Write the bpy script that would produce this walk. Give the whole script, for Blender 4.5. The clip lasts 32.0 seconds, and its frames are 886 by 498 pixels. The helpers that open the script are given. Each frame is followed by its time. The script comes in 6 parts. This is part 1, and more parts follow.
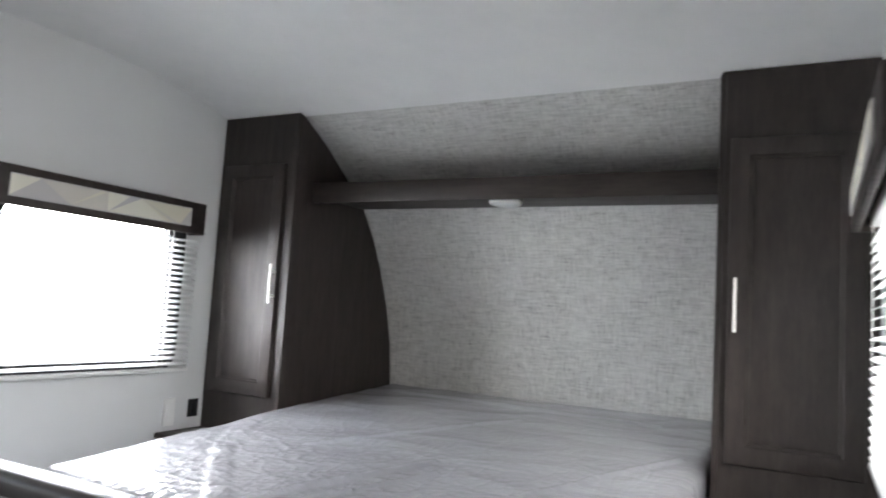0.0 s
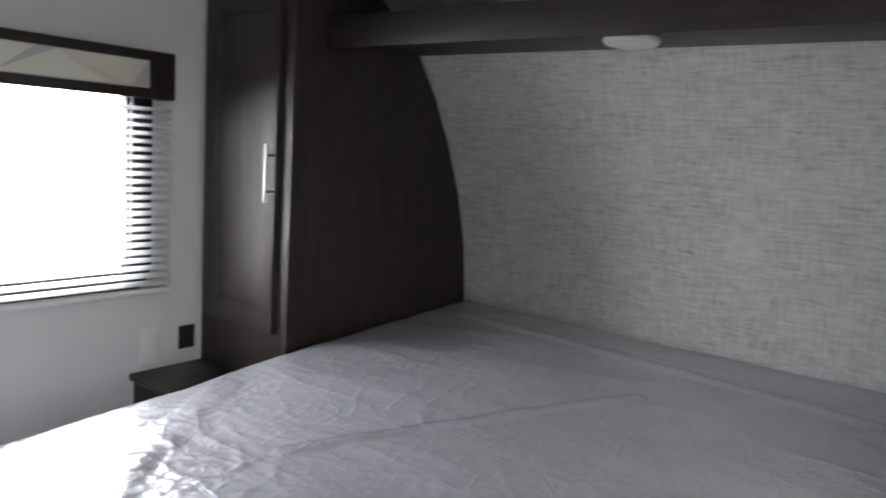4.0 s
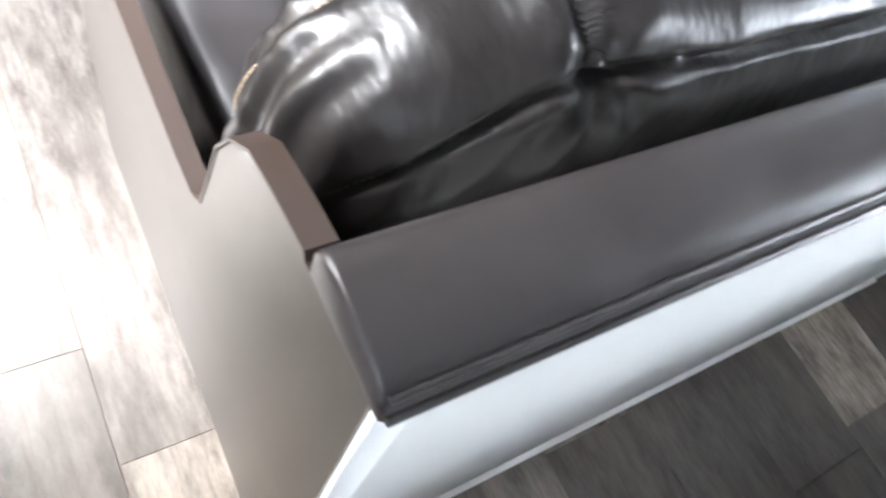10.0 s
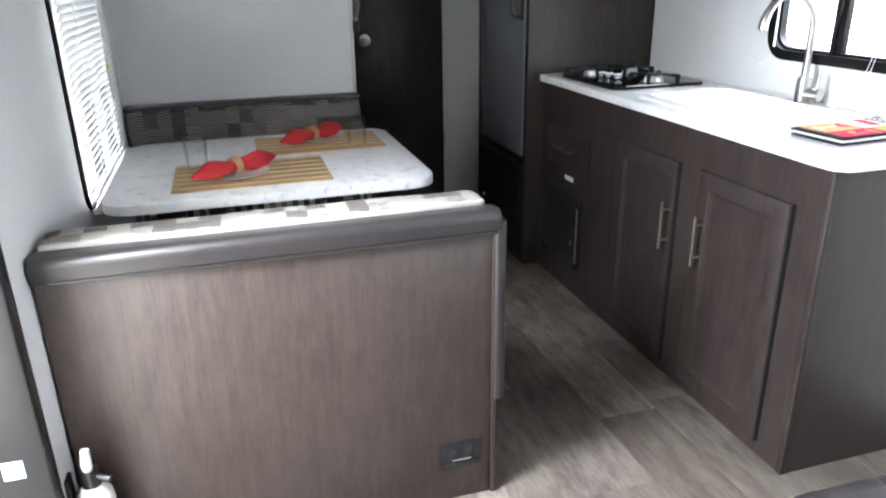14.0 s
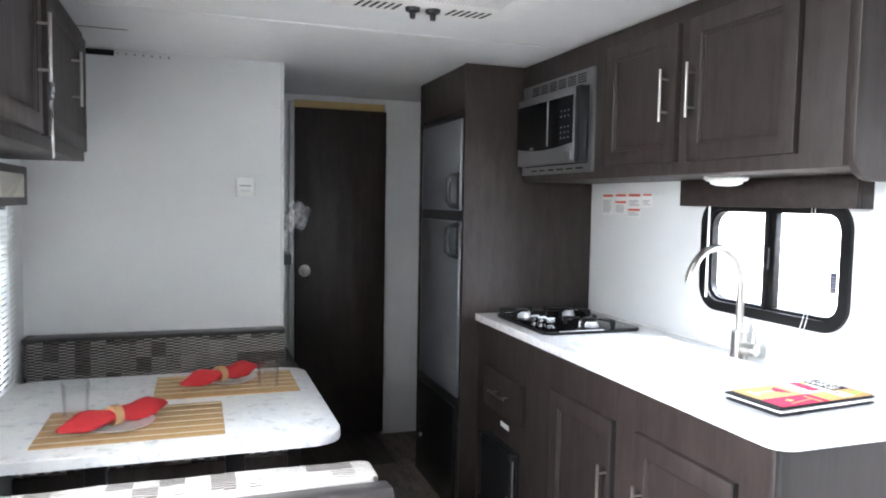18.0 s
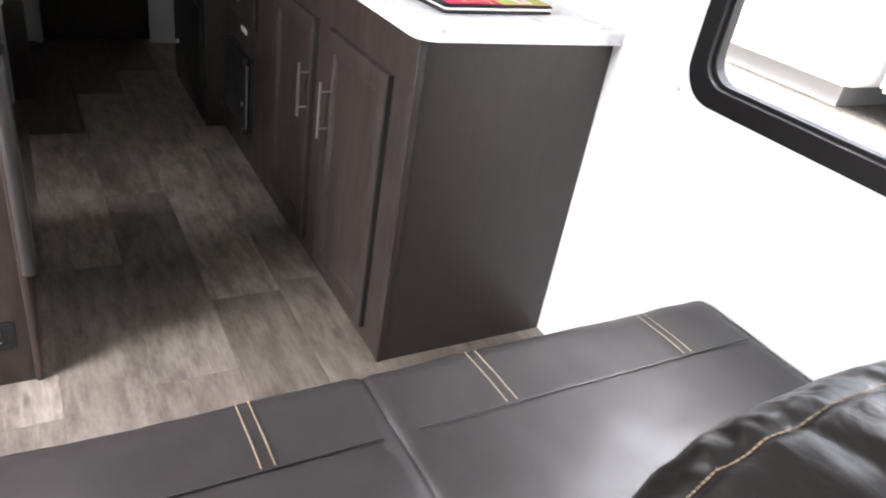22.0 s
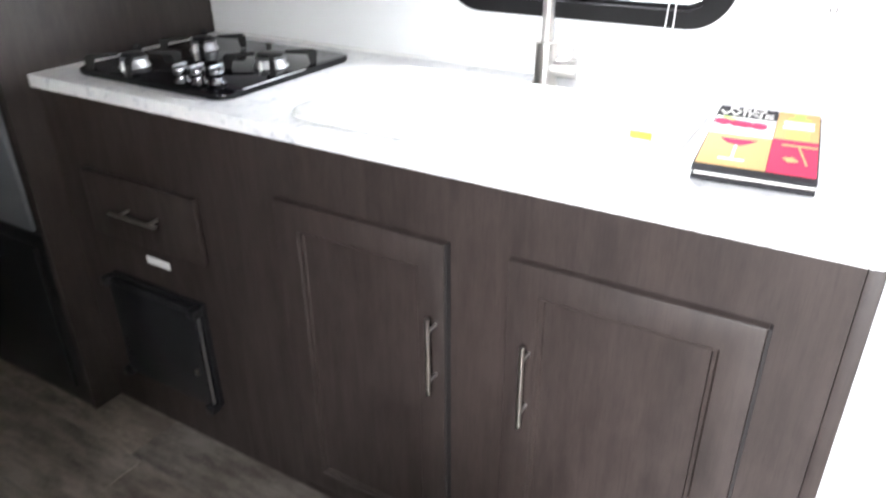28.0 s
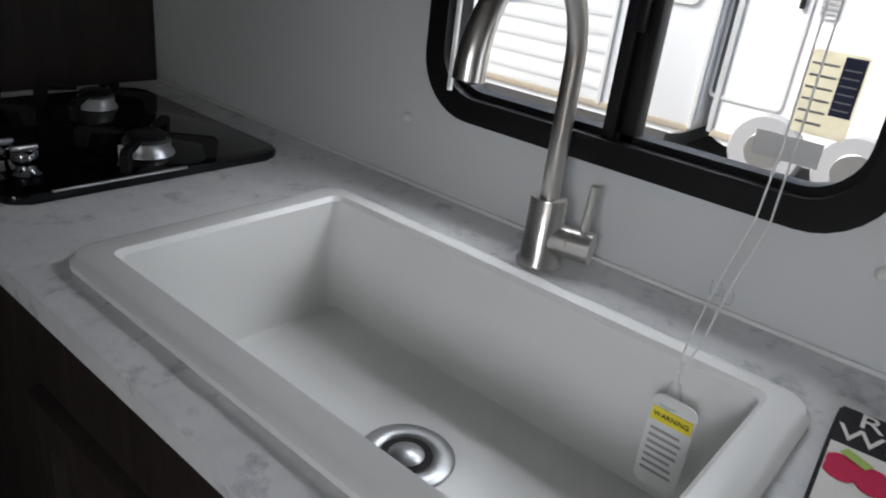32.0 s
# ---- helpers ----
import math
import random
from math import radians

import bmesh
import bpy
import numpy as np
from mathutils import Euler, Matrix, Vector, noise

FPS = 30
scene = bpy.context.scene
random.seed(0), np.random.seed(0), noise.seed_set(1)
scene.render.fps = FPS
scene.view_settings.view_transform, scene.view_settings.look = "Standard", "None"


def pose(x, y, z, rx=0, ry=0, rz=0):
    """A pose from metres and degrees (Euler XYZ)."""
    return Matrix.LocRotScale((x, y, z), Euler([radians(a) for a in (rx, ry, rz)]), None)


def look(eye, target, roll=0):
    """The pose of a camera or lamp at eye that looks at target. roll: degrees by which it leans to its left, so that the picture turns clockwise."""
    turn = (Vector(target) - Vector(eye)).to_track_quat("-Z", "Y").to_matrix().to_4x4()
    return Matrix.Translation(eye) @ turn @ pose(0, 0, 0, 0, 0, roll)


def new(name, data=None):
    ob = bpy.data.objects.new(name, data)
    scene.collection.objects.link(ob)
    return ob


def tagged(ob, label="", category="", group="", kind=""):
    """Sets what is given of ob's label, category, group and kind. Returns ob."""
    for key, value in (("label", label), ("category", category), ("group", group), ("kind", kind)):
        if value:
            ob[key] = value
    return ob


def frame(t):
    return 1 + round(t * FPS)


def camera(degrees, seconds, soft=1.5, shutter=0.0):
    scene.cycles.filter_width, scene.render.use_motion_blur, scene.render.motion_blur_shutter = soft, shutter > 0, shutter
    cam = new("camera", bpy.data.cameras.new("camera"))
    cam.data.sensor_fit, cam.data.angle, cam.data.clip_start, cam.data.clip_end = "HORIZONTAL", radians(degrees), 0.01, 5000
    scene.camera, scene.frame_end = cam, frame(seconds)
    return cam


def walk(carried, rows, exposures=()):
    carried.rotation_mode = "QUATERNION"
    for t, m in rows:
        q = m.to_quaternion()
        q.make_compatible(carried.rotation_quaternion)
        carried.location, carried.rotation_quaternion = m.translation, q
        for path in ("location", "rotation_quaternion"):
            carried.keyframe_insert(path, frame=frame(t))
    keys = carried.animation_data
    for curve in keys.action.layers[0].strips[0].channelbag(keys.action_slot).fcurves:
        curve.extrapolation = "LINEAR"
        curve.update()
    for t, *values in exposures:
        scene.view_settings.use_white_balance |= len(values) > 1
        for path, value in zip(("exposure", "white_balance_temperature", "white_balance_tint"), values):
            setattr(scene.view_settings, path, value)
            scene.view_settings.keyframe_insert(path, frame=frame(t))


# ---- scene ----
cam = camera(63.6, 32.0, 1.9, 0.35)
PATH = [
    (0, (1.057, 0.521, 1.157), (0.124, 2.282, 1.332), 3.5),
    (0.5, (0.943, 0.604, 1.213), (-0.09, 2.315, 1.287), 4.1),
    (1, (0.934, 0.72, 1.3), (-0.077, 2.445, 1.253), 4.0),
    (1.5, (0.92, 0.802, 1.312), (0.021, 2.586, 1.234), 2.7),
    (2, (0.864, 0.9, 1.302), (0.081, 2.739, 1.225), 2.0),
    (2.5, (0.808, 0.996, 1.327), (0.19, 2.89, 1.15), 1.4),
    (4.5, (0.659, 1.52, 1.313), (-0.844, 2.789, 0.951), 6.4),
    (5, (0.614, 1.497, 1.304), (-1.114, 2.374, 0.81), 9.2),
    (5.5, (0.603, 1.51, 1.296), (-1.216, 2.024, 0.643), 10.5),
    (6, (0.596, 1.542, 1.267), (-1.134, 1.917, 0.335), 11.6),
    (6.5, (0.601, 1.564, 1.245), (-1.058, 1.814, 0.156), 12.7),
    (7, (0.614, 1.546, 1.215), (-0.933, 1.882, -0.006), 18.1),
    (7.5, (0.641, 1.493, 1.207), (-0.807, 1.953, -0.094), 24.8),
    (8, (0.637, 1.478, 1.19), (-0.75, 1.922, -0.18), 32.0),
    (8.5, (0.618, 1.517, 1.157), (-0.744, 1.692, -0.297), 36.9),
    (9, (0.655, 1.515, 1.143), (-0.571, 1.25, -0.414), 33.5),
    (9.5, (0.675, 1.482, 1.133), (-0.369, 0.955, -0.49), 30.8),
    (10, (0.728, 1.44, 1.127), (-0.141, 0.747, -0.536), 28.0),
    (10.5, (0.768, 1.406, 1.141), (0.048, 0.558, -0.521), 21.7),
    (11, (0.79, 1.374, 1.172), (0.198, 0.296, -0.405), 13.9),
    (11.5, (0.814, 1.368, 1.209), (0.28, 0.051, -0.198), 8.2),
    (12, (0.809, 1.358, 1.23), (0.313, -0.093, -0.054), 6.1),
    (12.5, (0.797, 1.349, 1.266), (0.313, -0.237, 0.147), 3.0),
    (13, (0.782, 1.342, 1.289), (0.277, -0.334, 0.321), 1.3),
    (13.5, (0.771, 1.329, 1.312), (0.258, -0.413, 0.473), -0.0),
    (14, (0.771, 1.323, 1.338), (0.241, -0.468, 0.622), -0.9),
    (14.5, (0.765, 1.324, 1.368), (0.195, -0.508, 0.804), -1.4),
    (15, (0.761, 1.339, 1.392), (0.152, -0.515, 0.954), -1.4),
    (15.5, (0.765, 1.343, 1.417), (0.127, -0.524, 1.092), -0.4),
    (17.5, (0.62, 1.223, 1.415), (0.055, -0.691, 1.294), 1.3),
    (18, (0.552, 1.169, 1.396), (-0.1, -0.718, 1.264), 1.0),
    (18.5, (0.436, 1.157, 1.367), (-0.152, -0.74, 1.133), 0.4),
    (19, (0.305, 1.211, 1.341), (-0.111, -0.703, 0.938), 1.9),
    (19.5, (0.238, 1.282, 1.327), (-0.098, -0.618, 0.8), 2.6),
    (20, (0.188, 1.347, 1.306), (-0.247, -0.503, 0.683), 3.9),
    (20.5, (0.153, 1.371, 1.277), (-0.426, -0.352, 0.444), 7.1),
    (21, (0.124, 1.375, 1.264), (-0.682, -0.189, 0.313), 10.7),
    (21.5, (0.097, 1.381, 1.261), (-0.863, -0.065, 0.267), 11.9),
    (22, (0.131, 1.344, 1.271), (-0.822, -0.102, 0.271), 10.2),
    (22.5, (0.271, 1.283, 1.271), (-0.572, -0.196, 0.222), 9.1),
    (23, (0.428, 1.237, 1.29), (-0.335, -0.308, 0.275), 7.2),
    (23.5, (0.581, 1.175, 1.348), (-0.166, -0.534, 0.625), 3.7),
    (24, (0.626, 1.13, 1.36), (-0.015, -0.681, 0.805), 1.8),
    (24.5, (0.675, 1.025, 1.349), (0.106, -0.83, 0.865), 1.8),
    (26.5, (0.624, 0.34, 1.281), (-0.613, -0.995, 0.453), -0.1),
    (27, (0.511, 0.193, 1.251), (-0.816, -0.971, 0.311), -1.5),
    (27.5, (0.38, 0.06, 1.262), (-0.992, -0.986, 0.249), -0.5),
    (28, (0.304, -0.072, 1.305), (-1.214, -0.984, 0.376), -0.4),
    (28.5, (0.277, -0.139, 1.335), (-1.412, -0.91, 0.592), 1.2),
    (29, (0.277, -0.158, 1.346), (-1.433, -1.006, 0.749), 2.3),
    (29.5, (0.211, -0.163, 1.364), (-1.454, -1.155, 0.873), 1.8),
    (30, (0.048, -0.112, 1.371), (-1.562, -1.219, 0.942), 2.6),
    (30.5, (-0.083, -0.092, 1.349), (-1.63, -1.252, 0.839), 5.3),
    (31, (-0.217, -0.145, 1.304), (-1.723, -1.292, 0.657), 5.9),
    (31.5, (-0.313, -0.212, 1.282), (-1.792, -1.301, 0.492), 6.7),
    (32, (-0.364, -0.24, 1.286), (-1.793, -1.37, 0.462), 7.0),
]
EXPOSURES = [(0, 1.65, 6500, 10.0), (1, 1.35, 6500, 10.0), (2, 1.6, 6500, 10.0), (4.5, 0.75, 6500, 10.0), (5.1, 0.35, 6500, 10.0), (6, -0.15, 6500, 10.0), (7, 0.1, 6500, 10.0), (8, 0.5, 6500, 10.0), (9, 1.0, 6500, 10.0), (9.5, 1.85, 6325, 9.5), (10, 2.4, 6150, 9.0), (11, 2.38, 6150, 9.0), (12, 2.08, 6150, 9.0), (13, 2.15, 6150, 9.0), (14, 2.55, 6150, 9.0), (15, 2.85, 6150, 9.0), (18, 2.95, 6150, 9.0), (19, 2.9, 6250, 9.5), (20, 2.8, 6350, 10.0), (21.5, 2.45, 6650, 13), (23, 2.4, 6650, 13), (24, 2.85, 6650, 13), (26.5, 2.7, 6650, 13), (27, 2.65, 6650, 13), (28, 3.0, 6450, 10.5), (28.5, 2.7, 6425, 10.2), (29, 1.9, 6400, 10.0), (29.5, 1.25, 6400, 10.0), (30.5, 0.58, 6400, 10.0), (31, 0.22, 6400, 10.0), (32, 0.10, 6400, 10.0)]
walk(cam, [(t, look(eye, target, roll)) for t, eye, target, roll in PATH], EXPOSURES)

# ---- light ----
world = bpy.data.worlds.new("world")
scene.world = world
world.use_nodes = True
wn = world.node_tree
sky = wn.nodes.new("ShaderNodeTexSky")
sky.sky_type = "NISHITA"
sky.sun_disc = False
sky.sun_elevation, sky.sun_rotation = radians(42.5), radians(149)
sky.air_density, sky.dust_density = 1.0, 5.0
wn.links.new(sky.outputs[0], wn.nodes["Background"].inputs[0])
wn.nodes["Background"].inputs[1].default_value = 0.15

sun = new("sun", bpy.data.lights.new("sun", "SUN"))
sun.data.energy, sun.data.angle, sun.data.color = 5.0, radians(35), (1.0, 0.985, 0.97)
sun.matrix_world = look((5.0, -5.7, 7), (0, 0, 0))


def sky_light(name, eye, aim, wide, high, watts, spread=180):
    """Daylight from the open sky outside an opening, shining from eye towards aim."""
    lamp = new(name, bpy.data.lights.new(name, "AREA"))
    lamp.data.shape, lamp.data.size, lamp.data.size_y, lamp.data.energy = "RECTANGLE", wide, high, watts
    lamp.data.color = (0.94, 0.955, 1.0)
    lamp.data.spread = radians(spread)
    lamp.matrix_world = look(eye, aim)
    return lamp


sky_light("sky_bed_left", (-1.50, 2.18, 1.25), (-0.5, 2.18, 1.05), 1.3, 1.0, 37)
sky_light("sky_sofa", (-1.70, 0.64, 1.95), (-0.75, 0.64, 0.75), 1.1, 0.7, 17)
sky_light("sky_kitchen", (-1.62, -0.63, 1.85), (-0.78, -0.63, 0.9), 1.0, 0.6, 10.5)
sky_light("sky_dinette", (1.45, -1.29, 1.10), (0.6, -1.29, 1.0), 1.2, 1.0, 0.08)
sky_light("sky_bed_right", (1.50, 2.04, 1.25), (0.6, 2.04, 1.0), 1.2, 0.9, 5)
sky_light("sky_door", (1.75, 0.28, 1.80), (0.75, 0.28, 0.0), 0.62, 0.95, 34, 150)


# ---- materials ----
def mat(name, base, rough=0.5, metal=0.0, **more):
    m = bpy.data.materials.new(name)
    m.use_nodes = True
    b = m.node_tree.nodes["Principled BSDF"]
    b.inputs["Base Color"].default_value = (*base, 1)
    b.inputs["Roughness"].default_value = rough
    b.inputs["Metallic"].default_value = metal
    for key, value in more.items():
        b.inputs[key.replace("_", " ")].default_value = value
    return m


def node(m, kind, **values):
    n = m.node_tree.nodes.new(kind)
    for key, value in values.items():
        n.inputs[key.replace("_", " ")].default_value = value
    return n


def coords(m, scale=(1, 1, 1), turn=(0, 0, 0), kind="Object"):
    c = m.node_tree.nodes.new("ShaderNodeTexCoord")
    p = m.node_tree.nodes.new("ShaderNodeMapping")
    p.inputs["Scale"].default_value = scale
    p.inputs["Rotation"].default_value = turn
    m.node_tree.links.new(c.outputs[kind], p.inputs[0])
    return p.outputs[0]


def ramp(m, fac, stops):
    r = m.node_tree.nodes.new("ShaderNodeValToRGB")
    m.node_tree.links.new(fac, r.inputs[0])
    e = r.color_ramp.elements
    while len(e) < len(stops):
        e.new(0.5)
    for el, (pos, col) in zip(e, stops):
        el.position, el.color = pos, (*col, 1)
    return r.outputs[0]


def mix(m, fac, a, b, mode="MIX"):
    n = m.node_tree.nodes.new("ShaderNodeMix")
    n.data_type, n.blend_type = "RGBA", mode
    for sock, value in ((n.inputs[0], fac), (n.inputs[6], a), (n.inputs[7], b)):
        if isinstance(value, (int, float)):
            sock.default_value = value
        elif isinstance(value, tuple):
            sock.default_value = (*value, 1)
        else:
            m.node_tree.links.new(value, sock)
    return n.outputs[2]


def bump(m, height, strength=0.2, distance=0.002):
    n = node(m, "ShaderNodeBump", Strength=strength, Distance=distance)
    m.node_tree.links.new(height, n.inputs["Height"])
    m.node_tree.links.new(n.outputs[0], m.node_tree.nodes["Principled BSDF"].inputs["Normal"])


def put(m, out, slot="Base Color"):
    m.node_tree.links.new(out, m.node_tree.nodes["Principled BSDF"].inputs[slot])


def noise_of(m, vec, scale, detail=6.0, rough=0.6):
    n = node(m, "ShaderNodeTexNoise", Scale=scale, Detail=detail, Roughness=rough)
    m.node_tree.links.new(vec, n.inputs["Vector"])
    return n.outputs["Fac"]


def wood(name, dark, mid, light, rough=0.45, along="z", random_by_object=False):
    """Printed woodgrain: long fibres, broad bands and pores."""
    m = mat(name, mid, rough)
    s = {"z": (7, 7, 0.55), "y": (7, 0.55, 7), "x": (0.55, 7, 7)}[along]
    vec = coords(m, s)
    if random_by_object:
        info = m.node_tree.nodes.new("ShaderNodeObjectInfo")
        add = m.node_tree.nodes.new("ShaderNodeVectorMath")
        sc = m.node_tree.nodes.new("ShaderNodeVectorMath")
        sc.operation = "SCALE"
        sc.inputs[0].default_value = (37, 91, 53)
        m.node_tree.links.new(info.outputs["Random"], sc.inputs["Scale"])
        m.node_tree.links.new(vec, add.inputs[0])
        m.node_tree.links.new(sc.outputs[0], add.inputs[1])
        vec = add.outputs[0]
    grain = noise_of(m, vec, 6.0, 8.0, 0.7)
    band = noise_of(m, vec, 0.9, 3.0, 0.5)
    col = ramp(m, grain, [(0.22, dark), (0.5, mid), (0.80, light)])
    col = mix(m, ramp(m, band, [(0.35, (0.12,) * 3), (0.7, (0.75,) * 3)]), col, mix(m, 0.5, col, dark))
    mott = noise_of(m, coords(m, {"z": (26, 26, 9), "y": (26, 9, 26), "x": (9, 26, 26)}[along]), 1.0, 5.0, 0.7)
    pore = noise_of(m, coords(m, {"z": (240, 240, 16), "y": (240, 16, 240), "x": (16, 240, 240)}[along]), 1.0, 3.0, 0.6)
    col = mix(m, ramp(m, mott, [(0.38, (0.0,) * 3), (0.66, (0.75,) * 3)]), col, mix(m, 0.7, col, light))
    col = mix(m, ramp(m, pore, [(0.30, (0.45,) * 3), (0.48, (0.0,) * 3)]), col, dark)
    put(m, col)
    bump(m, mix(m, 0.5, grain, pore), 0.14, 0.0008)
    put(m, ramp(m, grain, [(0.2, (rough + 0.1,) * 3), (0.8, (rough - 0.08,) * 3)]), "Roughness")
    return m


M_WALL = mat("wall_vinyl", (0.78, 0.79, 0.79), 0.55)
v = coords(M_WALL, (1, 1, 1))
n1 = noise_of(M_WALL, v, 3.0, 3.0)
n2 = noise_of(M_WALL, coords(M_WALL, (160, 160, 40)), 1.0, 2.0)
put(M_WALL, mix(M_WALL, n1, (0.66, 0.672, 0.672), (0.73, 0.735, 0.732)))
bump(M_WALL, n2, 0.08, 0.0006)

M_HALF = mat("half_wall_vinyl", (0.56, 0.57, 0.56), 0.6)
put(M_HALF, mix(M_HALF, noise_of(M_HALF, coords(M_HALF), 7.0, 4.0), (0.54, 0.55, 0.54), (0.58, 0.59, 0.58)))
M_CEIL = mat("ceiling_panel", (0.82, 0.83, 0.83), 0.6)
v = coords(M_CEIL)
put(M_CEIL, mix(M_CEIL, noise_of(M_CEIL, v, 9.0, 6.0), (0.76, 0.78, 0.78), (0.86, 0.86, 0.86)))
bump(M_CEIL, noise_of(M_CEIL, v, 60.0, 4.0), 0.15, 0.002)

M_LINEN = mat("linen_wallpaper", (0.45, 0.45, 0.44), 0.85)
a = noise_of(M_LINEN, coords(M_LINEN, (16, 150, 150)), 1.0, 4.0, 0.7)
b = noise_of(M_LINEN, coords(M_LINEN, (170, 22, 22)), 1.0, 4.0, 0.7)
c = noise_of(M_LINEN, coords(M_LINEN, (1, 1, 1)), 6.0, 4.0)
weave = mix(M_LINEN, 0.45, a, b)
col = ramp(M_LINEN, weave, [(0.34, (0.26, 0.26, 0.26)), (0.47, (0.50, 0.50, 0.49)), (0.62, (0.68, 0.68, 0.66))])
put(M_LINEN, mix(M_LINEN, ramp(M_LINEN, c, [(0.35, (0.0,) * 3), (0.7, (0.30,) * 3)]), col, (0.70, 0.70, 0.68)))
bump(M_LINEN, weave, 0.25, 0.001)

M_DARK = wood("dark_walnut", (0.0135, 0.0095, 0.0083), (0.0255, 0.0182, 0.0160), (0.047, 0.0352, 0.0312), 0.46)
M_DARKH = wood("dark_walnut_level", (0.0135, 0.0095, 0.0083), (0.0255, 0.0182, 0.0160), (0.047, 0.0352, 0.0312), 0.46, "x")
M_SMOOTH = wood("smooth_walnut_laminate", (0.024, 0.0175, 0.0152), (0.029, 0.0212, 0.0182), (0.038, 0.0282, 0.0245), 0.38)
M_PANEL = wood("brown_oak_panel", (0.025, 0.0180, 0.0150), (0.044, 0.0325, 0.0280), (0.073, 0.0565, 0.0497), 0.42)
M_ARM = mat("tan_brown_panel", (0.130, 0.113, 0.098), 0.36)
q1 = noise_of(M_ARM, coords(M_ARM, (1, 1, 1)), 5.0, 5.0, 0.6)
q2 = noise_of(M_ARM, coords(M_ARM, (60, 60, 14)), 1.0, 4.0, 0.65)
put(M_ARM, mix(M_ARM, q1, mix(M_ARM, q2, (0.056, 0.048, 0.041), (0.079, 0.068, 0.058)), mix(M_ARM, q2, (0.076, 0.065, 0.056), (0.100, 0.087, 0.075))))
bump(M_ARM, q2, 0.08, 0.0006)
M_ARMEDGE = mat("brown_edge_band", (0.042, 0.029, 0.024), 0.35)
# near-black that puts the shade of gaps, openings and recesses into the colour
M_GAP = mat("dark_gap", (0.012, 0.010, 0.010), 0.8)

M_VINYL = mat("dark_brown_leatherette", (0.045, 0.037, 0.036), 0.36)
v = coords(M_VINYL)
g1 = noise_of(M_VINYL, v, 420.0, 2.0)
g2 = noise_of(M_VINYL, v, 16.0, 5.0)
put(M_VINYL, mix(M_VINYL, g2, (0.020, 0.0175, 0.0176), (0.034, 0.0302, 0.0303)))
put(M_VINYL, ramp(M_VINYL, g2, [(0.3, (0.30,) * 3), (0.75, (0.44,) * 3)]), "Roughness")
bump(M_VINYL, mix(M_VINYL, 0.35, g1, g2), 0.16, 0.0012)

M_THREAD = mat("tan_thread", (0.40, 0.31, 0.21), 0.7)
M_CHROME = mat("brushed_nickel", (0.62, 0.60, 0.57), 0.28, 1.0)
M_STEEL = mat("stainless_steel", (0.52, 0.53, 0.54), 0.34, 1.0)
M_KNOB = mat("polished_chrome", (0.30, 0.30, 0.31), 0.12, 1.0)
M_BLACK = mat("black_plastic", (0.012, 0.012, 0.013), 0.35)
M_GLOSS = mat("black_glass", (0.003, 0.003, 0.004), 0.10, 0.0, Specular_IOR_Level=0.36)
M_RUBBER = mat("window_black", (0.005, 0.0045, 0.005), 0.42, 0.0, Specular_IOR_Level=0.28)
M_WHITEP = mat("white_plastic", (0.80, 0.80, 0.78), 0.35)
M_SINK = mat("white_acrylic", (0.80, 0.80, 0.78), 0.22)
M_PAPER = mat("paper", (0.78, 0.78, 0.76), 0.8)
M_RED = mat("red_napkin", (0.46, 0.020, 0.026), 0.85)
M_JUTE = mat("jute_ring", (0.50, 0.32, 0.15), 0.9)
M_CHINA = mat("white_china", (0.82, 0.82, 0.80), 0.15)
M_GREYP = mat("grey_partition_edge", (0.62, 0.63, 0.63), 0.6)
M_FRIDGE = mat("fridge_silver", (0.40, 0.42, 0.445), 0.36, 0.75)
put(M_FRIDGE, ramp(M_FRIDGE, noise_of(M_FRIDGE, coords(M_FRIDGE, (1, 1, 1)), 5.0, 3.0), [(0.3, (0.34,) * 3), (0.7, (0.44,) * 3)]), "Roughness")

M_IRON = mat("cast_iron", (0.004, 0.004, 0.004), 0.6, 0.0, Specular_IOR_Level=0.25)

M_MARBLE = mat("marble_laminate", (0.78, 0.79, 0.79), 0.28)
v = coords(M_MARBLE)
w1 = noise_of(M_MARBLE, v, 7.0, 9.0, 0.72)
w2 = noise_of(M_MARBLE, coords(M_MARBLE, (1, 1, 1), (0.4, 0.2, 0.9)), 26.0, 8.0, 0.7)
col = ramp(M_MARBLE, w1, [(0.40, (0.83, 0.83, 0.82)), (0.52, (0.76, 0.77, 0.78)), (0.60, (0.83, 0.83, 0.83))])
put(M_MARBLE, mix(M_MARBLE, ramp(M_MARBLE, w2, [(0.54, (0.0,) * 3), (0.66, (0.75,) * 3)]), col, (0.44, 0.46, 0.49)))

M_GLASS = mat("window_glass", (0.95, 0.97, 0.97), 0.02, 0.0, Transmission_Weight=1.0, IOR=1.05)
M_CLEAR = mat("tumbler_glass", (0.95, 0.97, 0.97), 0.02, 0.0, Alpha=0.16, Transmission_Weight=1.0, IOR=1.30)
M_SLAT = mat("blind_slat", (0.80, 0.81, 0.81), 0.4)
b = M_SLAT.node_tree.nodes["Principled BSDF"]
tr = node(M_SLAT, "ShaderNodeBsdfTranslucent", Color=(0.85, 0.87, 0.88, 1))
mx = node(M_SLAT, "ShaderNodeMixShader", Fac=0.07)
M_SLAT.node_tree.links.new(b.outputs[0], mx.inputs[1])
M_SLAT.node_tree.links.new(tr.outputs[0], mx.inputs[2])
M_SLAT.node_tree.links.new(mx.outputs[0], M_SLAT.node_tree.nodes["Material Output"].inputs[0])



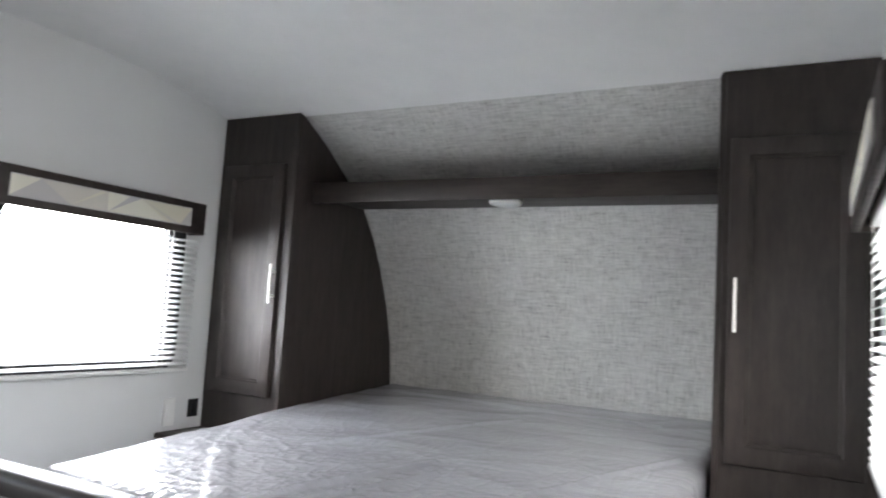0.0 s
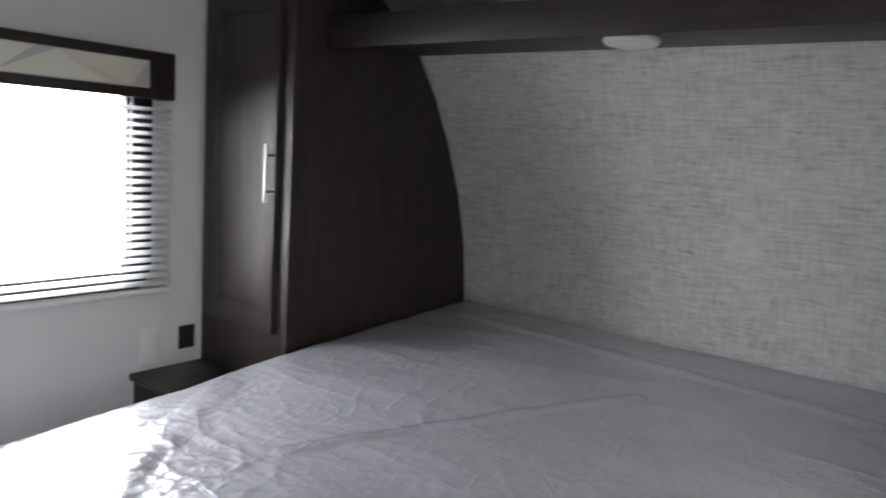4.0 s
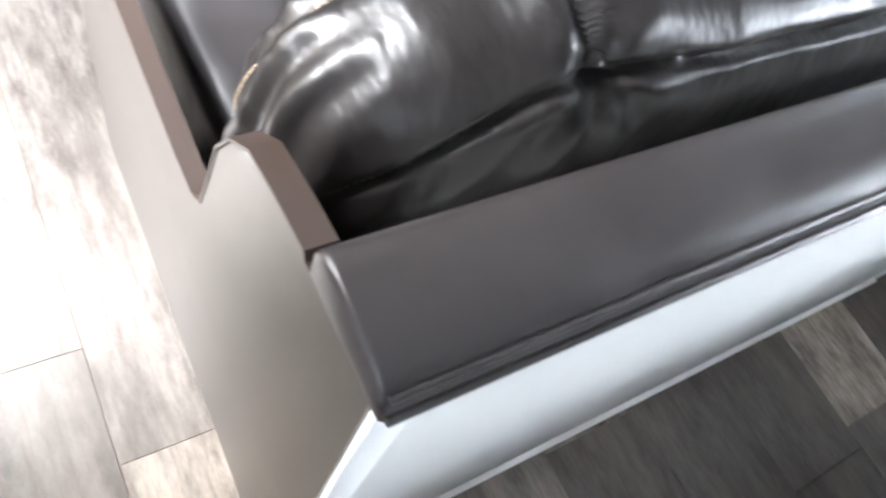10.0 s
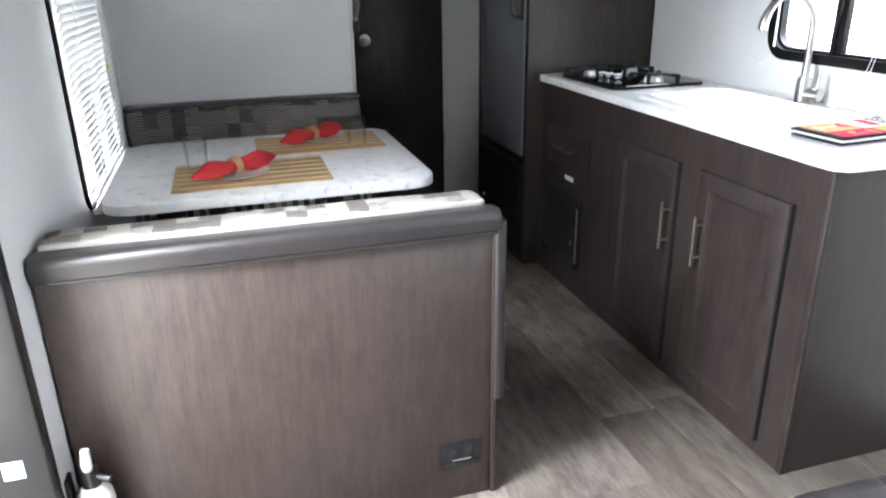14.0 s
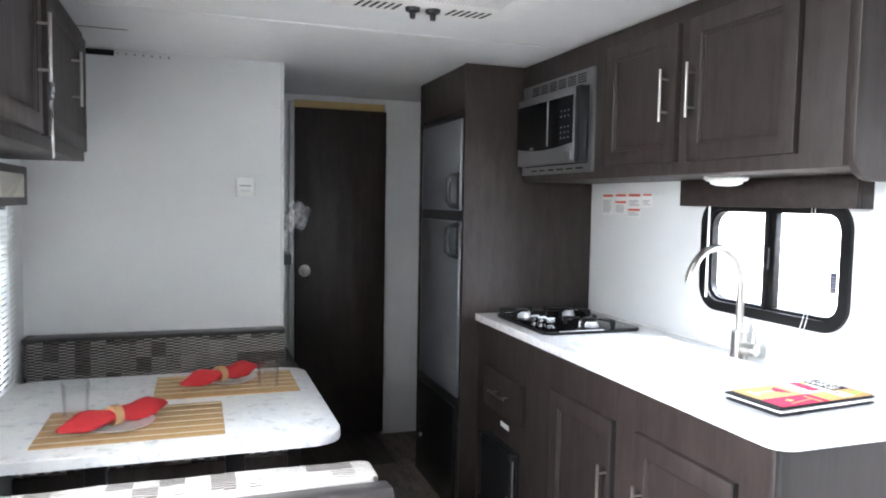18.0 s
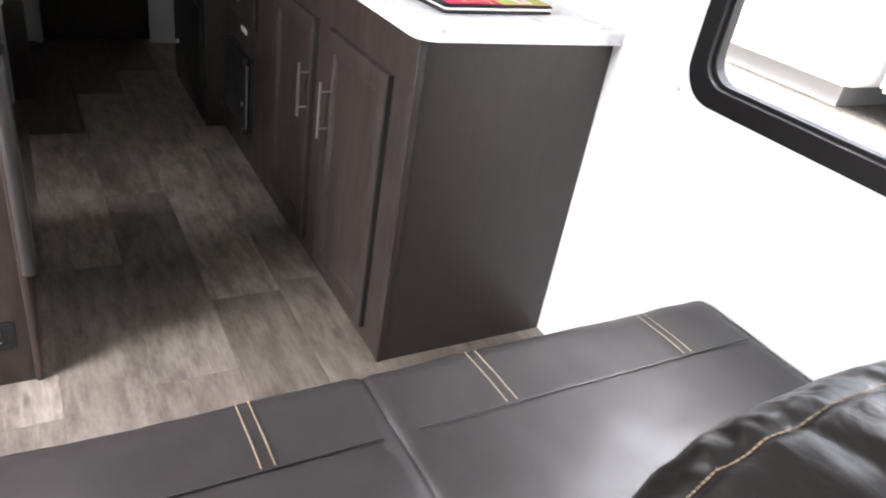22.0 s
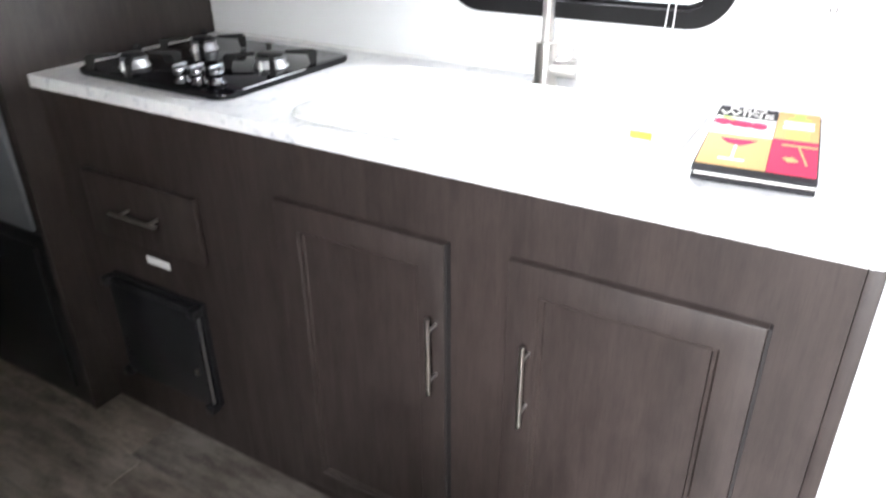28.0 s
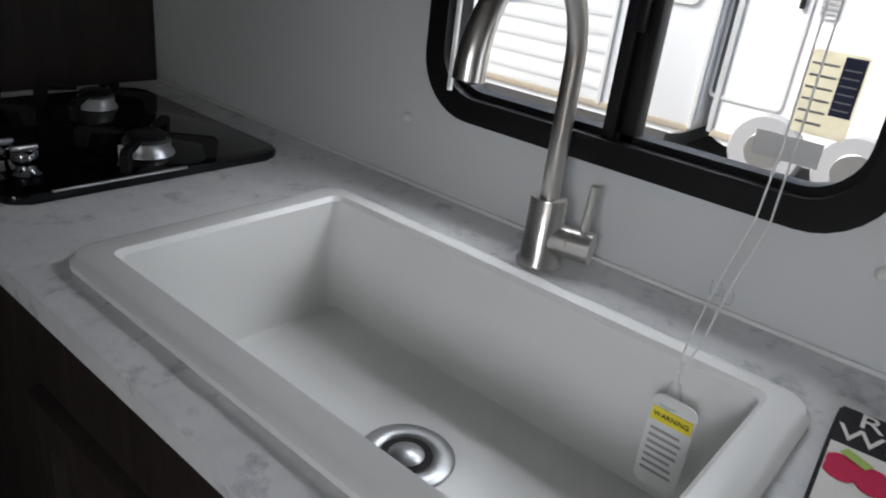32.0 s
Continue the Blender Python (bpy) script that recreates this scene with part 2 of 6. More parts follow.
def ridge(m, vec, scale, sharp, detail=2.0, bend=0.0):
    """Thin raised creases along the level lines of a noise."""
    n = node(m, "ShaderNodeTexNoise", Scale=scale, Detail=detail, Roughness=0.5, Distortion=bend)
    m.node_tree.links.new(vec, n.inputs["Vector"])
    out = n.outputs["Fac"]
    for op, value in (("SUBTRACT", 0.5), ("ABSOLUTE", 0.0), ("MULTIPLY", 2.6), ("SUBTRACT", 1.0), ("ABSOLUTE", 0.0), ("POWER", sharp)):
        k = m.node_tree.nodes.new("ShaderNodeMath")
        k.operation = op
        k.use_clamp = op == "POWER"
        k.inputs[1].default_value = value
        m.node_tree.links.new(out, k.inputs[0])
        out = k.outputs[0]
    return out


def total(m, a, b, ka, kb):
    outs = []
    for s, k in ((a, ka), (b, kb)):
        q = m.node_tree.nodes.new("ShaderNodeMath")
        q.operation = "MULTIPLY"
        q.inputs[1].default_value = k
        m.node_tree.links.new(s, q.inputs[0])
        outs.append(q.outputs[0])
    q = m.node_tree.nodes.new("ShaderNodeMath")
    m.node_tree.links.new(outs[0], q.inputs[0])
    m.node_tree.links.new(outs[1], q.inputs[1])
    return q.outputs[0]


M_SOFA = mat("glossy_brown_leather", (0.016, 0.0125, 0.012), 0.30, 0.0, Specular_IOR_Level=0.34)
v = coords(M_SOFA)
g1 = noise_of(M_SOFA, v, 260.0, 2.0)
g2 = noise_of(M_SOFA, coords(M_SOFA, (1, 1, 1)), 7.0, 5.0)
put(M_SOFA, mix(M_SOFA, g2, (0.0105, 0.0092, 0.0090), (0.019, 0.0165, 0.0160)))
put(M_SOFA, ramp(M_SOFA, g2, [(0.3, (0.30,) * 3), (0.75, (0.40,) * 3)]), "Roughness")
soft_folds = noise_of(M_SOFA, coords(M_SOFA, (2.2, 1.0, 1.2)), 11.0, 3.0, 0.5)
bump(M_SOFA, total(M_SOFA, soft_folds, g1, 1.0, 0.015), 0.6, 0.010)



M_PLASTIC = mat("clear_plastic_wrap", (0.45, 0.45, 0.48), 0.34, 0.0, Specular_IOR_Level=0.6, Coat_Weight=1.0, Coat_Roughness=0.17, Coat_IOR=1.75)
vp = coords(M_PLASTIC, (0.8, 2.4, 1.0), (0, 0, 0.55))
vq = coords(M_PLASTIC, (2.4, 1.0, 1.6), (0, 0, -0.35))
soft = noise_of(M_PLASTIC, vp, 3.0, 4.0, 0.5)
put(M_PLASTIC, mix(M_PLASTIC, soft, (0.26, 0.26, 0.28), (0.37, 0.37, 0.395)))
big = total(M_PLASTIC, ridge(M_PLASTIC, vp, 2.6, 4.0, 1.0, 0.5), ridge(M_PLASTIC, vq, 5.0, 5.0, 2.0, 0.7), 1.0, 0.5)
fine = total(M_PLASTIC, ridge(M_PLASTIC, vp, 12.0, 9.0, 2.0, 0.6), ridge(M_PLASTIC, vq, 26.0, 9.0, 2.0, 0.4), 0.24, 0.11)
bump(M_PLASTIC, total(M_PLASTIC, big, fine, 1.0, 1.0), 0.50, 0.008)
M_FILM = mat("thin_plastic_film", (0.9, 0.92, 0.95), 0.15, 0.0, Alpha=0.30, Specular_IOR_Level=0.9)
put(M_FILM, ramp(M_FILM, noise_of(M_FILM, coords(M_FILM, (1, 1, 1)), 14.0, 5.0), [(0.35, (0.06,) * 3), (0.7, (0.40,) * 3)]), "Alpha")
bump(M_FILM, noise_of(M_FILM, coords(M_FILM, (2.5, 2.5, 0.8)), 9.0, 5.0), 0.6, 0.02)

# patterned bench fabric: offset rounded blocks over wavy cross lines
M_FABRIC = mat("patterned_fabric", (0.4, 0.36, 0.3), 0.9)


def fabric(m, up, dash, row, gap, tones):
    """Columns of stacked dashes, each column stepped by half a dash, in square blocks of brown, taupe or pale yarn."""
    vec = coords(m, (1, 1, 1))
    axes = m.node_tree.nodes.new("ShaderNodeSeparateXYZ")
    m.node_tree.links.new(vec, axes.inputs[0])

    def calc(op, one, two=0.0):
        k = m.node_tree.nodes.new("ShaderNodeMath")
        k.operation = op
        for slot, value in ((0, one), (1, two)):
            if isinstance(value, (int, float)):
                k.inputs[slot].default_value = value
            else:
                m.node_tree.links.new(value, k.inputs[slot])
        return k.outputs[0]

    def chance(one, two):
        pair = m.node_tree.nodes.new("ShaderNodeCombineXYZ")
        m.node_tree.links.new(one, pair.inputs[0])
        m.node_tree.links.new(two, pair.inputs[1])
        w = m.node_tree.nodes.new("ShaderNodeTexWhiteNoise")
        w.noise_dimensions = "2D"
        m.node_tree.links.new(pair.outputs[0], w.inputs["Vector"])
        return w.outputs["Value"]

    sway = calc("MULTIPLY", calc("SUBTRACT", noise_of(m, vec, 30.0, 1.0), 0.5), 0.30)
    column = calc("FLOOR", calc("DIVIDE", axes.outputs[0], dash))
    height = calc("ADD", calc("ADD", calc("DIVIDE", axes.outputs[up], row), calc("MULTIPLY", column, 0.5)), sway)
    pale = calc("LESS_THAN", calc("FRACT", height), gap)
    block = chance(calc("FLOOR", calc("DIVIDE", column, 2.0)), calc("FLOOR", calc("DIVIDE", axes.outputs[up], row * 5)))
    tone = ramp(m, block, [(0.0, tones[0]), (0.28, tones[1]), (0.55, tones[2]), (0.80, tones[3])])
    m.node_tree.nodes[-1].color_ramp.interpolation = "CONSTANT"
    tone = mix(m, calc("MULTIPLY", chance(column, calc("FLOOR", height)), 0.18), tone, (0.20, 0.17, 0.14))
    shown = calc("MULTIPLY", pale, calc("ADD", calc("MULTIPLY", calc("GREATER_THAN", block, 0.28), 0.62), 0.38))
    put(m, mix(m, shown, tone, (0.46, 0.445, 0.42)))
    bump(m, calc("ADD", pale, noise_of(m, vec, 500.0, 2.0)), 0.2, 0.0008)


fabric(M_FABRIC, 2, 0.028, 0.0115, 0.25, ((0.016, 0.012, 0.010), (0.035, 0.028, 0.024), (0.070, 0.060, 0.052), (0.125, 0.112, 0.098)))
# cream colour for the painted highlight on the front bench's back cushion
M_HIGHLIGHT = mat("cream_highlight", (0.55, 0.53, 0.49), 0.85)
put(M_HIGHLIGHT, mix(M_HIGHLIGHT, noise_of(M_HIGHLIGHT, coords(M_HIGHLIGHT), 240.0, 3.0), (0.34, 0.325, 0.30), (0.46, 0.44, 0.41)))
M_FABRIC2 = mat("patterned_fabric_top", (0.4, 0.36, 0.3), 0.9)
fabric(M_FABRIC2, 1, 0.024, 0.0085, 0.36, ((0.018, 0.012, 0.010), (0.050, 0.040, 0.034), (0.10, 0.092, 0.084), (0.22, 0.200, 0.165)))

M_MAT = mat("woven_bamboo", (0.46, 0.28, 0.12), 0.7)
v = coords(M_MAT, (1, 1, 1))
wv = M_MAT.node_tree.nodes.new("ShaderNodeTexWave")
wv.wave_type, wv.bands_direction = "BANDS", "X"
wv.inputs["Scale"].default_value, wv.inputs["Distortion"].default_value, wv.inputs["Detail"].default_value = 62.0, 1.2, 2.0
M_MAT.node_tree.links.new(v, wv.inputs["Vector"])
nz = noise_of(M_MAT, coords(M_MAT, (90, 9, 9)), 3.0, 3.0)
put(M_MAT, mix(M_MAT, nz, ramp(M_MAT, wv.outputs["Fac"], [(0.2, (0.22, 0.12, 0.045)), (0.7, (0.50, 0.31, 0.13))]), (0.58, 0.38, 0.17)))
bump(M_MAT, wv.outputs["Fac"], 0.5, 0.0015)

# valance print: pale facets on grey
M_FACETS = []
for tone in ((0.46, 0.45, 0.44), (0.60, 0.575, 0.47), (0.66, 0.645, 0.55), (0.53, 0.51, 0.46)):
    M_FACETS.append(mat("facet_print", tone, 0.88))
    bump(M_FACETS[-1], noise_of(M_FACETS[-1], coords(M_FACETS[-1]), 700.0, 2.0), 0.2, 0.0006)

# vinyl plank floor, each plank with its own tone, from a darker set in the bedroom's west part

def plank_vinyl(name, stops):
    """Printed oak vinyl; the stops are the tones that single planks take."""
    m = mat(name, (0.2, 0.16, 0.13), 0.42)
    info = m.node_tree.nodes.new("ShaderNodeObjectInfo")
    vec = coords(m, (7, 1.9, 7), kind="Object")
    sc = m.node_tree.nodes.new("ShaderNodeVectorMath")
    sc.operation = "SCALE"
    sc.inputs[0].default_value = (71, 39, 17)
    m.node_tree.links.new(info.outputs["Random"], sc.inputs["Scale"])
    ad = m.node_tree.nodes.new("ShaderNodeVectorMath")
    m.node_tree.links.new(vec, ad.inputs[0])
    m.node_tree.links.new(sc.outputs[0], ad.inputs[1])
    gr = noise_of(m, ad.outputs[0], 3.6, 10.0, 0.76)
    bl = noise_of(m, ad.outputs[0], 1.1, 4.0, 0.6)
    tone = ramp(m, info.outputs["Random"], stops)
    col = mix(m, ramp(m, gr, [(0.36, (0.0,) * 3), (0.60, (1.0,) * 3)]), mix(m, 0.80, tone, (0.030, 0.022, 0.017)), tone)
    col = mix(m, ramp(m, bl, [(0.48, (0.0,) * 3), (0.78, (0.5,) * 3)]), col, mix(m, 0.5, tone, (0.33, 0.29, 0.235)))
    blot = noise_of(m, ad.outputs[0], 0.75, 5.0, 0.7)
    col = mix(m, ramp(m, blot, [(0.34, (0.72,) * 3), (0.5, (0.0,) * 3)]), col, (0.058, 0.046, 0.038))
    fib = noise_of(m, coords(m, (130, 5, 130)), 1.0, 4.0, 0.65)
    col = mix(m, ramp(m, fib, [(0.34, (0.30,) * 3), (0.50, (0.0,) * 3)]), col, (0.050, 0.039, 0.031))
    kn = m.node_tree.nodes.new("ShaderNodeTexVoronoi")
    kn.inputs["Scale"].default_value = 1.15
    m.node_tree.links.new(ad.outputs[0], kn.inputs["Vector"])
    put(m, mix(m, ramp(m, kn.outputs["Distance"], [(0.03, (0.9,) * 3), (0.09, (0.0,) * 3)]), col, (0.045, 0.032, 0.026)))
    bump(m, gr, 0.15, 0.0012)
    return m


M_PLANK = plank_vinyl("vinyl_plank", [(0.0, (0.098, 0.082, 0.069)), (0.25, (0.172, 0.149, 0.128)), (0.45, (0.120, 0.102, 0.086)), (0.62, (0.200, 0.176, 0.154)), (0.80, (0.292, 0.248, 0.206)), (1.0, (0.162, 0.143, 0.127))])
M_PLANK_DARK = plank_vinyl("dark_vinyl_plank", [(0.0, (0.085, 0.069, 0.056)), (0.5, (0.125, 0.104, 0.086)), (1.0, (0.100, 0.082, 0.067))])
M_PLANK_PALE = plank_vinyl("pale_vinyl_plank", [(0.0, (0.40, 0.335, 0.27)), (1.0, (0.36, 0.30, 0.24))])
M_SUB = mat("floor_joint", (0.075, 0.062, 0.052), 0.8)

M_GRAVEL = mat("gravel", (0.32, 0.30, 0.27), 0.95)
v = coords(M_GRAVEL)
vg = M_GRAVEL.node_tree.nodes.new("ShaderNodeTexVoronoi")
vg.inputs["Scale"].default_value = 55.0
M_GRAVEL.node_tree.links.new(v, vg.inputs["Vector"])
put(M_GRAVEL, mix(M_GRAVEL, vg.outputs["Color"], (0.10, 0.092, 0.080), (0.30, 0.275, 0.245)))
bump(M_GRAVEL, vg.outputs["Distance"], 1.0, 0.02)
M_SIDING = mat("white_aluminium_siding", (0.83, 0.84, 0.85), 0.3)
M_PALEPANE = mat("tinted_pane", (0.42, 0.45, 0.48), 0.08)
M_CREAM = mat("cream_cord", (0.62, 0.55, 0.40), 0.8)
M_BLUE = mat("blue_decal", (0.30, 0.46, 0.68), 0.4)
M_TAN = mat("tan_trim", (0.42, 0.36, 0.28), 0.6)
M_HEADER = mat("raw_pine", (0.62, 0.44, 0.20), 0.7)
M_LABELGREY = mat("grey_print", (0.36, 0.36, 0.37), 0.8)
M_ORANGE = mat("red_orange_print", (0.60, 0.10, 0.05), 0.7)
M_YELLOW = mat("yellow_print", (0.85, 0.72, 0.05), 0.7)
M_CARD = mat("tan_card", (0.72, 0.66, 0.50), 0.7)
tr = node(M_CARD, "ShaderNodeBsdfTranslucent", Color=(0.80, 0.76, 0.64, 1))
mx = node(M_CARD, "ShaderNodeMixShader", Fac=0.75)
M_CARD.node_tree.links.new(M_CARD.node_tree.nodes["Principled BSDF"].outputs[0], mx.inputs[1])
M_CARD.node_tree.links.new(tr.outputs[0], mx.inputs[2])
M_CARD.node_tree.links.new(mx.outputs[0], M_CARD.node_tree.nodes["Material Output"].inputs[0])
M_LENS = mat("lamp_lens", (0.85, 0.86, 0.86), 0.3)


# ---- builders ----
def thing(name, at, label, category, group="", kind=""):
    ob = new(name)
    ob.empty_display_size = 0.05
    ob.location = at
    return tagged(ob, label, category, group, kind)


def part(name, bm, material, parent=None, label="", smooth=False):
    me = bpy.data.meshes.new(name)
    bmesh.ops.recalc_face_normals(bm, faces=bm.faces)
    bm.to_mesh(me)
    bm.free()
    me.materials.append(material)
    me.polygons.foreach_set("use_smooth", [True] * len(me.polygons))
    me.set_sharp_from_angle(angle=radians(52 if smooth else 31))
    ob = new(name, me)
    if parent is not None:
        ob.parent = parent
        if parent.parent is None:
            ob.matrix_parent_inverse = Matrix.Translation(parent.location).inverted()
    if label:
        ob["label"] = label
    return ob


def box(bm, x0, x1, y0, y1, z0, z1, bevel=0.0, seg=2):
    m = Matrix.LocRotScale(((x0 + x1) / 2, (y0 + y1) / 2, (z0 + z1) / 2), None, (abs(x1 - x0), abs(y1 - y0), abs(z1 - z0)))
    made = bmesh.ops.create_cube(bm, size=1, matrix=m)["verts"]
    if bevel:
        edges = list({e for vt in made for e in vt.link_edges})
        bmesh.ops.bevel(bm, geom=edges, offset=bevel, segments=seg, affect="EDGES", profile=0.5)
    return bm


def cuboid(x0, x1, y0, y1, z0, z1, bevel=0.0, seg=2):
    return box(bmesh.new(), x0, x1, y0, y1, z0, z1, bevel, seg)


def rrect(u0, u1, v0, v1, r, n=5):
    pts = []
    for cu, cv, a0 in ((u1 - r, v1 - r, 0), (u0 + r, v1 - r, 90), (u0 + r, v0 + r, 180), (u1 - r, v0 + r, 270)):
        for i in range(n + 1):
            a = radians(a0 + 90 * i / n)
            pts.append((cu + r * math.cos(a), cv + r * math.sin(a)))
    return pts


def prism(bm, pts, axis, lo, hi, bevel=0.0):
    """A plate of the outline pts (in the two other axes, in order) from lo to hi along axis."""
    def at(p, w):
        return {"x": (w, p[0], p[1]), "y": (p[0], w, p[1]), "z": (p[0], p[1], w)}[axis]
    a = [bm.verts.new(at(p, lo)) for p in pts]
    b = [bm.verts.new(at(p, hi)) for p in pts]
    f0, f1 = bm.faces.new(a), bm.faces.new(list(reversed(b)))
    k = len(pts)
    for i in range(k):
        bm.faces.new((a[i], b[i], b[(i + 1) % k], a[(i + 1) % k]))
    if bevel:
        edges = list(f0.edges) + list(f1.edges)
        bmesh.ops.bevel(bm, geom=edges, offset=bevel, segments=2, affect="EDGES", profile=0.5)
    return bm


def ring(bm, outer, inner, axis, lo, hi):
    """A frame between two outlines with the same number of points."""
    def at(p, w):
        return {"x": (w, p[0], p[1]), "y": (p[0], w, p[1]), "z": (p[0], p[1], w)}[axis]
    rows = [[bm.verts.new(at(p, w)) for p in o] for o, w in ((outer, lo), (outer, hi), (inner, hi), (inner, lo))]
    k = len(outer)
    for j in range(4):
        for i in range(k):
            bm.faces.new((rows[j][i], rows[j][(i + 1) % k], rows[(j + 1) % 4][(i + 1) % k], rows[(j + 1) % 4][i]))
    return bm


def tube(bm, path, r, n=10, closed=False):
    path = [Vector(p) for p in path]
    rows = []
    up = None
    for i, p in enumerate(path):
        d = (path[min(i + 1, len(path) - 1)] - path[max(i - 1, 0)]).normalized()
        side = d.orthogonal().normalized() if up is None else (up - d * up.dot(d)).normalized()
        up = side
        other = d.cross(side)
        rr = r[i] if isinstance(r, (list, tuple)) else r
        rows.append([bm.verts.new(p + rr * (math.cos(t) * side + math.sin(t) * other)) for t in [2 * math.pi * k / n for k in range(n)]])
    for a, b in zip(rows, rows[1:]):
        for k in range(n):
            bm.faces.new((a[k], a[(k + 1) % n], b[(k + 1) % n], b[k]))
    bm.faces.new(list(reversed(rows[0])))
    bm.faces.new(rows[-1])
    return bm


def lathe(bm, profile, at, n=24, axis="z"):
    """Turns (radius, height) pairs about a line through at."""
    x, y, z = at
    rows = []
    for r, h in profile:
        row = []
        for k in range(n):
            c, s = r * math.cos(2 * math.pi * k / n), r * math.sin(2 * math.pi * k / n)
            p = {"z": (x + c, y + s, z + h), "x": (x + h, y + c, z + s), "y": (x + c, y + h, z + s)}[axis]
            row.append(bm.verts.new(p))
        rows.append(row)
    for a, b in zip(rows, rows[1:]):
        for k in range(n):
            bm.faces.new((a[k], a[(k + 1) % n], b[(k + 1) % n], b[k]))
    bm.faces.new(rows[0])
    bm.faces.new(list(reversed(rows[-1])))
    return bm


def wall_sheet(name, axis, at, thick, u0, u1, z0, z1, holes, material):
    """A wall across axis ('x' or 'y') with rectangular openings (u0, u1, z0, z1) through it."""
    bm = bmesh.new()
    us = sorted({u0, u1, *[h[0] for h in holes], *[h[1] for h in holes]})
    for a, b in zip(us, us[1:]):
        mid = (a + b) / 2
        spans = sorted((h[2], h[3]) for h in holes if h[0] <= mid <= h[1])
        z = z0
        for s0, s1 in spans + [(z1, z1)]:
            if s0 > z + 1e-6:
                if axis == "x":
                    box(bm, min(at, at + thick), max(at, at + thick), a, b, z, s0)
                else:
                    box(bm, a, b, min(at, at + thick), max(at, at + thick), z, s0)
            z = max(z, s1)
    bmesh.ops.remove_doubles(bm, verts=bm.verts, dist=1e-5)
    return tagged(part(name, bm, material), kind="structure")


def handle(parent, x, y, z0, z1, out=(1, 0), level=False):
    """A bar pull on two posts, standing 28 mm off the face at x, y; z0, z1 its ends (or ends along y where level)."""
    bm = bmesh.new()
    ox, oy = out
    d = 0.028
    if level:
        zc = z0
        a, b = z1
        tube(bm, [(x + ox * d, a, zc), (x + ox * d, b, zc)], 0.005, 10)
        for q in (a + 0.028, b - 0.028):
            tube(bm, [(x, q, zc), (x + ox * d, q, zc)], 0.004, 8)
    else:
        tube(bm, [(x + ox * d, y + oy * d, z0), (x + ox * d, y + oy * d, z1)], 0.0046, 10)
        for q in (z0 + 0.028, z1 - 0.028):
            tube(bm, [(x, y, q), (x + ox * d, y + oy * d, q)], 0.0036, 8)
    return part("handle", bm, M_CHROME, parent, "brushed nickel bar handle", True)


def shaker(axis, face, out, u0, u1, z0, z1, stile=0.05, thick=0.018, gap=0.0):
    """A frame-and-panel door on the plane face of axis, proud by thick towards out, with a moulded inner edge."""
    bm = bmesh.new()
    steps = ((0, 0), (0, thick - 0.003), (0.0012, thick - 0.0008), (0.003, thick), (stile - 0.002, thick), (stile, thick - 0.002), (stile + 0.0015, thick * 0.74), (stile + 0.007, thick * 0.70), (stile + 0.0095, thick * 0.46))
    rows = []
    for inset, height in steps:
        f = face + out * height
        ring_pts = ((u0 + inset, z0 + inset), (u1 - inset, z0 + inset), (u1 - inset, z1 - inset), (u0 + inset, z1 - inset))
        rows.append([bm.verts.new((f, u, z) if axis == "x" else (u, f, z)) for u, z in ring_pts])
    for a, b in zip(rows, rows[1:]):
        for i in range(4):
            j = (i + 1) % 4
            bm.faces.new((a[i], a[j], b[j], b[i]))
    bm.faces.new(rows[-1])
    bm.faces.new(list(reversed(rows[0])))
    bmesh.ops.recalc_face_normals(bm, faces=bm.faces)
    return bm

# ---- structure ----
W, E, H = -1.15, 1.20, 1.985
T = 0.05
WIN_BED_L = (1.78, 2.478, 0.902, 1.45)
WIN_SOFA = (0.275, 0.985, 0.866, 1.385)
WIN_KITCHEN = (-0.917, -0.320, 1.048, 1.412)
WIN_DINETTE = (-1.70, -0.89, 0.70, 1.42)
WIN_BED_R = (1.58, 2.38, 0.88, 1.45)
DOORWAY = (-0.03, 0.64, 0.0, 1.86)

def behind(span):
    return (span[0] + 0.018, span[1] - 0.018, span[2] + 0.018, span[3] - 0.018)


tagged(part("floor", cuboid(W - T, E + T, -3.72, 3.72, -0.06, -0.004), M_SUB), kind="structure")
wall_sheet("wall_west", "x", W, -T, -3.7, 3.7, 0, 2.05, [behind(WIN_BED_L), behind(WIN_SOFA), behind(WIN_KITCHEN)], M_WALL)
wall_sheet("wall_east", "x", E, T, -3.7, 3.7, 0, 2.05, [behind(WIN_DINETTE), behind(WIN_BED_R), DOORWAY], M_WALL)
wall_sheet("wall_south", "y", -3.70, -T, W, E, 0, 2.05, [], M_WALL)

# ceiling, level and then falling into the curved nose
CURVE = [(-3.7, H), (2.05, H), (2.36, 1.970), (2.55, 1.943), (2.72, 1.898)]
NOSE = [(2.72, 1.898), (2.87, 1.815), (3.03, 1.705), (3.165, 1.600), (3.26, 1.475), (3.335, 1.345), (3.41, 1.18), (3.465, 1.0), (3.49, 0.8), (3.505, 0.6), (3.515, 0.3), (3.515, 0.0)]


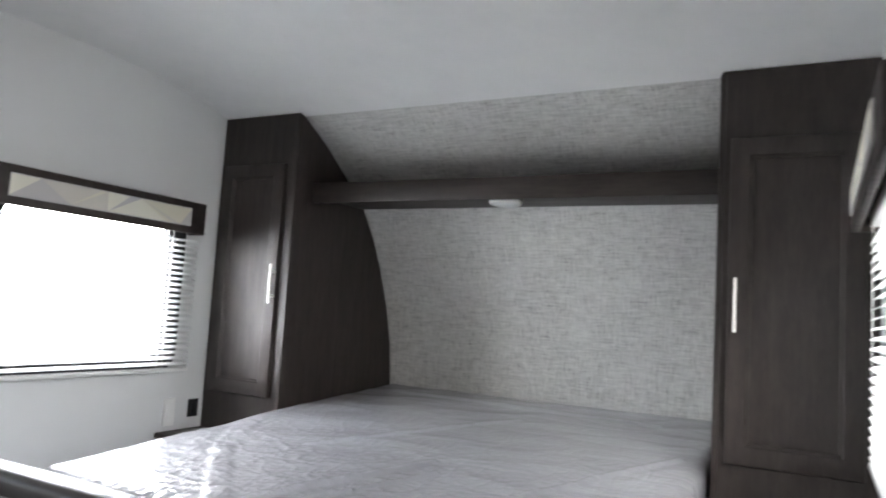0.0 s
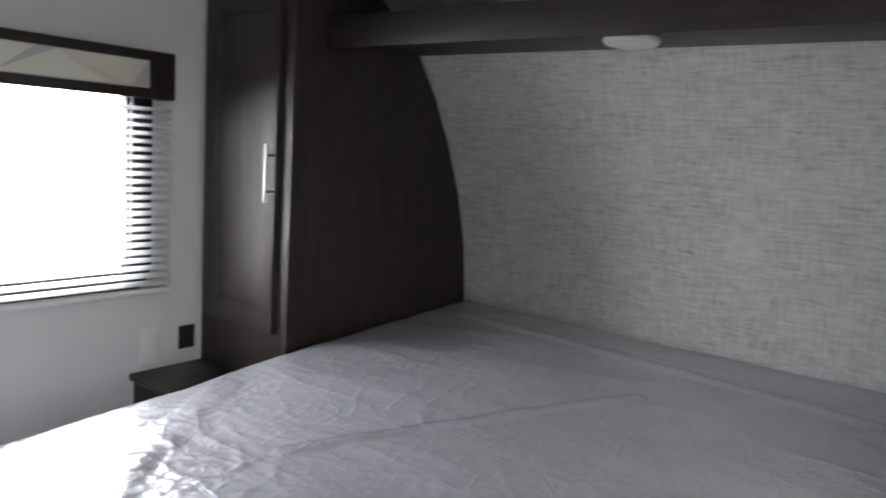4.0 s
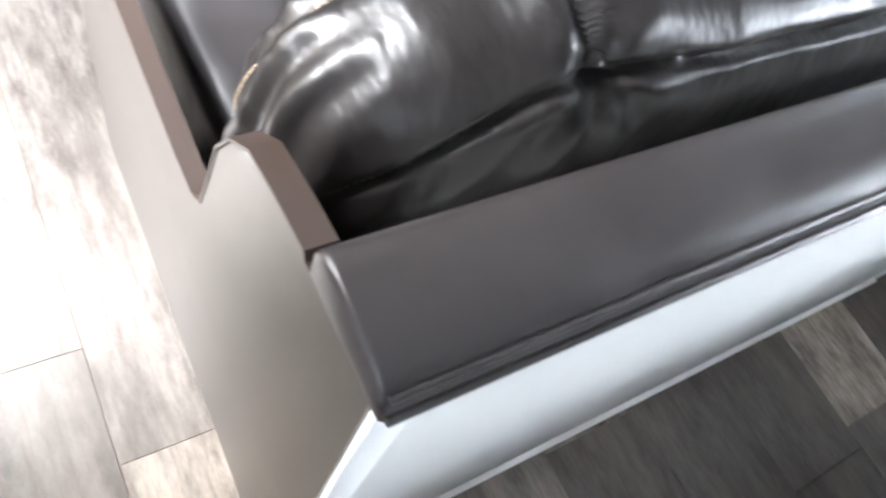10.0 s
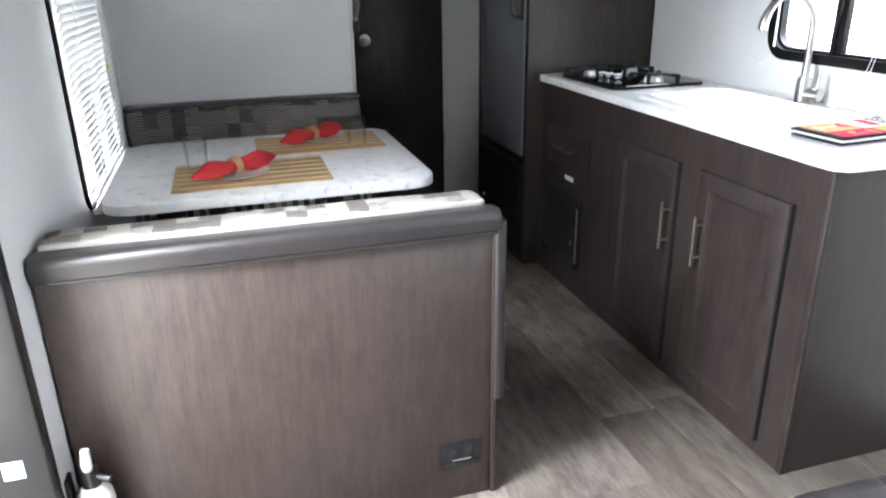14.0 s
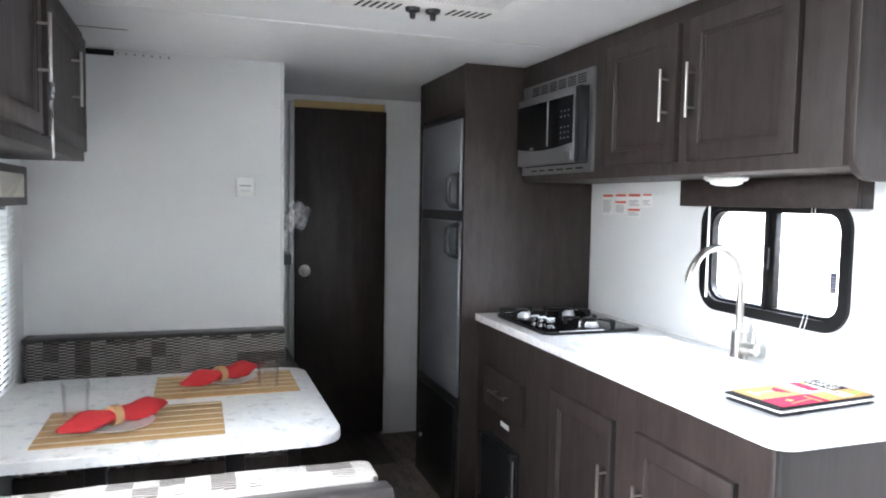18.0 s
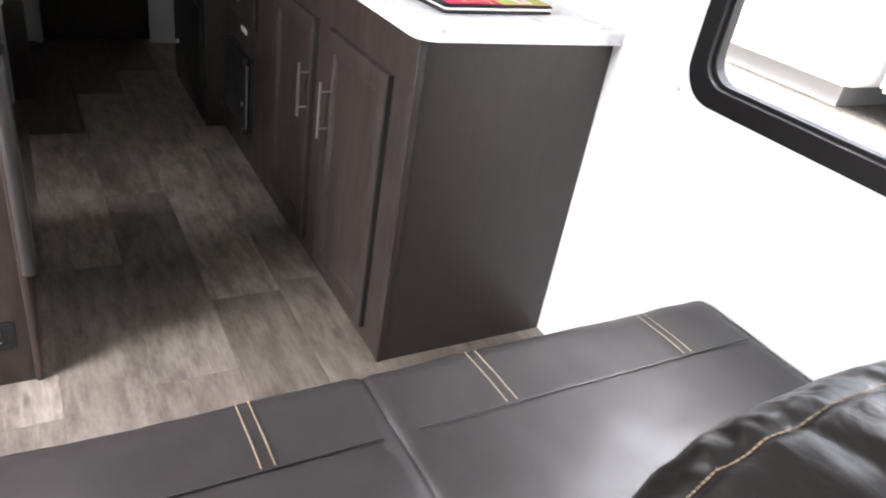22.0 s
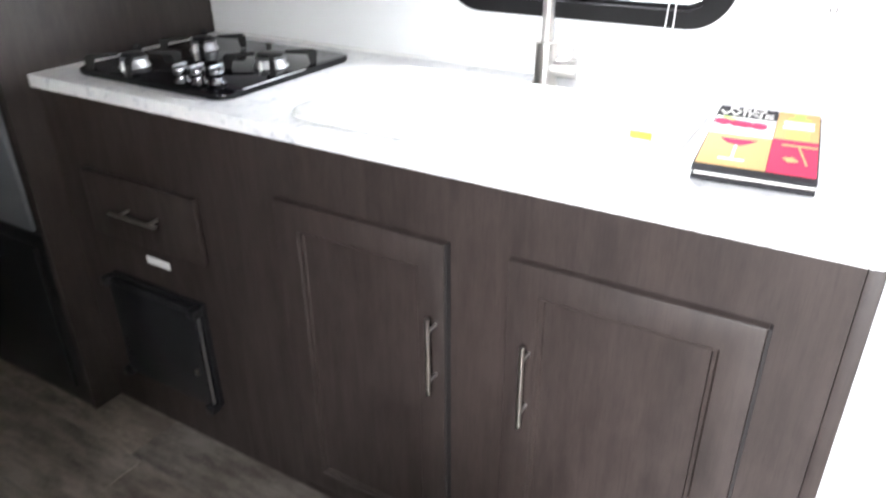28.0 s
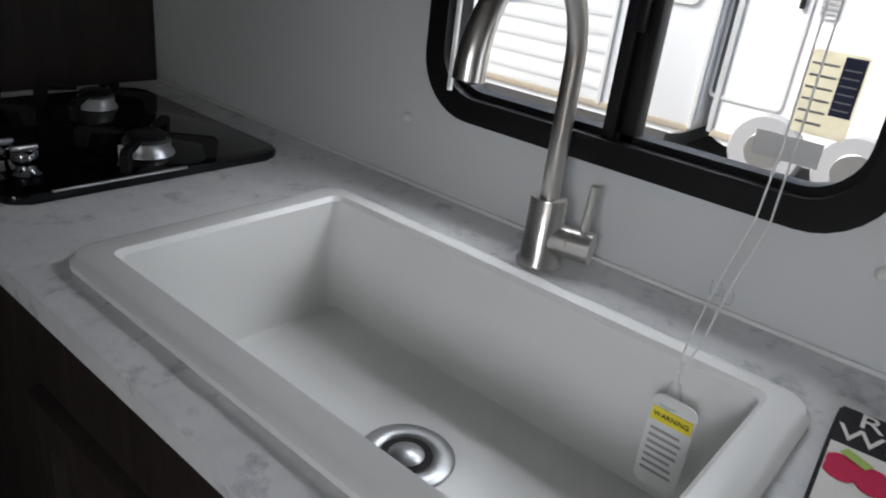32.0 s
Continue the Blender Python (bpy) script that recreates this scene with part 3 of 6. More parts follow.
def curved_sheet(name, line, x0, x1, thick, material):
    bm = bmesh.new()
    rows = []
    for i, (y, z) in enumerate(line):
        a, b = line[max(i - 1, 0)], line[min(i + 1, len(line) - 1)]
        d = Vector((0, b[0] - a[0], b[1] - a[1])).normalized()
        nrm = Vector((0, -d.z, d.y))
        rows.append([bm.verts.new((x, y + k * nrm.y * thick, z + k * nrm.z * thick)) for k in (0, 1) for x in (x0, x1)])
    for r, s in zip(rows, rows[1:]):
        bm.faces.new((r[0], r[1], s[1], s[0]))
        bm.faces.new((r[2], s[2], s[3], r[3]))
        bm.faces.new((r[0], s[0], s[2], r[2]))
        bm.faces.new((r[1], r[3], s[3], s[1]))
    bm.faces.new((rows[0][0], rows[0][2], rows[0][3], rows[0][1]))
    bm.faces.new((rows[-1][0], rows[-1][1], rows[-1][3], rows[-1][2]))
    return part(name, bm, material, smooth=False)


tagged(curved_sheet("ceiling", CURVE, W, E, 0.05, M_CEIL), kind="structure")
tagged(curved_sheet("wall_north", NOSE, W, E, 0.05, M_LINEN), kind="structure")

# rear partition, passage end and the grey strip beside the bathroom door
PY = -2.02
tagged(part("wall_partition_rear", cuboid(0.205, E, PY - 0.04, PY, 0, H - 0.002), M_WALL), kind="structure")
tagged(part("trim_partition_end", cuboid(0.190, 0.205, PY - 0.043, PY + 0.003, 0, H - 0.004, 0.002), M_GREYP), kind="structure")
wall_sheet("wall_passage_end", "y", -2.92, -0.04, W, 0.205, 0, H - 0.002, [(-0.49, 0.035, 0.0, 1.955)], M_WALL)
tagged(part("trim_door_header", cuboid(-0.486, 0.031, -2.955, -2.925, 1.907, 1.953, 0.002), M_HEADER), kind="structure")
tagged(part("trim_door_jamb", cuboid(0.035, 0.062, -2.93, -2.895, 0, 1.94, 0.002), M_GREYP), kind="structure")

# half wall and full-height wing behind the sofa
HY0, HY1 = 1.300, 1.373
tagged(part("wall_wing", cuboid(W, -0.785, HY0, HY1, 0, H - 0.002), M_WALL), kind="structure")
tagged(part("wall_half", cuboid(-0.785, 0.604, HY0, HY1 - 0.004, 0, 0.797), M_HALF), kind="structure")
tagged(part("baseboard_bedroom", cuboid(W, W + 0.012, HY1, 2.45, 0, 0.014, 0.002), M_WHITEP), kind="structure")
tagged(part("baseboard_half_wall", cuboid(-0.785, 0.604, HY1 - 0.004, HY1 + 0.006, 0, 0.012, 0.002), M_WHITEP), kind="structure")

# ---- outside ----
tagged(part("ground", cuboid(-400, 400, -400, 400, -0.80, -0.72), M_GRAVEL), kind="structure")


def trailer(place, length, ribbed, windows, wheels, decals, label, door=0.0):
    """A parked trailer: its long side lies in x = 0 of place, facing +x, and runs from y = 0 to y = length."""
    t = thing("travel_trailer", (0, 0, 0), label, "trailer", "parked trailers")
    z0, z1, wide = -0.42, 2.4, 2.4
    part("body", prism(bmesh.new(), rrect(0, length, z0, z1, 0.22), "x", -wide, 0, 0.03), M_SIDING, t)
    if ribbed:
        z = z0 + 0.25
        while z < z1 - 0.2:
            part("siding_rib", cuboid(0.0005, 0.010, 0.08, ribbed, z, z + 0.14, 0.005), M_SIDING, t)
            z += 0.19
    part("trim", cuboid(0.0105, 0.024, 0.06, length - 0.06, z0 + 0.06, z0 + 0.13, 0.004), M_TAN, t, "tan lower trim band")
    for y in (0.02, length - 0.07, ribbed + 0.01) if ribbed else (0.02, length - 0.07):
        part("corner_moulding", cuboid(0.0105, 0.030, y, y + 0.05, z0 + 0.1, z1 - 0.1, 0.004), M_GREYP, t)
    for y, half, low, high in windows:
        w = part("window", ring(bmesh.new(), rrect(y - half - 0.04, y + half + 0.04, low - 0.04, high + 0.04, 0.10), rrect(y - half, y + half, low, high, 0.07), "x", 0.0105, 0.028), M_GREYP, t)
        part("pane", prism(bmesh.new(), rrect(y - half, y + half, low, high, 0.07), "x", 0.0105, 0.018), M_PALEPANE, w)
        part("mullion", cuboid(0.0185, 0.027, y - 0.012, y + 0.012, low, high, 0.002), M_GREYP, w)
    if door:
        d = part("door", ring(bmesh.new(), rrect(door - 0.36, door + 0.36, 0.02, 1.98, 0.06), rrect(door - 0.33, door + 0.33, 0.05, 1.95, 0.05), "x", 0.0105, 0.022), M_GREYP, t, "closed entry door outline")
        part("handle", cuboid(0.0105, 0.05, door + 0.25, door + 0.29, 0.95, 1.10, 0.006), M_BLACK, d)
        v = part("vent", ring(bmesh.new(), rrect(door + 0.42, door + 0.58, 0.90, 1.22, 0.02), rrect(door + 0.435, door + 0.565, 0.92, 1.20, 0.015), "x", 0.0105, 0.024), M_GREYP, t)
        for k in range(6):
            part("slat", cuboid(0.0105, 0.02, door + 0.435, door + 0.565, 0.932 + 0.045 * k, 0.955 + 0.045 * k, 0.003), M_LABELGREY, v)
    for k, y in enumerate(decals):
        part("decal", prism(bmesh.new(), [(y, 0.52 + 0.15 * k), (y + 0.87, 0.69 + 0.15 * k), (y + 0.87, 0.77 + 0.15 * k), (y, 0.56 + 0.15 * k)], "x", 0.0105, 0.014), M_BLUE, t, "slanted blue stripe")
    for y in wheels:
        wh = part("wheel", lathe(bmesh.new(), [(0.02, 0), (0.33, 0), (0.36, 0.03), (0.36, 0.16), (0.33, 0.2), (0.02, 0.2)], (-0.15, y, -0.36), 28, "x"), M_LABELGREY, t, smooth=True)
        part("rim", lathe(bmesh.new(), [(0.02, 0.205), (0.18, 0.205), (0.2, 0.19)], (-0.15, y, -0.36), 24, "x"), M_STEEL, wh)
    part("chassis", cuboid(-wide + 0.3, -0.3, 0.4, length - 0.4, -0.72, z0 + 0.02), M_LABELGREY, t)
    t.matrix_world = place
    return t


trailer(Matrix.Translation((-7.5, -10.6, 0)), 7.74, 6.6, ((7.27, 0.19, 0.88, 1.50), (2.0, 0.34, 0.99, 1.46)), (3.2, 4.0), (5.04, 5.35, 5.56), "white corrugated travel trailer with blue stripes parked on gravel")
trailer(Matrix.Translation((-7.6, -2.78, 0)), 7.5, 0.0, ((0.30, 0.20, 1.15, 1.72), (2.6, 0.34, 0.99, 1.46), (5.6, 0.34, 0.99, 1.46)), (0.62, 1.42), (), "smooth white travel trailer with a door parked alongside on gravel", 0.30)

# ---- windows ----
def window(name, x, out, span, divided=True, m=0.021, lip=0.0):
    """A black-framed slider in the wall at x; out is the way to the outside."""
    y0, y1, z0, z1 = span
    t = tagged(thing(name, (x, (y0 + y1) / 2, z0), "black framed trailer window with rounded corners", "window"), kind="structure")
    o, i = rrect(y0 - m + 0.012, y1 + m - 0.012, z0 - m + 0.012, z1 + m - 0.012, 0.085, 8), rrect(y0 + 0.016 + lip, y1 - 0.016 - lip, z0 + 0.016 + lip, z1 - 0.016 - lip, 0.062, 8)
    bm = ring(bmesh.new(), o, i, "x", *sorted((x - out * 0.012, x + out * 0.004)))
    i2, i3 = rrect(y0 + 0.0185, y1 - 0.0185, z0 + 0.0185, z1 - 0.0185, 0.012, 8), rrect(y0 + 0.025 + lip, y1 - 0.025 - lip, z0 + 0.025 + lip, z1 - 0.025 - lip, 0.056, 8)
    ring(bm, i2, i3, "x", *sorted((x + out * 0.004, x + out * 0.03)))
    bmesh.ops.bevel(bm, geom=[e for e in bm.edges if abs(e.verts[0].co.x - e.verts[1].co.x) < 1e-6 and e.calc_face_angle(0) > 1.0], offset=0.003, segments=2, affect="EDGES")
    part("window_frame", bm, M_RUBBER, t)
    g = part("pane", prism(bmesh.new(), rrect(y0 + 0.019, y1 - 0.019, z0 + 0.019, z1 - 0.019, 0.012, 8), "x", *sorted((x + out * 0.030, x + out * 0.034))), M_GLASS, t)
    g.visible_shadow = False
    if divided:
        c = (y0 + y1) / 2
        bm = cuboid(*sorted((x - out * 0.004, x + out * 0.028)), c - 0.019, c - 0.002, z0 + 0.02, z1 - 0.02, 0.003)
        box(bm, *sorted((x + out * 0.004, x + out * 0.028)), c, c + 0.022, z0 + 0.02, z1 - 0.02, 0.003)
        box(bm, *sorted((x - out * 0.012, x - out * 0.002)), c - 0.002, c + 0.010, (z0 + z1) / 2 - 0.03, (z0 + z1) / 2 + 0.04, 0.002)
        part("mullion", bm, M_RUBBER, t)
    return t


window("window_1", W, -1, WIN_BED_L, False, 0.048)
window("window_2", W, -1, WIN_SOFA, False, 0.032, 0.008)
window("window_3", W, -1, WIN_KITCHEN, True, 0.021, 0.008)
window("window_4", E, 1, WIN_DINETTE)
window("window_5", E, 1, WIN_BED_R)


def blind(x, inward, y0, y1, z0, z1, tilt, label):
    t = thing("venetian_blind", (x, (y0 + y1) / 2, z0), label, "blind", "window blinds")
    part("headrail", cuboid(x - 0.014, x + 0.014, y0, y1, z1 - 0.028, z1, 0.002), M_WHITEP, t)
    part("bottom_rail", cuboid(x - 0.012, x + 0.012, y0, y1, z0, z0 + 0.016, 0.004), M_WHITEP, t)
    n = int((z1 - 0.04 - z0 - 0.016) / 0.0215)
    mesh = None
    for k in range(n):
        z = z0 + 0.03 + k * 0.0215
        if mesh is None:
            bm = bmesh.new()
            rows = []
            for j in range(5):
                u = (j / 4 - 0.5) * 0.025
                rows.append([bm.verts.new((u, yy - (y0 + y1) / 2, 0.0022 * (1 - (2 * j / 4 - 1) ** 2) + dz)) for dz in (0, 0.0005) for yy in (y0, y1)])
            for r, s in zip(rows, rows[1:]):
                bm.faces.new((r[0], r[1], s[1], s[0]))
                bm.faces.new((r[2], s[2], s[3], r[3]))
            ob = part("slat", bm, M_SLAT, t)
            mesh = ob.data
        else:
            ob = new("slat", mesh)
            ob.parent = t
            ob.matrix_parent_inverse = Matrix.Translation((x, (y0 + y1) / 2, z0)).inverted()
        jig = random.uniform(-1.5, 1.5)
        ob.matrix_basis = pose(x, (y0 + y1) / 2, z, 0, inward * (tilt + jig), 0)
    for f in (0.16, 0.84):
        yy = y0 + (y1 - y0) * f
        bm = bmesh.new()
        for dx in (-0.0135, 0.0135):
            tube(bm, [(x + dx, yy, z0 + 0.01), (x + dx, yy, z1 - 0.02)], 0.0009, 5)
        part("ladder_cord", bm, M_WHITEP, t)
    return t


def valance(x, inward, y0, y1, z0, z1, depth, label):
    t = thing("window_valance", (x, (y0 + y1) / 2, z0), label, "valance", "window valances")
    f = x + inward * depth
    bm = bmesh.new()
    box(bm, *sorted((f - inward * 0.016, f)), y0, y1, z0, z1, 0.004)
    box(bm, *sorted((x + inward * 0.001, f - inward * 0.0165)), y0, y0 + 0.014, z0, z1, 0.003)
    box(bm, *sorted((x + inward * 0.001, f - inward * 0.0165)), y1 - 0.014, y1, z0, z1, 0.003)
    box(bm, *sorted((x + inward * 0.001, f - inward * 0.0165)), y0 + 0.015, y1 - 0.015, z1 - 0.012, z1, 0.002)
    part("board", bm, M_DARKH, t)
    a = (y1 - y0) * 0.09
    inset = part("fabric_inset", cuboid(*sorted((f + inward * 0.001, f + inward * 0.006)), y0 + a, y1 - a, z0 + 0.026, z1 - 0.026, 0.002), M_FACETS[0], t, "pale faceted print fabric inset")
    # printed triangles between a top and a bottom row of uneven corners
    lo, hi, ya, yb = z0 + 0.0285, z1 - 0.0285, y0 + a + 0.0025, y1 - a - 0.0025
    tops, lows = ([ya] + sorted(random.uniform(ya + 0.03, yb - 0.03) for _ in range(5)) + [yb] for _ in (0, 1))
    i = j = k = 0
    face = f + inward * 0.0062
    while i < len(tops) - 1 or j < len(lows) - 1:
        step_top = j == len(lows) - 1 or (i < len(tops) - 1 and tops[i + 1] <= lows[j + 1])
        tri = [(tops[i], hi), (lows[j], lo), (tops[i + 1], hi) if step_top else (lows[j + 1], lo)]
        i, j = (i + 1, j) if step_top else (i, j + 1)
        k += 1
        part("facet", prism(bmesh.new(), tri, "x", *sorted((face, face + inward * 0.0004))), M_FACETS[(k * 2 + k // 3) % 4], inset)
    return t


blind(W + 0.030, 1, 1.735, 2.555, 0.868, 1.43, 22, "white slatted blind lowered over the bedroom window")
valance(W, 1, 1.69, 2.540, 1.396, 1.518, 0.082, "dark wood valance with pale faceted fabric inset")
blind(E - 0.030, -1, -1.735, -0.865, 0.70, 1.40, -68, "white slatted blind lowered beside the dinette")
valance(E, -1, -1.62, -0.74, 1.36, 1.49, 0.10, "dark wood valance with pale faceted fabric inset above dinette")
blind(E - 0.030, -1, 1.56, 2.40, 0.868, 1.43, 22, "white slatted blind lowered beside the bed")
valance(E, -1, 1.52, 2.36, 1.39, 1.50, 0.080, "dark wood valance with pale fabric inset beside bed")

# ---- bedroom ----
def nose_cabinet(x0, x1, inner, handle_x, label):
    """A wardrobe whose back follows the curved nose; inner is the side facing the bed."""
    t = thing("wardrobe", ((x0 + x1) / 2, 2.69, 0), label, "wardrobe", "bedside wardrobes")
    y0 = 2.684
    pts = [(y0, 0.0), (y0, 1.903), (2.715, 1.893)] + [(y - 0.006, z - 0.004) for y, z in NOSE[1:-1]] + [(3.509, 0.0)]
    part("body", prism(bmesh.new(), pts, "x", x0, x1), M_DARK, t)
    d = part("door", shaker("y", y0, -1, x0 + 0.03, x1 - 0.045 if inner > 0 else x1 - 0.03, 0.79, 1.70, 0.052), M_DARK, t)
    handle(d, handle_x, y0 - 0.018, 1.15, 1.30, (0, -1))
    part("edge_trim", cuboid(*((x1 - 0.012, x1 + 0.004) if inner > 0 else (x0 - 0.004, x0 + 0.012)), y0 - 0.006, y0 + 0.004, 0.02, 1.895, 0.002), M_DARK, t)
    return t


nose_cabinet(W + 0.002, -0.757, 1, -0.807, "dark walnut wardrobe with panel door beside bed, curved back")
nose_cabinet(0.80, E - 0.002, -1, 0.852, "dark walnut wardrobe with panel door beside window, curved back")
t = thing("nightstand", (-0.955, 2.56, 0), "low dark wood bedside ledge between wall and bed", "nightstand")
part("body", cuboid(W + 0.002, -0.760, 2.47, 2.682, 0, 0.618, 0.002), M_DARK, t)
part("top", cuboid(W + 0.002, -0.760, 2.455, 2.682, 0.62, 0.64, 0.004), M_DARKH, t)

t = thing("overhead_shelf", (0.02, 2.95, 1.575), "dark wood shelf across the head of the bed", "shelf")
bm = bmesh.new()
box(bm, -0.756, 0.798, 2.79, 2.81, 1.561, 1.642, 0.003)
part("fascia", bm, M_DARKH, t)
part("board", cuboid(-0.755, 0.797, 2.811, 3.15, 1.590, 1.604, 0.002), M_DARKH, t)
t = thing("puck_light", (0.0, 2.98, 1.56), "round white puck light under the shelf", "lamp", "puck lights")
part("rim", lathe(bmesh.new(), [(0.01, 0.0155), (0.062, 0.0155), (0.064, 0.008), (0.058, 0.0), (0.05, 0.0)], (0.0, 3.0, 1.5743), 28), M_WHITEP, t, smooth=True)
part("lens", lathe(bmesh.new(), [(0.05, 0.004), (0.047, -0.002), (0.03, -0.006), (0.003, -0.008)], (0.0, 3.0, 1.5743), 28), M_LENS, t, smooth=True)

# mattress in plastic on its platform
t = thing("bed_platform", (0.02, 2.7, 0), "dark wooden bed platform under the mattress", "bed base")
part("body", cuboid(-0.74, 0.78, 1.86, 3.45, 0, 0.42, 0.004), M_DARK, t)


def bed_top(y):
    return 0.698 + 0.072 * min(1, (y - 1.72) / 1.0) + 0.045 * max(0, min(1, (y - 2.72) / 0.8))


def crease(p, width):
    """A sharp ridge along the level line of a noise."""
    return max(0.0, 1 - abs(noise.noise(p)) / width)


def wrinkle(x, y):
    calm = (1 - 0.8 * max(0.0, min(1.0, (y - 2.25) / 0.45))) * (0.35 + 0.65 * max(0.0, min(1.0, (x + 0.48 + 0.45 * (y - 1.75)) / 0.15)))
    h = 0.004 * (1 - abs(noise.noise(Vector((x * 3.0 + y * 1.6, y * 4.6 - x * 2.4, 0.3)))) * 2.2)
    where = (0.5 + 0.5 * noise.noise(Vector((x * 4.0, y * 4.0, 7.7)))) * calm
    h += 0.0030 * crease(Vector((x * 7.0 - y * 5.0, y * 6.0 + x * 4.0, 1.7)), 0.10) * where
    h += 0.0022 * crease(Vector((x * 15.0 + y * 9.0, y * 12.0 - x * 9.0, 4.1)), 0.13) * where
    h += 0.0014 * calm * crease(Vector((x * 24.0 - y * 20.0, y * 31.0 + x * 6.0, 8.3)), 0.20)
    # gathers running in from the seam along the foot
    run = y - 1.722
    if run < 0.45:
        lean = x - 0.35 * run + 0.02 * noise.noise(Vector((x * 8, y * 8, 3.1)))
        reach = 0.075 + 0.05 * noise.noise(Vector((x * 11, 0.0, 5.5)))
        h += 0.0030 * math.exp(-max(0.0, run) / reach) * (1 - abs(noise.noise(Vector((lean * 74, run * 15.0, 9.3)))) * 2.6) * (0.1 + 0.9 * max(0.0, min(1.0, (x + 0.50) / 0.2)))
        h += 0.0030 * math.exp(-max(0.0, run) / 0.035) * noise.noise(Vector((lean * 85, run * 12.0, 2.3)))
        h += 0.0024 * math.exp(-max(0.0, run) / 0.12) * crease(Vector((lean * 26 + run * 14, run * 17.0 - lean * 9, 6.1)), 0.16) * (0.5 + noise.noise(Vector((x * 13, run * 9, 4.4))))
    for (ax, ay), (bx, by), amp, wid in FOLDS:
        d = Vector((bx - ax, by - ay))
        u = max(0.0, min(1.0, ((x - ax) * d.x + (y - ay) * d.y) / d.length_squared))
        dist = math.hypot(x - ax - u * d.x, y - ay - u * d.y)
        h += amp * math.exp(-(dist / wid) ** 4)
    return h


FOLDS = [((-0.133, 1.756), (0.11, 2.32), 0.009, 0.017), ((-0.133, 1.756), (-0.46, 2.10), 0.005, 0.030), ((-0.46, 2.10), (-0.66, 2.42), 0.004, 0.036), ((-0.04, 1.758), (0.17, 2.23), 0.007, 0.010), ((0.05, 1.80), (0.04, 1.95), 0.006, 0.010), ((-0.6, 3.28), (0.55, 3.20), 0.008, 0.018), ((0.35, 2.0), (0.70, 2.75), 0.008, 0.014), ((-0.30, 2.3), (0.1, 3.0), 0.006, 0.016)]


def mattress():
    x0, x1, y0, y1, zb = -0.745, 0.785, 1.716, 3.472, 0.425
    nx, ny, nz = 290, 300, 14
    bm = bmesh.new()
    r = 0.045

    def shape(u, v, w):
        """Unit box point to the rounded mattress."""
        x, y = x0 + (x1 - x0) * u, y0 + (y1 - y0) * v
        zt = bed_top(y)
        z = zb + (zt - zb) * w
        cx, cy, cz = min(max(x, x0 + r), x1 - r), min(max(y, y0 + r), y1 - r), min(max(z, zb + r), zt - r)
        d = Vector((x - cx, y - cy, z - cz))
        if d.length > 1e-9:
            big = max(abs(d.x), abs(d.y), abs(d.z))
            d = d * (big / d.length)
        q = Vector((cx, cy, cz)) + d
        if w > 0.999:
            q.z += wrinkle(x, y) - 0.006
        else:
            s = 0.012 * noise.noise(Vector((x * 7 + 3, y * 7, z * 2.5))) + 0.006 * noise.noise(Vector((x * 22, y * 22, z * 7)))
            q.x += s if u > 0.999 or u < 0.001 else 0
            q.y += s if v > 0.999 or v < 0.001 else 0
        return q

    def patch(f, na, nb):
        g = [[bm.verts.new(f(i / na, j / nb)) for j in range(nb + 1)] for i in range(na + 1)]
        for i in range(na):
            for j in range(nb):
                bm.faces.new((g[i][j], g[i + 1][j], g[i + 1][j + 1], g[i][j + 1]))

    patch(lambda a, b: shape(a, b ** 1.35, 1), nx, ny)
    patch(lambda a, b: shape(a, 0, b), nx, nz)
    patch(lambda a, b: shape(a, 1, b), nx, 4)
    patch(lambda a, b: shape(0, a ** 1.35, b), ny, nz)
    patch(lambda a, b: shape(1, a ** 1.35, b), ny, nz)
    bm.faces.new([bm.verts.new(shape(a, b, 0)) for a, b in ((0, 0), (1, 0), (1, 1), (0, 1))])
    bmesh.ops.remove_doubles(bm, verts=bm.verts, dist=0.0006)
    return bm


t = thing("mattress", (0.02, 2.6, 0.425), "queen mattress wrapped in shiny clear plastic on the platform", "mattress")
part("ticking", mattress(), M_PLASTIC, t, smooth=True)


def drape(a, b, z0, z1, puff, seed):
    """A loose hanging sheet of film between two floor points."""
    bm = bmesh.new()
    na, nz = 60, 26
    d = Vector((b[0] - a[0], b[1] - a[1], 0))
    nrm = Vector((d.y, -d.x, 0)).normalized()
    g = []
    for i in range(na + 1):
        row = []
        for j in range(nz + 1):
            u, w = i / na, j / nz
            k = puff * math.sin(math.pi * min(1, (1 - w) * 1.2)) + 0.022 * noise.noise(Vector((u * 9 + seed, w * 2.2, seed))) * (1 - w) ** 0.5 + 0.008 * noise.noise(Vector((u * 30, w * 6, seed)))
            low = z0 + 0.05 * noise.noise(Vector((u * 5, seed, 0)))
            p = Vector((a[0], a[1], 0)) + d * u + nrm * (k + 0.006)
            row.append(bm.verts.new((p.x, p.y, low + (z1 - low) * w)))
        g.append(row)
    for i in range(na):
        for j in range(nz):
            bm.faces.new((g[i][j], g[i + 1][j], g[i + 1][j + 1], g[i][j + 1]))
    return bm


part("wrap_foot", drape((-0.80, 1.716), (0.79, 1.716), 0.16, 0.655, 0.035, 1.0), M_FILM, t, "loose clear plastic film", True)
part("wrap_side", drape((-0.757, 2.44), (-0.757, 1.70), 0.20, 0.655, 0.05, 5.0), M_FILM, t, "loose clear plastic film", True)
part("wrap_side", drape((0.79, 1.70), (0.79, 2.68), 0.30, 0.66, 0.01, 8.0), M_FILM, t, "loose clear plastic film", True)


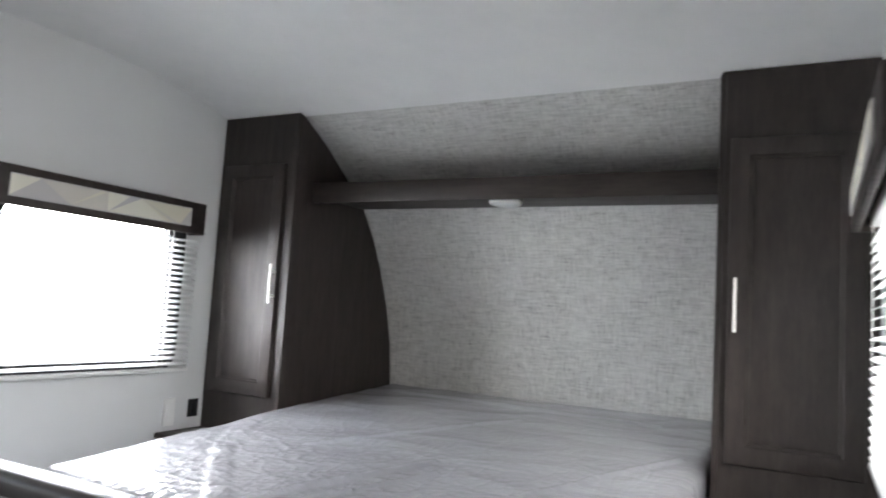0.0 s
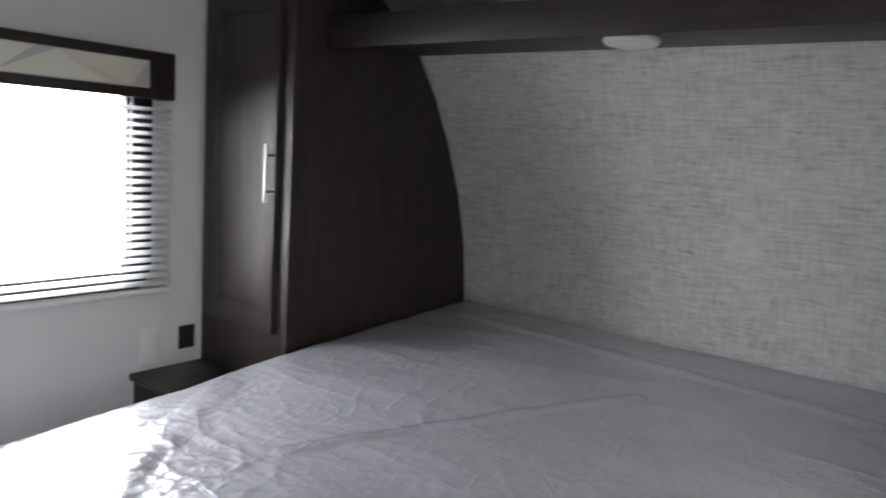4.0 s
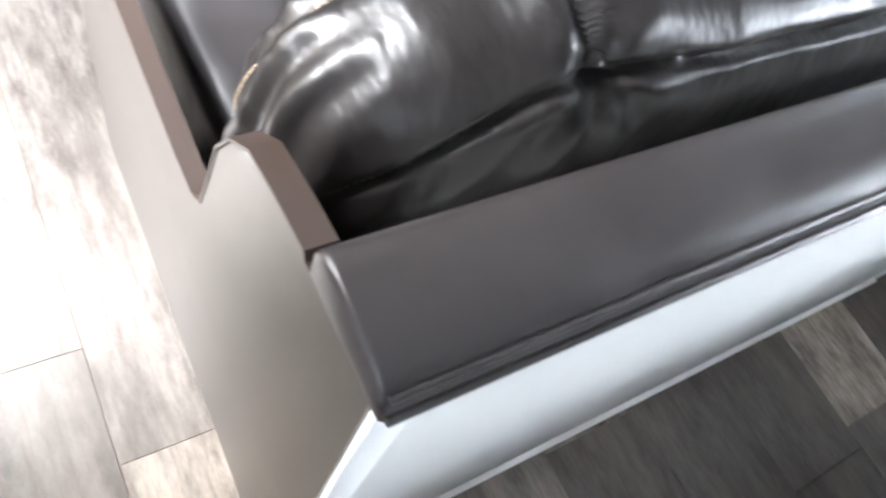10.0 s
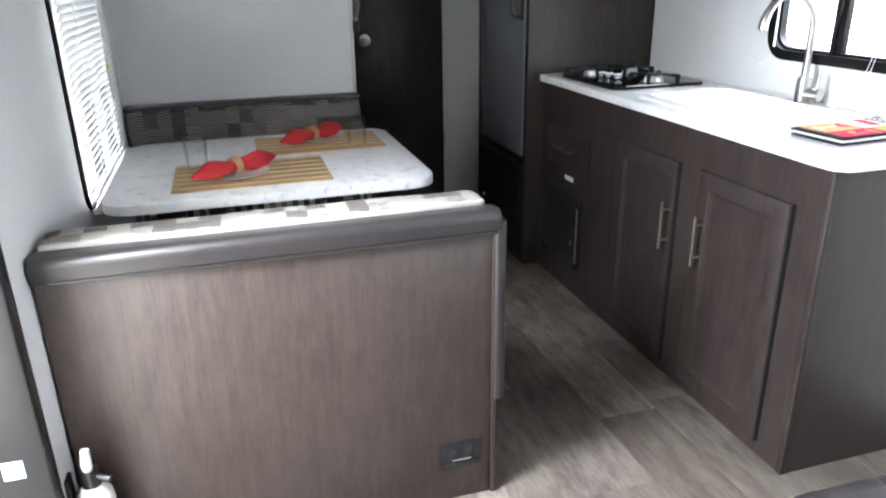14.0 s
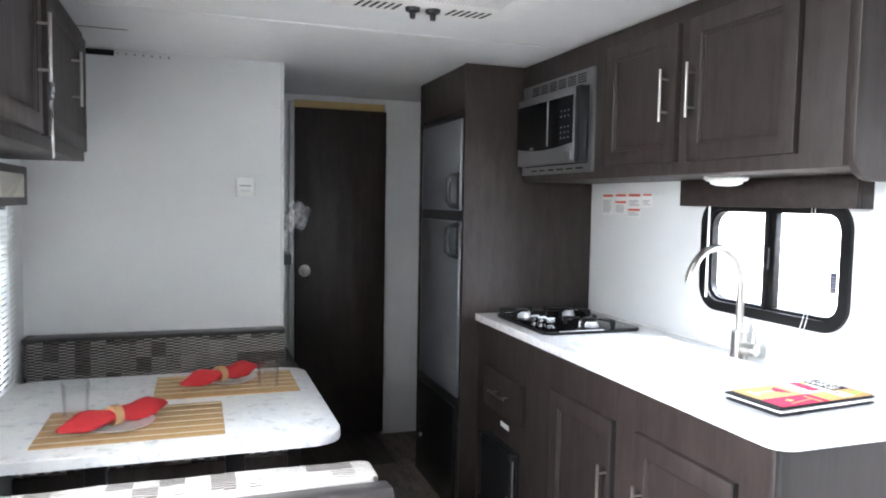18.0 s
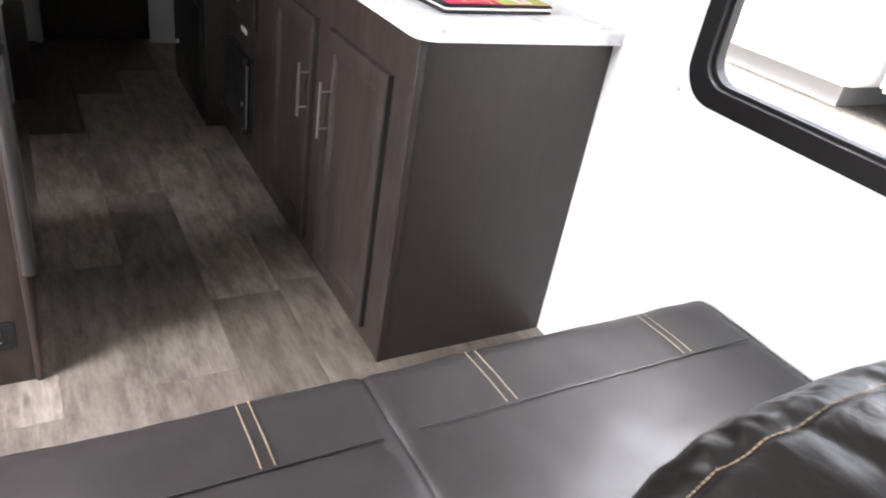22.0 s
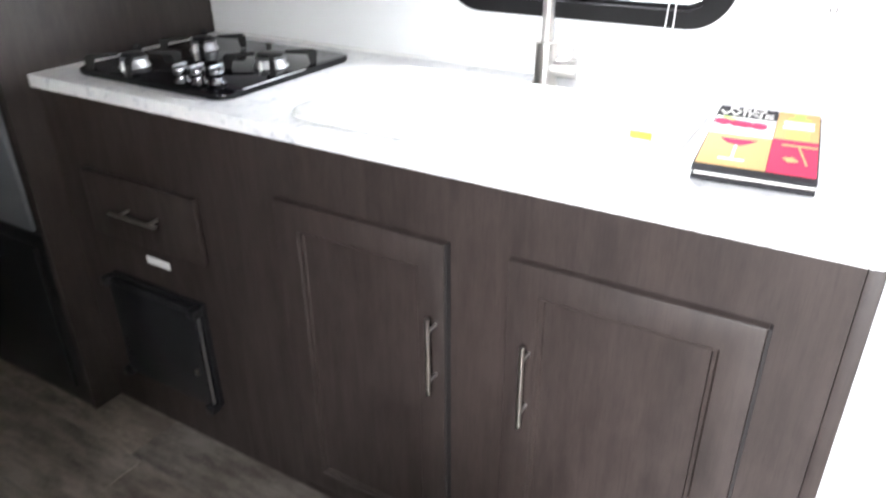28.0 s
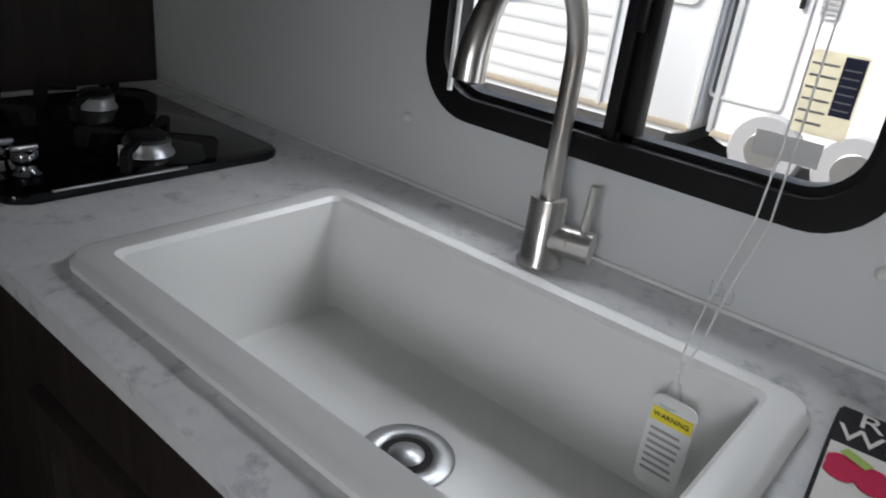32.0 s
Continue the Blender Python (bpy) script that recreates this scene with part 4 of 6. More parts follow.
def outlet_plate(name, x, inward, y, z, w, h, material, label, slots=True):
    t = thing(name, (x, y, z), label, "wall plate")
    part("plate", cuboid(*sorted((x + inward * 0.0005, x + inward * 0.007)), y - w / 2, y + w / 2, z - h / 2, z + h / 2, 0.003), material, t)
    if slots:
        part("insert", cuboid(*sorted((x + inward * 0.0072, x + inward * 0.010)), y - w * 0.24, y + w * 0.24, z - h * 0.32, z + h * 0.32, 0.001), material, t)
    return t


outlet_plate("switch_plate", W, 1, 2.515, 0.71, 0.055, 0.105, M_WHITEP, "white blank wall plate above bedside ledge")
outlet_plate("power_outlet", W, 1, 2.633, 0.717, 0.052, 0.07, M_BLACK, "small black power outlet above bedside ledge")


def screw_cap(y, z):
    t = thing("screw_cap", (W, y, z), "small clear screw cap clip on the wall", "wall clip", "window clips")
    part("clip", lathe(bmesh.new(), [(0.002, 0), (0.008, 0.001), (0.007, 0.007), (0.003, 0.010), (0.001, 0.010)], (W, y, z), 12, "x"), M_WHITEP, t, smooth=True)


for y, z in ((1.753, 0.836), (0.237, 0.855), (-0.957, 1.017), (-0.305, 1.021)):
    screw_cap(y, z)

# ---- sofa ----
SX0, SX1 = W + 0.005, 0.556
t = thing("sofa", (-0.3, 0.9, 0), "dark brown leather jackknife sofa with contrast stitching", "sofa")


def cushion(x0, x1, y0, y1, z0, z1, r=0.03, sag=0.0, puff=0.0, nx=34, ny=22, seed=0.0):
    """A soft padded block with rounded edges, slight crown and creases."""
    bm = bmesh.new()
    nz = 8

    def shape(u, v, w):
        x, y, z = x0 + (x1 - x0) * u, y0 + (y1 - y0) * v, z0 + (z1 - z0) * w
        cx, cy, cz = min(max(x, x0 + r), x1 - r), min(max(y, y0 + r), y1 - r), min(max(z, z0 + r), z1 - r)
        d = Vector((x - cx, y - cy, z - cz))
        if d.length > 1e-9:
            d = d * (max(abs(d.x), abs(d.y), abs(d.z)) / d.length)
        q = Vector((cx, cy, cz)) + d
        k = math.sin(math.pi * u) ** 0.5 * math.sin(math.pi * v) ** 0.5 if 0 < u < 1 and 0 < v < 1 else 0
        q.z += puff * k * (w - 0.5) * 2
        kw = math.sin(math.pi * u) ** 0.5 * math.sin(math.pi * w) ** 0.5 if 0 < u < 1 and 0 < w < 1 else 0
        q.y += puff * kw * (v - 0.5) * 2
        n = noise.noise(Vector((q.x * 8 + seed, q.y * 8, q.z * 8))) * sag + noise.noise(Vector((q.x * 26, q.y * 9 + seed, q.z * 26))) * sag * 0.4
        return q + Vector((0, n * (v - 0.5), n))

    def patch(f, na, nb):
        g = [[bm.verts.new(f(i / na, j / nb)) for j in range(nb + 1)] for i in range(na + 1)]
        for i in range(na):
            for j in range(nb):
                bm.faces.new((g[i][j], g[i + 1][j], g[i + 1][j + 1], g[i][j + 1]))

    patch(lambda a, b: shape(a, b, 1), nx, ny)
    patch(lambda a, b: shape(a, b, 0), nx, ny)
    patch(lambda a, b: shape(a, 0, b), nx, nz)
    patch(lambda a, b: shape(a, 1, b), nx, nz)
    patch(lambda a, b: shape(0, a, b), ny, nz)
    patch(lambda a, b: shape(1, a, b), ny, nz)
    bmesh.ops.remove_doubles(bm, verts=bm.verts, dist=0.0004)
    return bm


SEAM = -0.303
part("base", cuboid(SX0 + 0.02, SX1 - 0.02, 0.56, 1.25, 0.0, 0.26, 0.004), M_DARK, t)
part("seat", cushion(SX0, SEAM + 0.011, 0.497, 1.06, 0.27, 0.462, 0.03, 0.004, 0.006, 40, 26, 1.0), M_VINYL, t, smooth=True)
part("seat", cushion(SEAM - 0.011, SX1, 0.497, 1.06, 0.27, 0.462, 0.03, 0.004, 0.006, 40, 26, 4.0), M_VINYL, t, smooth=True)


def stitches(points, lift=0.0):
    bm = bmesh.new()
    for (ax, ay, az), (bx, by, bz) in zip(points, points[1:]):
        a, b = Vector((ax, ay, az)), Vector((bx, by, bz))
        n = max(1, int((b - a).length / 0.008))
        for k in range(n):
            p, q = a.lerp(b, (k + 0.12) / n), a.lerp(b, (k + 0.85) / n)
            tube(bm, [p, q], 0.0009, 5)
    return bm


for sx in (0.348, -0.096, -0.512, -0.93):
    for dx in (-0.010, 0.010):
        part("stitching", stitches([(sx + dx, 0.515, 0.4645), (sx + dx, 0.60, 0.4705), (sx + dx, 0.66, 0.4715)]), M_THREAD, t, "cream contrast stitching")
part("welt", tube(bmesh.new(), [(SX0 + 0.04, 0.664, 0.4695), (SEAM - 0.03, 0.664, 0.4705)], 0.0014, 6), M_VINYL, t)
part("welt", tube(bmesh.new(), [(SEAM + 0.03, 0.664, 0.4705), (SX1 - 0.04, 0.664, 0.4695)], 0.0014, 6), M_VINYL, t)


def back_pillow(x0, x1, seed):
    """A plump back cushion with rounded ends, a gathered front seam and two buttons behind its crown."""
    cx, cy, cz = (x0 + x1) / 2, 1.118, 0.640
    hw, hd, hh = (x1 - x0) / 2, 0.128, 0.210

    def se(c, e):
        return math.copysign(abs(c) ** e, c)

    def surface(th, ph):
        px = hw * se(math.cos(ph), 0.66) * se(math.cos(th), 0.42)
        py = hd * se(math.cos(ph), 0.66) * se(math.sin(th), 0.80)
        pz = hh * se(math.sin(ph), 0.80)
        q = Vector((px, py, pz))
        u, w = px / hw, pz / hh
        out = Vector((px / hw ** 2, py / hd ** 2, pz / hh ** 2)).normalized()
        back = 1 / (1 + math.exp(-(py + 0.005) / 0.012))
        line = 0.81 - 2.9 * max(0.0, abs(u) - 0.5) ** 2 + 0.02 * noise.noise(Vector((u * 6, seed, 2.0)))
        q -= out * 0.011 * math.exp(-((w - line) / 0.020) ** 2) * back * (1 - abs(u) ** 8)
        q += out * 0.003 * math.exp(-((w - line + 0.16) / 0.11) ** 2) * back
        for tx in (-0.53, 0.53):
            ax, az = (u - tx) * hw, (w - line) * hh
            far, ang = math.hypot(ax, az), math.atan2(az, ax)
            q -= out * back * 0.016 * math.exp(-(far / 0.018) ** 2)
            q += out * back * 0.0045 * math.cos(7 * ang + seed) * math.exp(-((far - 0.050) / 0.035) ** 2)
            # folds pulled from the front seam down to the button
            run = max(0.0, min(1.0, (py + 0.07) / 0.10)) * max(0.0, min(1.0, (w - line + 0.05) / 0.2)) if w > line - 0.05 else 0.0
            lean = ax - 0.16 * (py - 0.02) * (1 if seed > 5 else -1)
            q += out * run * (-0.008 * math.exp(-(lean / 0.008) ** 2) + 0.004 * math.exp(-((abs(lean) - 0.020) / 0.010) ** 2))
        q += out * (0.004 * noise.noise(Vector((px * 6 + seed, pz * 7, py * 6))) + 0.0035 * (1 - abs(noise.noise(Vector((px * 15 + seed, pz * 9 + py * 9, seed)))) * 2.2))
        # upright tucks at the rounded ends
        end = max(0.0, abs(u) - 0.80) / 0.20
        q += out * 0.0045 * end * math.sin(py * 150 + 4 * noise.noise(Vector((pz * 9, py * 9, seed))))
        front = py + 0.45 * hd
        seam = math.exp(-(front / 0.012) ** 2)
        pinch = noise.noise(Vector((px * 34, pz * 34, seed))) + 0.6 * noise.noise(Vector((px * 75, pz * 75, seed + 3)))
        near = math.exp(-(front / 0.034) ** 2) * (1 - seam)
        q += out * (-0.009 * seam + 0.010 * pinch * near)
        q.y += 0.10 * pz
        return Vector((cx, cy, cz)) + q

    bm = bmesh.new()
    nu, nv = 300, 130
    grid = [[bm.verts.new(surface(2 * math.pi * j / nu, -math.pi / 2 + math.pi * i / nv)) for j in range(nu)] for i in range(nv + 1)]
    for a, b in zip(grid, grid[1:]):
        for j in range(nu):
            bm.faces.new((a[j], a[(j + 1) % nu], b[(j + 1) % nu], b[j]))
    bmesh.ops.remove_doubles(bm, verts=bm.verts, dist=0.0004)
    ob = part("back_cushion", bm, M_SOFA, t, "plump glossy brown leather back cushion", True)

    def on_seam(ph):
        """The turn at which the surface meets the seam's plane, at this height."""
        k = 0.45 / max(0.46, math.cos(ph) ** 0.66)
        return math.asin(k ** (1 / 0.80))

    high = math.acos(0.50 ** (1 / 0.66))
    side = [-0.35 + (high + 0.35) * k / 60 for k in range(61)]
    line = [(2 * math.pi - on_seam(ph), ph) for ph in side] + [(math.pi + on_seam(ph), ph) for ph in reversed(side)]
    pts = []
    for th, ph in line:
        p = surface(th, ph)
        pts.append(p + (p - Vector((cx, cy, cz))).normalized() * 0.0014)
    part("stitching", stitches(pts), M_THREAD, ob, "cream contrast stitching")
    for tx in (-0.53, 0.53):
        best = min(((abs(p.x - cx - tx * hw) + abs(p.z - cz - 0.81 * hh), p) for p in (surface(th / 60, ph / 60) for th in range(10, 180) for ph in range(20, 80))), key=lambda e: e[0])[1]
        part("button", lathe(bmesh.new(), [(0.0005, 0.003), (0.006, 0.002), (0.009, -0.002), (0.0005, -0.004)], best + Vector((0, 0.002, 0.002)), 14), M_SOFA, ob, smooth=True)
    return ob


back_pillow(SX0 + 0.01, SEAM - 0.005, 2.0)
back_pillow(SEAM + 0.005, SX1 + 0.046, 7.0)

# sofa end panel with its wavy top, and the padded rail on the half wall
t = thing("sofa_end_panel", (0.62, 0.95, 0), "tan brown wooden sofa end panel with wavy top edge", "end panel")
TOP = [(0.586, 0.470), (0.594, 0.497), (0.625, 0.512), (0.746, 0.556), (0.854, 0.580), (0.96, 0.572), (1.045, 0.566), (1.085, 0.570), (1.108, 0.590), (1.130, 0.655), (1.150, 0.720), (1.175, 0.760), (1.205, 0.787), (1.245, 0.797), (1.283, 0.803), (1.2865, 0.7965), (1.367, 0.7965)]
outline = [(0.586, 0.0)] + TOP + [(1.367, 0.0)]
part("panel", prism(bmesh.new(), outline, "x", 0.612, 0.630, 0.001), M_ARM, t)
bm = bmesh.new()
rows = []
for i, (y, z) in enumerate(TOP):
    a, b = TOP[max(i - 1, 0)], TOP[min(i + 1, len(TOP) - 1)]
    d = Vector((0, b[0] - a[0], b[1] - a[1])).normalized()
    n = Vector((0, -d.z, d.y))
    rows.append([bm.verts.new((x, y + k * n.y, z + k * n.z)) for x, k in ((0.611, 0.0005), (0.611, 0.003), (0.631, 0.003), (0.631, 0.0005))])
for r, s in zip(rows, rows[1:]):
    for k in range(4):
        bm.faces.new((r[k], r[(k + 1) % 4], s[(k + 1) % 4], s[k]))
part("edge_band", bm, M_ARMEDGE, t)
part("corner_trim", cuboid(0.604, 0.632, 1.3695, 1.376, 0, 0.796, 0.002), M_GREYP, t, "pale metal corner trim")

t = thing("padded_rail", (-0.08, 1.34, 0.798), "dark brown vinyl padded rail on top of the half wall", "rail")
pts = [(1.292, 0.798), (1.292, 0.820), (1.296, 0.829), (1.303, 0.834), (1.316, 0.836), (1.340, 0.8355), (1.358, 0.832), (1.369, 0.825), (1.376, 0.814), (1.378, 0.798)]
part("padding", prism(bmesh.new(), pts, "x", -0.784, 0.632, 0.004), M_VINYL, t, smooth=True)
part("welt", tube(bmesh.new(), [(-0.78, 1.3735, 0.8185), (0.628, 1.3735, 0.8185)], 0.0030, 8), M_VINYL, t, smooth=True)
part("piping", tube(bmesh.new(), [(-0.78, 1.3785, 0.8015), (0.628, 1.3785, 0.8015)], 0.0035, 8), M_VINYL, t, smooth=True)

# ---- dinette ----
t = thing("bench_seat", (0.69, -0.3, 0), "brown woodgrain dinette bench with vinyl-capped back", "bench", "dinette benches")
part("back_panel", cuboid(0.185, 1.192, -0.215, -0.190, 0, 0.770, 0.002), M_PANEL, t)
pts = [(-0.247, 0.771), (-0.247, 0.806), (-0.244, 0.812), (-0.238, 0.816)] + [(-0.196 + 0.022 * math.sin(radians(a)), 0.796 + 0.022 * math.cos(radians(a))) for a in range(0, 91, 10)] + [(-0.174, 0.771)]
part("cap", prism(bmesh.new(), pts, "x", 0.180, 1.195, 0.006), M_VINYL, t, "padded dark vinyl cap")
part("cap_welt", tube(bmesh.new(), [(0.19, -0.180, 0.764), (1.19, -0.180, 0.764)], 0.0042, 8), M_VINYL, t)
pts = rrect(0.164, 0.196, -0.256, -0.176, 0.012)
part("side_trim", prism(bmesh.new(), pts, "z", 0.30, 0.79, 0.004), M_VINYL, t, "dark vinyl corner padding")
part("corner_post", cuboid(0.186, 0.200, -0.188, -0.182, 0, 0.755, 0.002), M_ARMEDGE, t)
part("side_panel", cuboid(0.186, 0.204, -0.60, -0.216, 0, 0.42, 0.002), M_PANEL, t)
part("seat_base", cuboid(0.206, 1.19, -0.60, -0.216, 0, 0.36, 0.003), M_DARK, t)
part("seat_cushion", cushion(0.19, 1.19, -0.66, -0.33, 0.365, 0.47, 0.025, 0.002, 0.006, 30, 16), M_FABRIC2, t, "patterned brown seat cushion", True)
part("back_cushion", cushion(0.190, 1.19, -0.352, -0.249, 0.475, 0.826, 0.016, 0.002, 0.004, 40, 10), M_FABRIC2, t, "patterned brown back cushion", True)
# added pale strip: bright highlight along the cushion's rolled edge
part("highlight_strip", cuboid(0.205, 1.186, -0.260, -0.2485, 0.800, 0.8250, 0.004), M_HIGHLIGHT, t, "cream strip painting the highlight on the cushion edge")
t = thing("power_outlet", (0.282, -0.19, 0.13), "black double outlet plate low on the bench back", "outlet")
part("plate", cuboid(0.226, 0.338, -0.1895, -0.184, 0.106, 0.178, 0.003), M_BLACK, t)
for x in (0.262, 0.302):
    part("socket", cuboid(x - 0.012, x + 0.012, -0.1838, -0.1815, 0.136, 0.168, 0.002), M_GAP, t)
part("lower_lip", cuboid(0.232, 0.332, -0.1838, -0.1780, 0.108, 0.122, 0.002), M_BLACK, t)
part("label", cuboid(0.256, 0.308, -0.1838, -0.1834, 0.126, 0.130), M_LABELGREY, t, "grey print strip")

t = thing("bench_seat", (0.7, -1.8, 0), "dinette bench with patterned back cushion against the wall", "bench", "dinette benches")
part("seat_base", cuboid(0.206, 1.19, PY + 0.005, -1.72, 0.07, 0.36, 0.003), M_PANEL, t)
part("toe_kick", cuboid(0.216, 1.19, PY + 0.005, -1.76, 0, 0.069), M_GAP, t)
part("seat_cushion", cushion(0.20, 1.19, -1.92, -1.70, 0.365, 0.47, 0.025, 0.002, 0.006, 30, 12), M_FABRIC2, t, "patterned brown seat cushion", True)
part("back_cushion", cushion(0.190, 1.192, PY + 0.005, -1.925, 0.475, 0.820, 0.022, 0.001, 0.004, 40, 10), M_FABRIC, t, "patterned brown back cushion", True)
part("cap", cuboid(0.190, 1.192, PY + 0.003, -1.925, 0.821, 0.838, 0.005), M_VINYL, t)

TZ = 0.745
t = thing("dinette_table", (0.66, -1.19, 0), "white marble laminate dinette table with rounded corners", "table")
part("tabletop", prism(bmesh.new(), rrect(0.163, 1.150, -1.615, -0.770, 0.075, 8), "z", TZ - 0.030, TZ, 0.004), M_MARBLE, t)
for x in (0.438, 0.846):
    part("leg", cuboid(x - 0.03, x + 0.03, -1.22, -1.16, 0.012, 0.712, 0.004), M_BLACK, t)
    part("foot", cuboid(x - 0.035, x + 0.035, -1.40, -0.98, 0.0, 0.0115, 0.004), M_BLACK, t)


def place_setting(cx, cy, mx0, mx1, my0, my1, turn, gx, gy, nx, ny):
    m = thing("placemat", (cx, cy, TZ), "woven bamboo placemat on the dinette table", "placemat", "place settings")
    bm = cuboid(mx0, mx1, my0, my1, TZ + 0.0005, TZ + 0.004, 0.001)
    part("weave", bm, M_MAT, m)
    bm = bmesh.new()
    k = my0 + 0.02
    while k < my1 - 0.01:
        tube(bm, [(mx0 + 0.002, k, TZ + 0.0045), (mx1 - 0.002, k, TZ + 0.0045)], 0.0016, 5)
        k += 0.055
    part("binding_thread", bm, M_CREAM, m)
    p = thing("plate", (cx, cy, TZ + 0.004), "small white plate on the placemat", "plate", "place settings")
    part("dish", lathe(bmesh.new(), [(0.001, 0.001), (0.055, 0.001), (0.06, 0.004), (0.092, 0.014), (0.094, 0.017), (0.088, 0.016), (0.058, 0.008), (0.001, 0.006)], (cx, cy, TZ + 0.004), 36), M_CHINA, p, smooth=True)
    nk = thing("napkin", (nx, ny, TZ + 0.021), "folded red cloth napkin in a jute ring on plate", "napkin", "place settings")
    bm = bmesh.new()
    rows = []
    n = 28
    for i in range(n + 1):
        u = i / n * 2 - 1
        if u > 0:
            wdt = 0.024 + 0.012 * min(1, u * 2.5) - 0.030 * max(0, u - 0.55) / 0.45
        else:
            wdt = 0.024 + 0.014 * min(1, -u * 1.7) - 0.022 * max(0, -u - 0.65) / 0.35
        hgt = 0.016 + 0.010 * min(1, abs(u) * 2.5) - 0.020 * max(0, abs(u) - 0.62) / 0.38
        row = []
        for k in range(16):
            a = 2 * math.pi * k / 16
            rr = 1 + 0.22 * math.sin(3 * a + 4 * u) * min(1, abs(u) * 3)
            row.append(bm.verts.new((u * 0.166, wdt * rr * math.cos(a), hgt * rr * math.sin(a) + 0.018)))
        rows.append(row)
    for a, b in zip(rows, rows[1:]):
        for k in range(16):
            bm.faces.new((a[k], a[(k + 1) % 16], b[(k + 1) % 16], b[k]))
    bm.faces.new(rows[0])
    bm.faces.new(list(reversed(rows[-1])))
    mm = Matrix.Translation((nx, ny, TZ + 0.0215)) @ pose(0, 0, 0, 0, 0, turn)
    bm.transform(mm)
    part("cloth", bm, M_RED, nk, smooth=True)
    bm = lathe(bmesh.new(), [(0.022, -0.013), (0.0275, -0.013), (0.0285, 0), (0.0275, 0.013), (0.022, 0.013)], (0, 0, 0.018), 20, "x")
    bm.transform(mm)
    part("napkin_ring", bm, M_JUTE, nk, "jute napkin ring")
    g = thing("tumbler", (gx, gy, TZ), "clear plastic drinking tumbler on the table", "glass", "place settings")
    part("glass", lathe(bmesh.new(), [(0.001, 0.0005), (0.030, 0.0005), (0.033, 0.004), (0.039, 0.106), (0.0375, 0.106), (0.0315, 0.010), (0.001, 0.008)], (gx, gy, TZ), 28), M_CLEAR, g, smooth=True)


place_setting(0.760, -0.986, 0.480, 0.962, -1.180, -0.854, 41, 0.889, -1.124, 0.772, -0.984)
place_setting(0.443, -1.433, 0.221, 0.688, -1.552, -1.250, 42, 0.323, -1.304, 0.478, -1.400)

t = thing("thermostat", (0.384, PY, 1.445), "white wall thermostat on the rear partition", "thermostat")
part("case", cuboid(0.320, 0.392, PY + 0.0005, PY + 0.025, 1.402, 1.483, 0.004), M_WHITEP, t)
part("display", cuboid(0.332, 0.380, PY + 0.0252, PY + 0.027, 1.447, 1.452), M_LABELGREY, t)
part("slider", cuboid(0.336, 0.376, PY + 0.0252, PY + 0.029, 1.425, 1.431), M_GREYP, t)


def upper_end(y0, y1, x0, x1, z0, z1, r, front, name_parent, material):
    c = (x0 + r, z0 + r) if front < 0 else (x1 - r, z0 + r)
    pts = [(x1, z1), (x0, z1)]
    arc = [radians(180 + 90 * k / 8) for k in range(9)] if front < 0 else []
    if front < 0:
        pts += [(c[0] + r * math.cos(a), c[1] + r * math.sin(a)) for a in arc] + [(x1, z0)]
    else:
        pts += [(x0, z0)] + [(c[0] + r * math.cos(a), c[1] + r * math.sin(a)) for a in [radians(270 + 90 * k / 8) for k in range(9)]]
    return part("end_panel", prism(bmesh.new(), pts, "y", y0, y1, 0.002), material, name_parent)


t = thing("overhead_cabinet", (1.06, -1.0, 1.52), "dark wood overhead cabinet above the dinette with pale end panel", "cabinet", "overhead cabinets")
part("body", cuboid(0.940, E - 0.002, -1.750, -0.105, 1.520, H - 0.004, 0.002), M_DARK, t)
upper_end(-0.104, -0.085, 0.918, E - 0.002, 1.503, H - 0.006, 0.045, -1, t, M_WALL)
part("end_edging", cuboid(0.9445, 0.965, -0.112, -0.1045, 1.515, H - 0.008, 0.001), M_BLACK, t, "dark edge behind the pale end panel")
for y0, y1, hy in ((-0.915, -0.150, -0.860), (-1.690, -0.985, -1.374)):
    d = part("door", shaker("x", 0.940, -1, y0, y1, 1.552, 1.945, 0.05), M_DARK, t)
    handle(d, 0.922, hy, 1.678, 1.848, (-1, 0))
t = thing("paper_tag", (0.895, -0.72, 1.6), "white paper tag and film strip hanging on the overhead cabinet handle", "tag")
part("paper", prism(bmesh.new(), [(-0.860, 1.492), (-0.833, 1.485), (-0.825, 1.545), (-0.837, 1.586), (-0.849, 1.586)], "x", 0.888, 0.8888), M_PAPER, t)
part("film_strip", tube(bmesh.new(), [(0.891, -0.863, 1.690), (0.889, -0.858, 1.655), (0.893, -0.851, 1.620), (0.889, -0.847, 1.588)], [0.003, 0.006, 0.004, 0.005], 7), M_FILM, t)
t = thing("pull_cord", (E - 0.05, -1.44, 1.36), "white blind cords with a paper tag beside the dinette window", "cord")
for k in (0, 1):
    part("cord", tube(bmesh.new(), [(E - 0.048, -1.445 + 0.012 * k, 1.362), (E - 0.046, -1.447 + 0.010 * k, 1.13), (E - 0.044, -1.449, 1.085)], 0.0011, 5), M_WHITEP, t)
part("warning_tag", prism(bmesh.new(), rrect(-1.478, -1.424, 0.955, 1.085, 0.008), "x", E - 0.0445, E - 0.0437), M_PAPER, t, "white warning tag")
part("yellow_band", cuboid(E - 0.0452, E - 0.0446, -1.474, -1.428, 1.045, 1.062), M_YELLOW, t)

